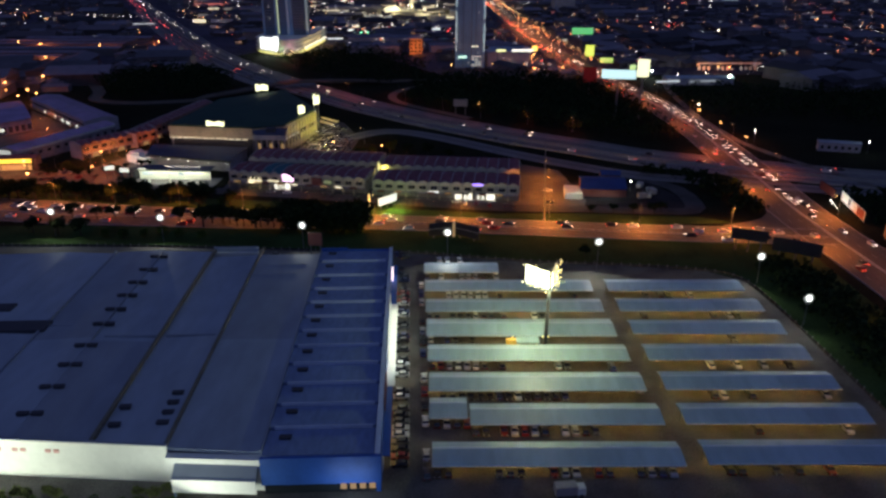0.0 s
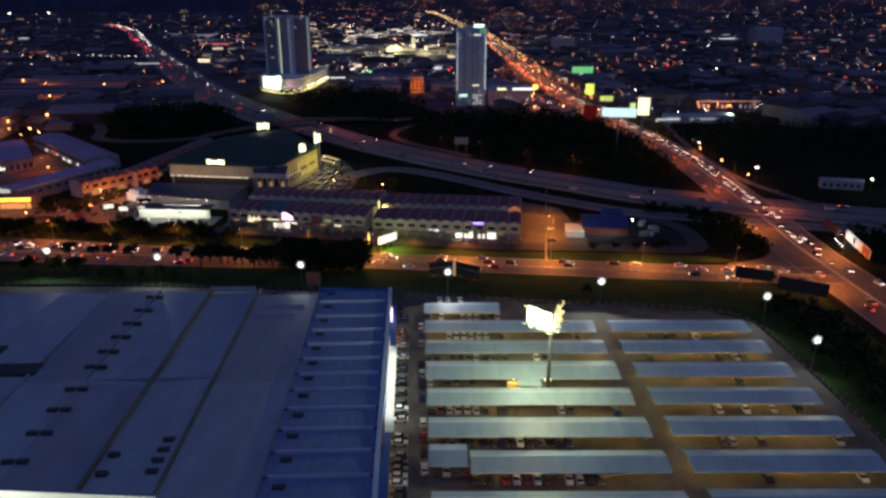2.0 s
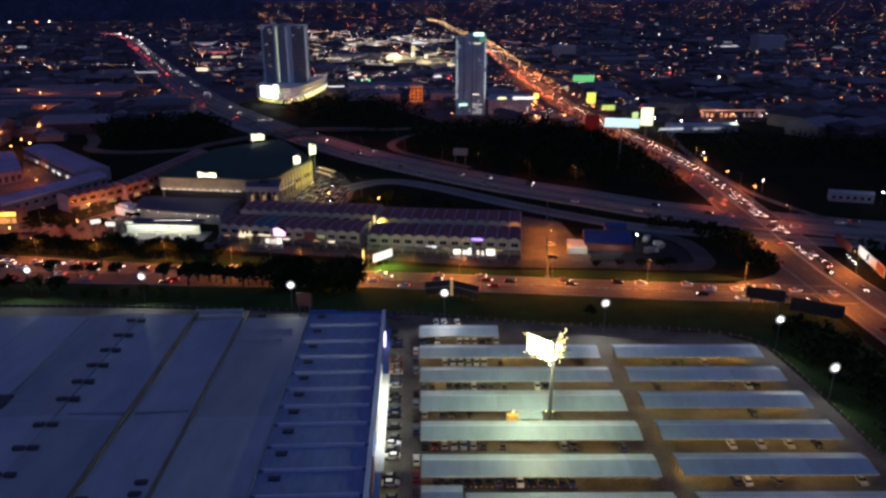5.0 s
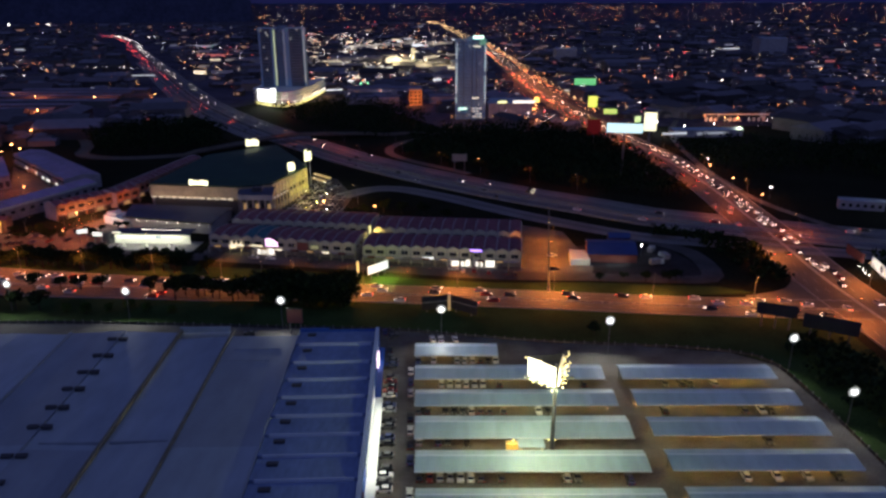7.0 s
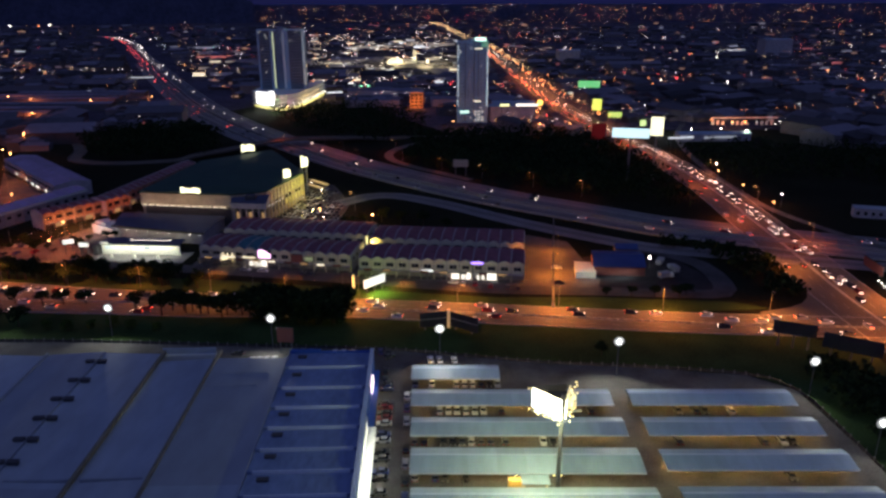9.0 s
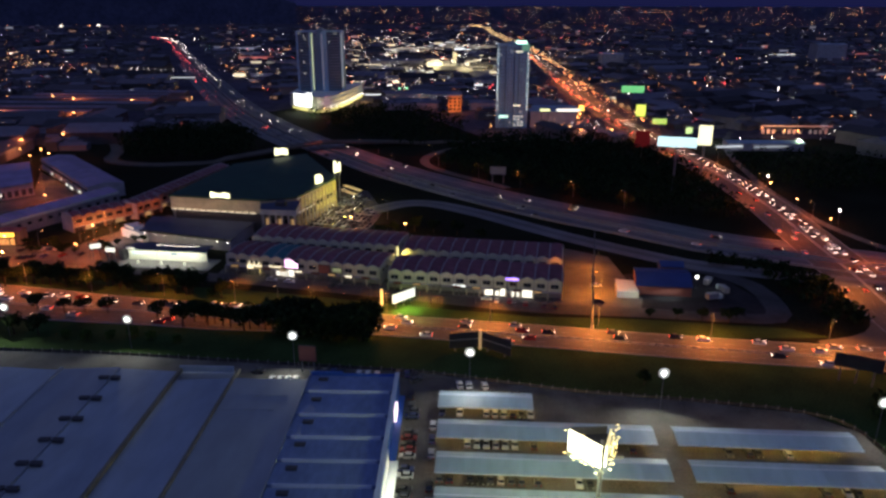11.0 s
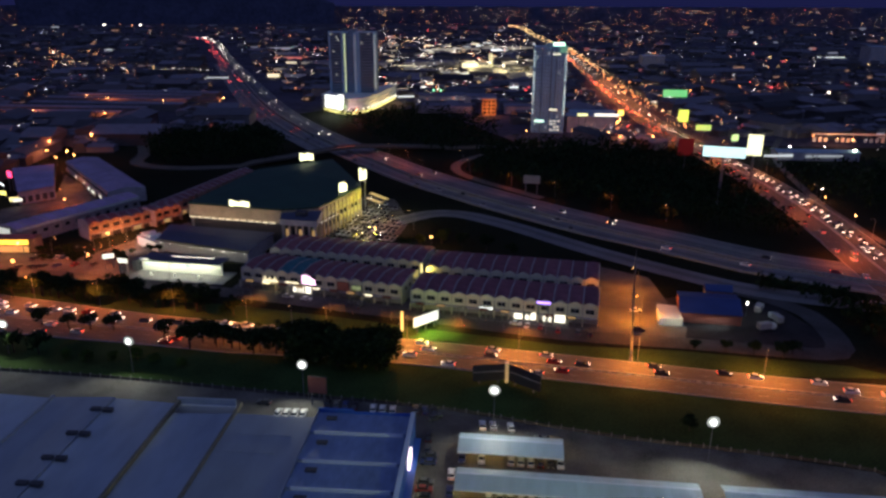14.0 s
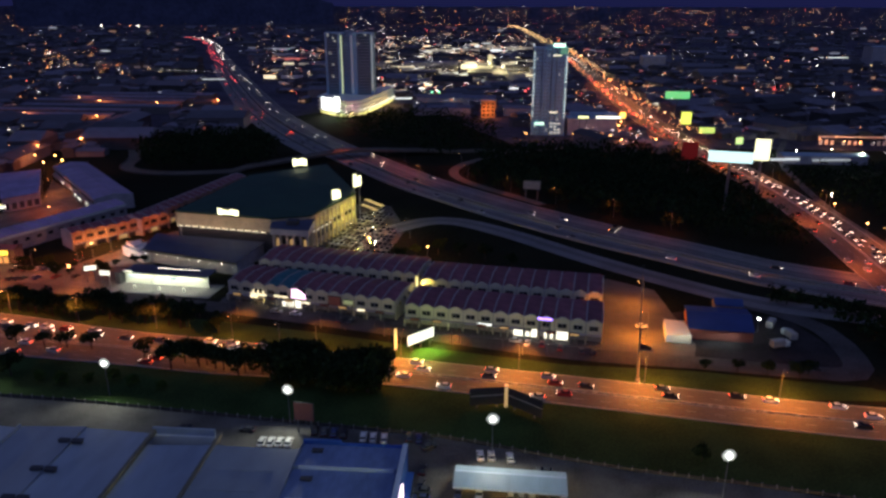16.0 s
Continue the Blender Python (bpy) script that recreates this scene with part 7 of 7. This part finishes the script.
# single strong lamps
for col, x, y, s in (("orange", 196, 1115, 2.2), ("orange", 247, 1159, 2.2), ("orange", 307, 1056, 2.4), ("orange", 329, 1058, 2.6), ("red", 370, 1062, 2.8), ("white", 373, 1117, 2.2), ("white", 419, 1005, 2.2), ("orange", 447, 1007, 2.4), ("white", 349, 842, 2.6), ("orange", 272, 687, 2.2), ("orange", 296, 671, 2.4), ("white", 307, 672, 1.6), ("red", 53, 1033, 3.0), ("red", 48, 1001, 2.6), ("green", -67, 985, 3.0), ("green", -58, 985, 3.0), ("green", -76, 985, 2.6), ("white", -1460, 2790, 3.6), ("white", -1340, 2840, 3.6), ("white", -1345, 2842, 3.0)):
    dot(col, x, y, 10 if y < 2000 else 36, s)
for k in range(9):
    dot("white", 299 + 3.4 * k, 897, 8, 0.8)
    dot("white", 379 - 1.6 * k, 932 - 9 * k, 8, 0.6)
for x, y, ln, dg in ((198, 930, 18, -60), (206, 905, 16, -20), (214, 885, 14, -70)):
    stn = thing("lit_canopy", "white lit canopy of a far filling station", "canopy", x, y, 0, dg)
    part("roof", Geo().box(-ln / 2, ln / 2, -4, 4, 5, 5.6), glow("canopy_white", (0.9, 1.0, 0.85), 0.7), stn)
    for a in (-ln / 2 + 1, ln / 2 - 1):
        part("column", Geo().tube((a, 0, 0), (a, 0, 5), 0.3, 0.3, 6), M_STEEL, stn)
# strings of lamps and traffic along the far roads
for line, y0, y1, step, offs in ((ART, 700, 2000, 13, ((-13, "orange"), (13, "orange"), (-9, "orange"), (6, "red"), (-3, "amber"), (-6, "white"), (10, "red"), (-20, "amber"), (18, "orange"), (-16, "amber"))), (EXP, 1150, 2700, 36, ((-18, "white"), (-9, "white"), (-13, "white"), (3, "red"), (10, "red"), (17, "red")))):
    for off, col in offs:
        for p, deg in along(line, step, rc.uniform(0, step)):
            if y0 < p[1] < y1 and rc.random() < 0.62:
                q = p + np.array([-math.sin(radians(deg)), math.cos(radians(deg))]) * (off + rc.uniform(-1.5, 1.5))
                dot(col, q[0], q[1], 9 if col in ("orange", "amber") else 1.2, rc.choice((0.5, 0.7, 0.9, 1.8)))
for off in (-12, -4, 4, 12):
    for p, deg in along(ART, 14, rc.uniform(0, 14)):
        if 2000 < p[1] < 4200 and rc.random() < 0.4:
            dot("amber", p[0] + off + rc.uniform(-2, 2), p[1], 9, rc.choice((0.8, 1.1)))
for (ax, ay), (bx, by), col, n in (((-560, 800), (-470, 700), "orange", 9), ((-420, 1250), (-560, 1300), "white", 12), ((300, 640), (420, 800), "white", 10), ((330, 760), (480, 800), "orange", 14), ((-700, 1500), (-640, 1250), "orange", 12), ((-520, 900), (-420, 880), "orange", 7)):
    for k in range(n):
        f = (k + rc.uniform(-0.2, 0.2)) / n
        dot(col, ax + (bx - ax) * f, ay + (by - ay) * f, 8, 1.1)
# far ground sheet whose paler bluish colour stands in for haze
setting("town_ground", Geo().poly([(-4700, 4700, 0.02), (-560, 690, 0.02), (-300, 690, 0.02), (-170, 880, 0.02), (-60, 880, 0.02), (30, 690, 0.02), (330, 690, 0.02), (560, 600, 0.02), (4700, 4700, 0.02)][::-1]), M_TOWN_HAZED, "streets and plots of the town with haze in their colour", "ground")
# bright street cutting through the western town
for _ in range(70):
    f = rc.random()
    dot(pick((("amber", 45), ("orange", 40), ("white", 15))), -1024.0 + 305.0 * f + rc.gauss(0, 9), 1709.0 + -386.0 * f + rc.gauss(0, 22), rc.uniform(5, 9), rc.choice((0.7, 1.0, 1.5)))
for _ in range(22):
    f = rc.random()
    dot(pick((("orange", 60), ("white", 25), ("red", 15))), -1065.0 + 420.0 * f + rc.gauss(0, 8), 1975.0 + -680.0 * f, rc.uniform(5, 9), rc.choice((0.6, 0.9, 1.2)))
# small lamps along the street below the western shop rows and before the shophouses
for _ in range(46):
    f = rc.random()
    dot(pick((("orange", 55), ("white", 25), ("red", 20))), -196 + 46 * f + rc.gauss(0, 5), 372 + 50 * f + rc.gauss(0, 5), rc.uniform(0.8, 3.2), rc.choice((0.2, 0.26, 0.34)))
for _ in range(16):
    f = rc.random()
    dot(pick((("white", 50), ("red", 25), ("orange", 25))), -86 + 120 * f, 338 - 22 * f - rc.uniform(0, 7), rc.uniform(0.7, 1.2), rc.choice((0.16, 0.22)))
# lit shopfronts and hall edges of the trade district
fronts = {"warm": Geo(), "cool": Geo()}
for _ in range(150):
    y = 1020 + 1300 * rc.random() ** 1.2
    x = rc.uniform(-0.16, 0.05) * y
    w = rc.uniform(6, 30)
    fronts[rc.choice(("warm", "warm", "cool"))].obox(x, y, 3, 3 + rc.uniform(1.0, 2.6) * y / 1300, w, 1.0, rc.uniform(-12, 12))
for x, y, w, h in ((-405, 1608, 34, 3), (-372, 1612, 30, 4), (-440, 1604, 24, 3), (-380, 1462, 20, 4), (-350, 1464, 22, 3), (-358, 1313, 20, 4), (-334, 1195, 18, 5), (-300, 1197, 34, 5), (-268, 1200, 14, 6), (-36, 1395, 28, 9), (0, 1400, 7, 26), (33, 1392, 22, 9), (58, 1300, 40, 3), (-52, 1215, 26, 5), (0, 1415, 90, 4), (-135, 1350, 45, 5), (-95, 1320, 30, 6), (-150, 1370, 40, 6), (-60, 1530, 60, 3), (-90, 1900, 120, 6), (30, 2000, 160, 6), (-560, 1240, 40, 4)):
    fronts["warm"].obox(x, y, 4, 4 + h, w, 1.0, 3)
for x, y, w in ((-126, 1090, 14), (-108, 1091, 10), (-90, 1080, 18), (-36, 1084, 10), (4, 1094, 20), (32, 1090, 20), (113, 824, 26), (-100, 970, 20), (-20, 976, 30), (25, 981, 26), (225, 631, 22), (262, 632, 36), (113, 789, 40), (215, 936, 40), (230, 940, 22), (300, 1660, 120), (760, 1775, 90), (360, 1010, 50), (430, 830, 30), (-420, 1180, 40)):
    fronts["cool"].obox(x, y, 3, 4.4, w, 1.0, 8)
# dim strips scattered at random, added for the overall glow of the town
wide = {"amber": Geo(), "pale": Geo(), "red": Geo()}
m = 0
while m < 620:
    dep = rc.uniform(1.5, 9.5)
    y = 110 / math.tan(radians(dep))
    x = rc.uniform(-0.7, 0.7) * (y + 60)
    if free(x, y) and noise.noise((x / 200.0, y / 350.0, 9.1)) > -0.15:
        wide[rc.choice(("amber", "amber", "pale", "red"))].obox(x, y, 2, 2 + rc.uniform(0.8, 2.0) * (0.6 + y / 1800), rc.uniform(4, 16) * (0.6 + y / 1800), 0.8, rc.uniform(-20, 20))
        m += 1
fronts["cool"].obox(-928, 1814, 4, 7, 20, 1.0, 4)
wide["red"].obox(-462, 1714, 3, 9, 44, 1, 5)
wide["pale"].obox(-535, 1902, 4, 9, 60, 1, 5)
wide["red"].obox(-400, 1590, 3, 8, 100, 1, 5)
for _ in range(170):
    yy = rc.uniform(1180, 1950)
    dot(pick((("white", 40), ("amber", 20), ("orange", 20), ("red", 20))), rc.uniform(-0.31, -0.2) * yy, yy, rc.uniform(4, 10), rc.choice((0.6, 0.8, 1.1)))
trade = tagged(new("lit_shopfronts"), "bright warm and white shopfront strips in the distance", "lamps", kind="stuff")
part("warm_fronts", fronts["warm"], glow("warm_front", (1.0, 0.86, 0.55), 1.5, isle=2.0, sample=False), trade)
part("cool_fronts", fronts["cool"], glow("cool_front", (0.85, 0.95, 1.0), 1.8, isle=1.3, sample=False), trade)
part("amber_fronts", wide["amber"], glow("amber_front", (1.0, 0.5, 0.18), 0.6, isle=2.0, sample=False), trade)
part("pale_fronts", wide["pale"], glow("pale_front", (0.75, 0.8, 1.0), 0.5, isle=2.0, sample=False), trade)
part("red_fronts", wide["red"], glow("red_front", (1.0, 0.2, 0.1), 0.45, isle=2.0, sample=False), trade)
arcade = Geo()
arcade.obox(310, 704, 8.0, 9.2, 62, 0.8, -1)
for k in range(14):
    if k % 5 != 3:
        arcade.obox(281 + 4.6 * k, 705 - 0.1 * k, 2.0, rc.uniform(4.0, 6.5), 2.6, 0.6, -1)
tagged(part("lit_arcade", arcade, glow("arcade_orange", (1.0, 0.26, 0.08), 0.5, isle=1.2, sample=False)), "orange-lit arcade of a distant building", "arcade", kind="stuff")

lights_thing = tagged(new("town_lights"), "many small orange and white lamps of the town", "lamps", kind="stuff")
for k, (col, s) in COLS.items():
    if dots[k].v:
        part("lamps_" + k, dots[k], glow("town_lamp_" + k, col, s, isle=1.5, sample=False), lights_thing)

# ---- far hills ----
def ridge(name, label, dist, a0, a1, heights, material):
    g = Geo()
    n = 160
    for k in range(n + 1):
        a = radians(a0 + (a1 - a0) * k / n)
        hz = heights(a0 + (a1 - a0) * k / n)
        g.v += [(dist * math.sin(a), dist * math.cos(a), -5), (dist * math.sin(a), dist * math.cos(a), hz), ((dist + 60) * math.sin(a), (dist + 60) * math.cos(a), -5)]
    for k in range(n):
        i = 3 * k
        g.f += [(i + 3, i, i + 1, i + 4), (i + 1, i + 2, i + 5, i + 4)]
    return tagged(part(name, g, material), label, "hills", kind="structure")


# distance haze is put into this bluish base colour
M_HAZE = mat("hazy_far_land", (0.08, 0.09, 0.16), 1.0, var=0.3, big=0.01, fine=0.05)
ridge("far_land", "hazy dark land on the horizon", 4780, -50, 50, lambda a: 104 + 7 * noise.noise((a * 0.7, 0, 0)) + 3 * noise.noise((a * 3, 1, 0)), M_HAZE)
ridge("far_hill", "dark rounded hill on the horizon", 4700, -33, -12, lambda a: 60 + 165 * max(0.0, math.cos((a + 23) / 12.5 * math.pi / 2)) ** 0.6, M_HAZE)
far_g = {k: Geo() for k in ("amber", "orange", "white", "cool", "red")}
m = 0
while m < 1500:
    ang = rc.uniform(-40, 40)
    hz = 2 + 100 * rc.random() ** 0.9
    if -32 < ang < -13 and hz > 20 or noise.noise((ang * 0.5, hz / 22.0, 5.0)) < rc.uniform(-0.35, 0.25):
        m += 0.2
        continue
    a = radians(ang)
    far_g[pick((("amber", 30), ("orange", 42), ("white", 16), ("cool", 6), ("red", 6)))].gem(4765 * math.sin(a), 4765 * math.cos(a), hz, rc.choice((0.9, 1.1, 1.4, 1.8, 2.4)))
    m += 1
for k, gg in far_g.items():
    part("lamps_far_" + k, gg, glow("far_lamp_" + k, COLS[k][0], 3.5, isle=1.5, sample=False), lights_thing)
